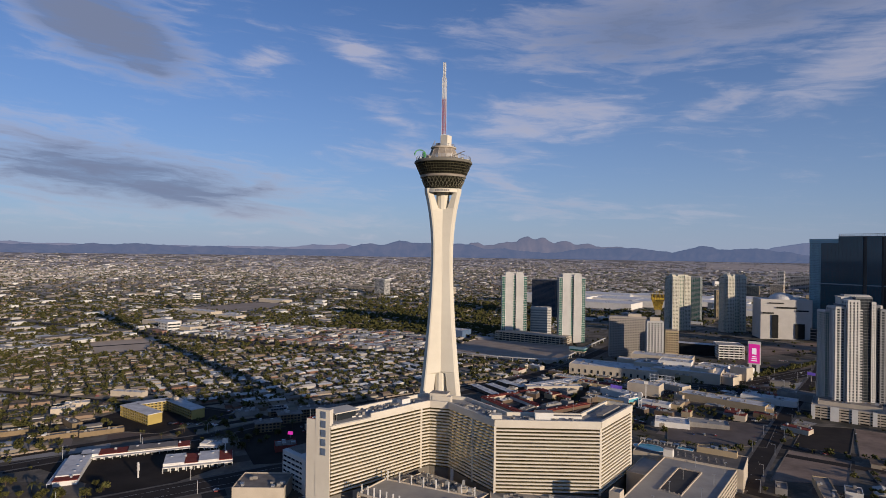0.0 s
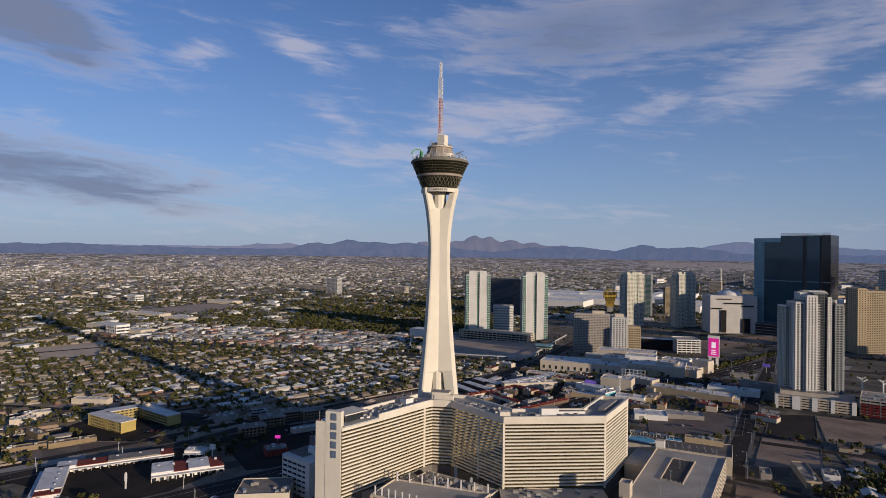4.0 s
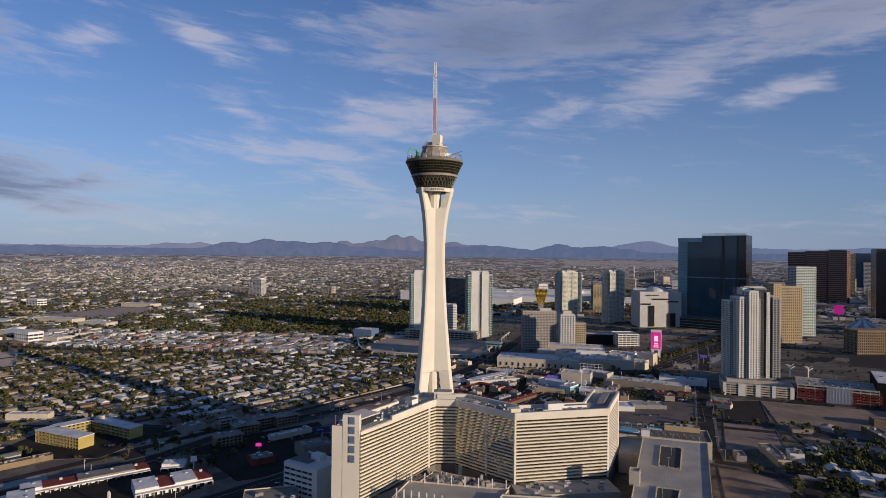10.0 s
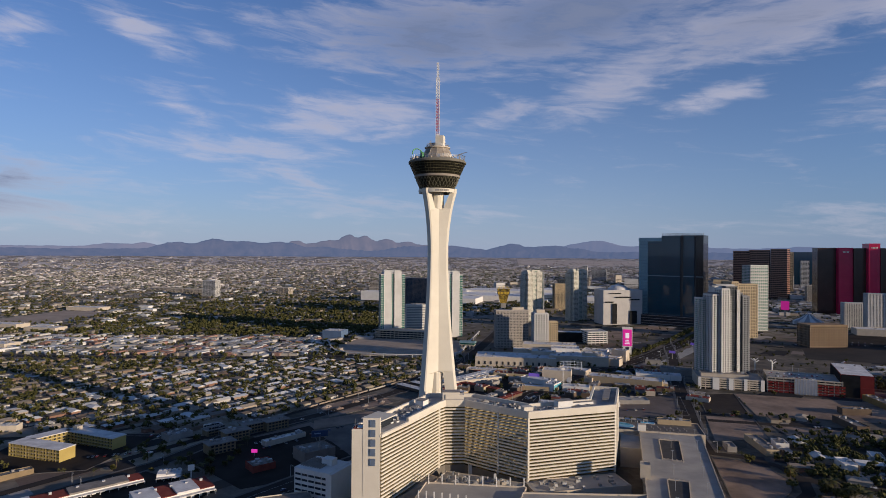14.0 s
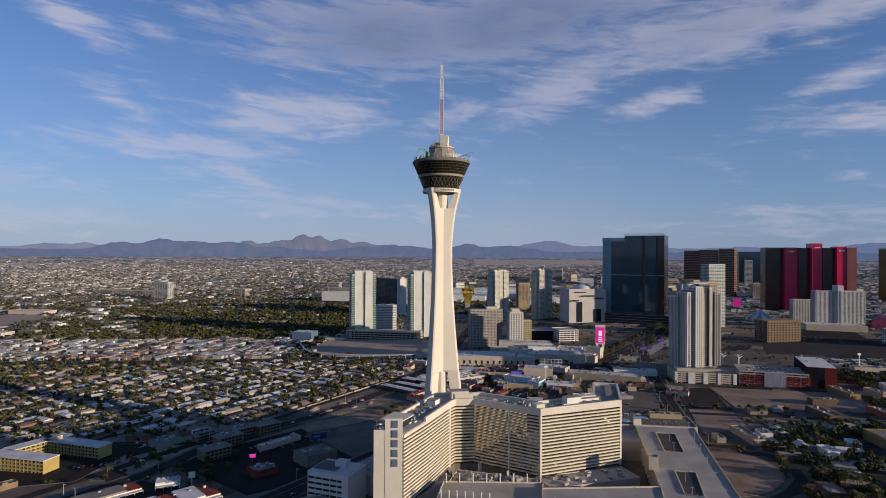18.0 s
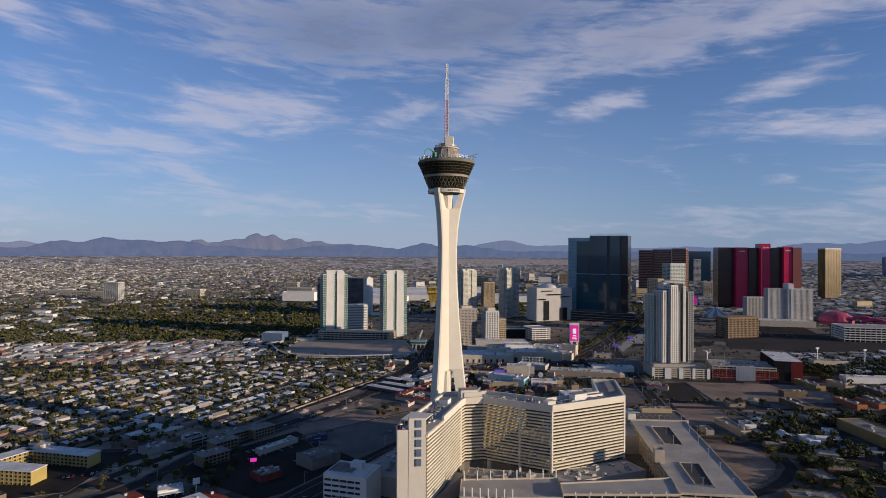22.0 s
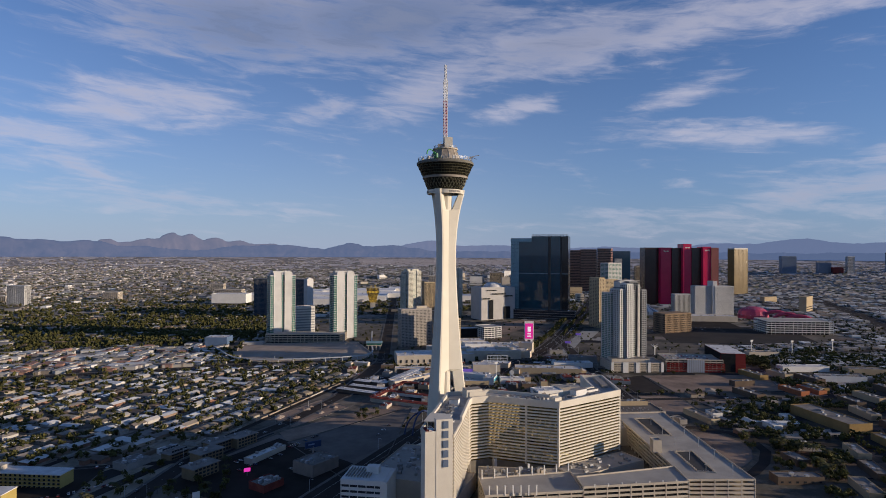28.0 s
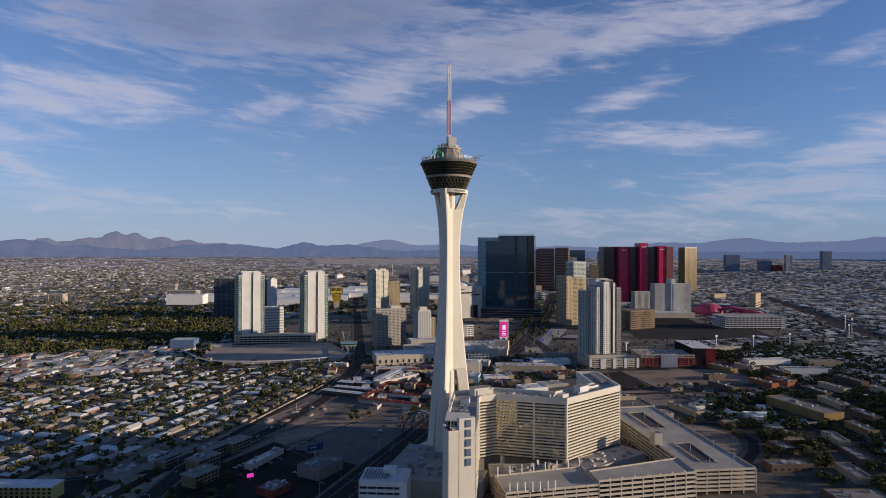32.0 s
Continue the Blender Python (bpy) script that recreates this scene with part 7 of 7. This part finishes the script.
def quick_house(x, y, a, w, d, h, k=1.0):
    g = height(x, y)
    walls.box(x, y, g - 1.5, g + h, w, d, a)
    e = 0.6 * k
    c, s = math.cos(radians(a)), math.sin(radians(a))
    rh = h + rr.uniform(0.3, 1.4) * k
    P = lambda u, v, z: (x + u * c - v * s, y + u * s + v * c, g + z)
    A, B, C, D = P(-w / 2 - e, -d / 2 - e, h), P(w / 2 + e, -d / 2 - e, h), P(w / 2 + e, d / 2 + e, h), P(-w / 2 - e, d / 2 + e, h)
    p, q = P(-w / 2 + 1, 0, rh), P(w / 2 - 1, 0, rh)
    k0 = len(roofs.v)
    roofs.v += [A, B, C, D, p, q]
    roofs.f += [(k0, k0 + 1, k0 + 5, k0 + 4), (k0 + 2, k0 + 3, k0 + 4, k0 + 5), (k0 + 1, k0 + 2, k0 + 5), (k0 + 3, k0, k0 + 4)]
    roofs.m += [0] * 4


for x, y, a in FARH:
    quick_house(x, y, a, rr.uniform(14, 20), rr.uniform(10, 13), rr.uniform(3.2, 4.2))
TREES = []


def zone(x, y):
    """Kind of fabric at a place."""
    if x > 620 and y > 120 - 0.2 * x and (x > 1000 or y < 400):
        return "industry"
    if x < -100 and 790 < y < 1650 and x > -640 - 0.35 * (y - 790):
        return "grove"
    if -1000 < x < -240 and 540 < y < 790:
        return "sheds"
    if x > -60 and y < 1200 and x < 1000:
        return "open"
    return "mixed"


for _ in range(62000):
    R = 1 / rr.uniform(1 / 15000, 1 / 520)
    az = radians(rr.uniform(-64, 64))
    X, Y = R * math.sin(az), CY + R * math.cos(az)
    z = zone(X, Y)
    if X < 620 and X > -930 and Y < 535 and z == "mixed":
        continue
    if R < 2500 and (taken(X, Y, 9) or on_road(X, Y, 9) or bare(X, Y)):
        continue
    x, y, k = drawn_in(X, Y)
    grow = 1 + max(0, R - 2500) / 14000
    a = rr.choice((-14, 76)) + rr.uniform(-3, 3)
    if z == "industry":
        if rr.random() < 0.82:
            w, d, h = (rr.uniform(8, 26), rr.uniform(6, 13), rr.uniform(2.8, 5)) if R < 1700 else (rr.uniform(10, 40), rr.uniform(7, 17), rr.uniform(3.2, 6.5))
            if R < 2400:
                for _k in range(2):
                    TREES.append((x + rr.uniform(-18, 18), y + rr.uniform(-18, 18), rr.uniform(3, 6.5)))
            g = height(x, y)
            inds.box(x, y, g - 1.5, g + h * k, w * k * grow, d * k * grow, a - 10)
        elif rr.random() < 0.25:
            TREES.append((x, y, rr.uniform(3, 6) * k * grow))
    elif z == "grove":
        if rr.random() < 0.2:
            quick_house(x, y, a, rr.uniform(14, 24), rr.uniform(10, 15), rr.uniform(3.5, 6))
        else:
            for _k in range(3):
                TREES.append((x + rr.uniform(-14, 14), y + rr.uniform(-14, 14), rr.uniform(5, 11)))
    elif z == "sheds":
        if rr.random() < 0.42:
            w, d = rr.choice(((rr.uniform(26, 52), rr.uniform(8, 13)), (rr.uniform(10, 22), rr.uniform(8, 12)), (rr.uniform(10, 20), rr.uniform(7, 11))))
            g = height(x, y)
            sheds.box(x, y, g - 1.5, g + rr.uniform(3.4, 6.2), w, d, a + rr.choice((0, 0, 12, -20)))
        elif rr.random() < 0.6:
            TREES.append((x, y, rr.uniform(4, 8)))
    elif z == "open":
        if rr.random() < 0.12:
            TREES.append((x, y, rr.uniform(3, 6)))
    else:
        if rr.random() < 0.62:
            big = rr.random() < 0.16
            w, d = (rr.uniform(20, 50), rr.uniform(10, 24)) if big else (rr.uniform(11, 18), rr.uniform(8, 12))
            if big:
                g = height(x, y)
                inds.box(x, y, g - 1.5, g + rr.uniform(4, 9) * k, w * k * grow, d * k * grow, a)
            else:
                quick_house(x, y, a, w * k * grow, d * k * grow, rr.uniform(2.7, 4.2) * k * math.sqrt(grow), k)
                for _k in range(4 if R < 2600 else 3 if R < 5000 else 1):
                    TREES.append((x + rr.uniform(-16, 16) * k, y + rr.uniform(-16, 16) * k, rr.uniform(4.5, 9) * k * grow))
        else:
            TREES.append((x, y, rr.uniform(4.5, 9) * k * grow))
haze = Soup()
rf = random.Random(90)
for _ in range(26000):
    R = 1 / rf.uniform(1 / 24000, 1 / 3000)
    az = radians(rf.uniform(-62, 62))
    # tracts of houses follow the street grid in long rows
    X, Y = R * math.sin(az), CY + R * math.cos(az)
    if 0.105 * Y < X < 0.39 * Y and 8000 < Y < 14500 and rf.random() < 0.93:
        continue
    dense = noise.noise(Vector((X * 0.0009, Y * 0.0005, 3.3))) + 0.35 * noise.noise(Vector((X * 0.004, Y * 0.0022, 8.1)))
    if dense < rf.uniform(-0.5, 0.25):
        continue
    x, y, k = drawn_in(X, Y)
    g = height(x, y)
    w = rf.choice((14, 18, 24, 40, 70)) * rf.uniform(0.8, 1.3)
    haze.box(x, y, g - 1.0, g + rf.uniform(3.5, 6.5) * k, w * k, rf.uniform(10, 18) * k, rf.choice((-14, 76)))
# the haze over the distance is mixed into these muted roof tones
tagged(part("far_valley_blocks", haze, palette("far_roof_tones", [(0.32, 0.29, 0.27), (0.24, 0.215, 0.195), (0.42, 0.39, 0.38), (0.28, 0.25, 0.225), (0.17, 0.17, 0.135), (0.5, 0.47, 0.46), (0.12, 0.125, 0.09)])), "pale low roofs across the far valley", "roofs", kind="stuff")
tagged(part("far_house_walls", walls, CITYWALL), "endless low stucco houses across the valley", "houses", kind="stuff")
tagged(part("far_house_roofs", roofs, CITYWALL), "pale and brown roofs of the far suburbs", "roofs", kind="stuff")
tagged(part("shed_blocks", sheds, SHEDROOF), "bright flat-roofed commercial sheds in rows", "sheds", kind="stuff")
tagged(part("far_commercial_blocks", inds, INDROOF), "flat grey and white commercial sheds across the valley", "sheds", kind="stuff")

# ---- trees ----
for x, y, a in NEARH + FARH:
    for _ in range(rr.choice((3, 4, 5, 6, 7))):
        TREES.append((x + rr.uniform(-15, 15), y + rr.uniform(-15, 15), rr.uniform(3.5, 9.5)))
for _ in range(6800):
    x, y = rr.uniform(250, 800), rr.uniform(-280, 340)
    if x < 480 and y > 50 and rr.random() < 0.9 or x < 340 and y > -20 and rr.random() < 0.6:
        continue
    if not (taken(x, y, 2) or on_road(x, y, 3) or bare(x, y)):
        TREES.append((x, y, rr.uniform(3.5, 9.5)))
for _ in range(700):
    x, y = rr.uniform(-560, -180), rr.uniform(-220, 80)
    if not (inside(x, y, [(-410, -40), (-300, -20), (-285, 75), (-420, 80)]) or inside(x, y, [(-330, -130), (-190, -150), (-170, -60), (-250, -20)]) or taken(x, y, 2) or on_road(x, y, 3)):
        TREES.append((x, y, rr.uniform(3.5, 8)))


for nm, a0, a1, step, off in (("boulevard", 430, 1150, 9, -23), ("boulevard", 440, 1150, 11, -31), ("boulevard", 620, 1150, 16, 0), ("boulevard", 600, 1150, 20, 21), ("boulevard", 180, 430, 22, 19), ("sahara_avenue", -1200, 420, 24, 15), ("sahara_avenue", -1200, 420, 24, -15)):
    for x, y in along(ROADS[nm][0], step):
        if a0 < (y if nm == "boulevard" else x) < a1:
            TREES.append((x + off * 0.82 + rr.uniform(-2, 2), y - off * 0.56 * (1 if nm == "boulevard" else -1.6) + rr.uniform(-2, 2), rr.uniform(5, 9)))
for _ in range(1300):
    x, y = rr.uniform(-60, 330), rr.uniform(150, 520)
    if not (taken(x, y, 1) or on_road(x, y, 2) or bare(x, y)):
        TREES.append((x, y, rr.uniform(3, 7)))


def crown_mesh(seed, palm=False):
    rng = random.Random(seed)
    s = Soup()
    if palm:
        for i in range(22):
            a, up = rng.uniform(0, 6.28), rng.uniform(-0.5, 0.9)
            last = Vector((0, 0, 1.0))
            for k in range(1, 4):
                r = 0.17 * k
                p = Vector((r * math.cos(a), r * math.sin(a), 1.0 + 0.11 * k * up - 0.022 * k * k))
                w = Vector((-math.sin(a), math.cos(a), 0)) * 0.035 * (4 - k)
                s.poly((last - w, last + w, p + w * 0.7, p - w * 0.7))
                last = p
        return s
    cl = [(rng.uniform(-0.3, 0.3), rng.uniform(-0.3, 0.3), rng.uniform(0.4, 0.82), rng.uniform(0.17, 0.3)) for _ in range(8)]
    for cx, cy, cz, r in cl:
        for _ in range(34):
            v = Vector((rng.gauss(0, 1), rng.gauss(0, 1), rng.gauss(0, 1))).normalized() * r * rng.uniform(0.65, 1.1)
            p = Vector((cx, cy, cz)) + v
            t = v.orthogonal().normalized()
            t.rotate(Matrix.Rotation(rng.uniform(0, 6.28), 3, v.normalized()))
            b = v.normalized().cross(t)
            n2 = rng.uniform(0.06, 0.11)
            s.poly((p - t * n2, p + b * n2 * 0.7 + v * 0.15, p + t * n2, p - b * n2 * 0.7 - v * 0.15))
    return s


def trunk_mesh(h, r, limbs):
    s = Soup()
    s.bar((0, 0, -0.1), (0, 0, h), r, 0, 5)
    for i in range(limbs):
        a = 6.28 * i / limbs
        s.bar((0, 0, h * 0.8), (0.22 * math.cos(a), 0.22 * math.sin(a), h + 0.22), r * 0.55, 0, 4)
    return s


CROWNS = [(crown_mesh(k).mesh("crown", LEAF), trunk_mesh(0.38, 0.035, 4).mesh("trunk", BARK)) for k in range(6)]
PALMS = [(crown_mesh(50 + k, True).mesh("crown", PALMLEAF), trunk_mesh(1.0, 0.018, 0).mesh("trunk", BARK)) for k in range(3)]
near = sorted(((math.hypot(x - 0, y + 120), x, y, h) for x, y, h in TREES if math.hypot(x, y + 120) < 700 and math.hypot(x, y) > 130 and not (taken(x, y, 0.5) or on_road(x, y, 0) or bare(x, y))))[:330]
used = set((x, y) for _, x, y, h in near)
for i, (_, x, y, h) in enumerate(near):
    palm = i % 4 == 0
    me = rr.choice(PALMS if palm else CROWNS)
    t = thing("palm_tree" if palm else "tree", "tall fan palm with a thin trunk" if palm else "dusty green street tree with an uneven crown", "palm" if palm else "tree", x, y, height(x, y), rr.uniform(0, 360), "palms" if palm else "trees")
    k = h * (1.25 if palm else 1.0)
    t.scale = (k * 1.1, k * 1.1, k)
    part("crown", me[0], None, t)
    part("trunk", me[1], None, t)
s = Soup()
for x, y, h in TREES:
    if (x, y) in used:
        continue
    g = height(x, y)
    r = math.hypot(x, y - CY)
    off = abs(((x + 280) * V45[0] + (y - 110) * V45[1] - SHIFT + STREET / 2) % STREET - STREET / 2)
    if -930 < x < lim(y) and y < 508 and off < 6.5 and rr.random() < 0.85:
        continue
    if r < 1150 and (bare(x, y) or on_road(x, y, 0.5)):
        continue
    nb = 12 if r < 1050 else 7 if r < 1500 else 4 if r < 2600 else 2
    for _ in range(nb):
        q = h * (rr.uniform(0.12, 0.24) if nb > 7 else rr.uniform(0.2, 0.34) * (1 if nb > 4 else 1.3))
        cx, cy, cz = x + rr.uniform(-0.34, 0.34) * h, y + rr.uniform(-0.34, 0.34) * h, g + h * rr.uniform(0.3, 0.82)
        k0 = len(s.v)
        s.v += [(cx + q * dx * rr.uniform(0.7, 1.3), cy + q * dy * rr.uniform(0.7, 1.3), cz + q * dz * rr.uniform(0.6, 1.1)) for dx, dy, dz in ((1, 0, 0.1), (-1, 0, -0.1), (0, 1, 0), (0, -1, 0), (0, 0, 1), (0, 0, -1))]
        s.f += [(k0 + a, k0 + b, k0 + c) for a, b, c in ((0, 2, 4), (2, 1, 4), (1, 3, 4), (3, 0, 4), (2, 0, 5), (1, 2, 5), (3, 1, 5), (0, 3, 5))]
        s.m += [0] * 8
tagged(part("far_trees", s, LEAF), "dusty dark green trees scattered through the valley", "trees", kind="stuff")


# ---- cars ----
def car_mesh():
    body, glass, tyre = Soup(), Soup(), Soup()
    pr = [(-2.25, 0.35), (2.25, 0.35), (2.3, 0.75), (2.1, 0.9), (1.0, 0.98), (-1.9, 1.0), (-2.25, 0.85)]
    top = [(0.95, 0.98), (0.35, 1.45), (-1.25, 1.47), (-1.85, 1.0)]
    for soup, prof, w in ((body, pr, 0.9), (glass, top, 0.78)):
        k = len(soup.v)
        n = len(prof)
        soup.v += [(x, -w, z) for x, z in prof] + [(x, w, z) for x, z in prof]
        soup.f += [(k + i, k + n + i, k + n + (i + 1) % n, k + (i + 1) % n) for i in range(n)] + [tuple(range(k, k + n)), tuple(range(k + 2 * n - 1, k + n - 1, -1))]
        soup.m += [0] * (n + 2)
    for v in (-0.85, 0.85):
        tyre.bar((0, v - 0.12, 0), (0, v + 0.12, 0), 0.34, 0, 10)
    tyre.bar((0, -0.85, 0), (0, 0.85, 0), 0.06)
    return body.mesh("body", CARPAINT), glass.mesh("cabin", GLASS), tyre.mesh("axle", RUBBER), cbox(1.3, 1.3, 1.46, 1.5, -0.45).mesh("car_roof", CARPAINT)


CAR = car_mesh()


def car(x, y, z, a):
    t = thing("car", "parked car with a glossy painted body", "car", x, y, z, a, "parked cars")
    part("body", CAR[0], None, t)
    part("cabin", CAR[1], None, t)
    part("car_roof", CAR[3], None, t)
    for u in (-1.4, 1.4):
        part("axle", CAR[2], None, t, at=Matrix.Translation((u, 0, 0.34)))


rr = random.Random(4)
ROWS = [((-200, 30), (-150, 75), 14), ((-190, 15), (-135, 62), 14), ((-130, 78), (-100, 108), 9), ((-318, 12), (-285, 22), 11), ((-150, 0), (-118, 30), 9), ((-300, -80), (-262, -45), 10), ((300, 30), (318, 46), 4), ((40, 250), (110, 225), 12), ((70, 270), (130, 250), 9), ((120, 190), (140, 240), 8),
        ((30, 330), (80, 360), 9), ((150, 360), (190, 350), 6), ((60, 400), (130, 385), 10), ((200, 320), (240, 330), 6), ((720, 660), (820, 610), 12), ((740, 690), (840, 640), 12), ((200, 160), (250, 168), 6), ((-60, 60), (-20, 130), 6)]
for a, b, c in ROWS:
    for i in range(c):
        if rr.random() < 0.6:
            u = i / max(1, c - 1)
            x, y = a[0] + (b[0] - a[0]) * u, a[1] + (b[1] - a[1]) * u
            car(x, y, height(x, y) + 0.25, math.degrees(math.atan2(b[1] - a[1], b[0] - a[0])) + 90 + rr.uniform(-4, 4))
for nm, c in (("boulevard", 26), ("paradise_road", 6), ("sahara_avenue", 12), ("avenue", 6), ("west_street", 5), ("highway", 6)):
    pts = along(ROADS[nm][0], 10)
    for _ in range(c):
        i = rr.randrange(len(pts) - 1)
        (x, y), (x1, y1) = pts[i], pts[i + 1]
        if math.hypot(x, y) > 1300:
            continue
        a = math.atan2(y1 - y, x1 - x)
        o = rr.choice((-1, 1)) * rr.choice((3, 6))
        car(x - math.sin(a) * o, y + math.cos(a) * o, height(x, y) + 0.35, math.degrees(a) + (0 if o < 0 else 180))

# small parked cars farther off, too small to pick apart
cars = Soup()
rq = random.Random(12)
for _ in range(95):
    x, y = rq.choice(((rq.uniform(-40, 330), rq.uniform(170, 520)), (rq.uniform(300, 640), rq.uniform(-230, 230)), (rq.uniform(600, 1100), rq.uniform(250, 800)), (rq.uniform(-420, -60), rq.uniform(-140, 130)), (rq.uniform(100, 700), rq.uniform(600, 1500))))
    a = rq.choice((-14, 76, 48, -34))
    ca, sa = math.cos(radians(a)), math.sin(radians(a))
    for i in range(rq.randint(4, 13)):
        u = i * 3.1
        cx, cy = x + u * ca, y + u * sa
        if rq.random() < 0.25 or taken(cx, cy, 3) or bare(cx, cy):
            continue
        g = height(cx, cy) + 0.2
        cars.box(cx, cy, g + 0.3, g + 1.0, 1.8, 4.5, a)
        cars.box(cx, cy, g + 1.0, g + 1.5, 1.6, 2.3, a)
for x, y, a in NEARH[:240] + FARH:
    if math.hypot(x, y - CY) > 1000:
        continue
    c, q = math.cos(radians(a)), math.sin(radians(a))
    for u in (rq.uniform(-8, -2), rq.uniform(2, 8)):
        if rq.random() < 0.55:
            v = rq.choice((-8.8, -9.4, -11))
            cx, cy = x + u * c - v * q, y + u * q + v * c
            g = height(cx, cy) + 0.25
            cars.box(cx, cy, g + 0.3, g + 1.0, 1.8, 4.5, a + rq.choice((0, 90)))
            cars.box(cx, cy, g + 1.0, g + 1.5, 1.6, 2.3, a)
for k in range(46):
    u, v = (k % 23) / 23 * 66 + 5 + rq.uniform(-0.4, 0.4), 10 + 20 * (k // 23)
    if rq.random() < 0.25:
        continue
    cx, cy = 412 + u * 0.934 + v * 0.358, 251 - u * 0.356 + v * 0.934
    cars.box(cx, cy, 27.02, 27.9, 1.8, 4.5, -21)
    cars.box(cx, cy, 27.9, 28.5, 1.6, 2.3, -21)
tagged(part("far_parked_cars", cars, palette("far_car_paint", [(0.6, 0.6, 0.6), (0.05, 0.05, 0.05), (0.35, 0.35, 0.36), (0.7, 0.7, 0.68), (0.25, 0.04, 0.04), (0.12, 0.13, 0.16)], 0.35, spec=0.5)), "rows of small parked cars in far lots", "cars", kind="stuff")

# ---- street lamps ----
LAMP = (cbox(0.3, 0.3, 0, 10).mesh("post", STEEL), cbox(3.2, 0.2, 9.8, 10.0, 1.5).mesh("arm", STEEL), cbox(0.9, 0.4, 9.65, 9.85, 3.0).mesh("lamp_head", WHITE))
for nm, step in (("boulevard", 75), ("avenue", 75), ("west_street", 70), ("sahara_avenue", 120)):
    w = ROADS[nm][1]
    pts = along(ROADS[nm][0], step)
    for (x, y), (x1, y1) in zip(pts, pts[1:]):
        if math.hypot(x, y) > 900:
            continue
        a = math.atan2(y1 - y, x1 - x)
        for o in (-1, 1):
            lx, ly = x - math.sin(a) * o * (w / 2 + 1.5), y + math.cos(a) * o * (w / 2 + 1.5)
            t = thing("street_lamp", "grey steel street lamp with a short arm", "street lamp", lx, ly, height(lx, ly) + 0.3, math.degrees(a) - 90 * o, "street lamps")
            for me in LAMP:
                part(me.name.split(".")[0], me, None, t)
for x, y, h in ((160, 292, 24), (640, 330, 26), (700, 305, 26), (770, 290, 28), (1060, 380, 34), (1110, 430, 34), (980, 330, 30)):
    t = thing("light_mast", "tall pale light mast", "mast", x, y, height(x, y), 0, "light masts")
    part("post", cbox(1.0, 1.0, 0, h), WHITE, t)
    part("head", cbox(5, 1.2, h - 3, h), WHITE, t)
for x, y in ((405, 352), (424, 340)):
    t = thing("palm_sculpture", "white angular metal palm sculpture", "sculpture", x + 60, y + 40, height(x, y), 0, "palm sculptures")
    part("stem", cbox(1.4, 1.4, 0, 16), WHITE, t)
    for k in range(5):
        s = Soup()
        a = 1.256 * k
        s.bar((0, 0, 12 + k), (6 * math.cos(a), 6 * math.sin(a), 16 + k), 0.6)
        part("blade", s, WHITE, t)
print("objects", len(scene.objects))
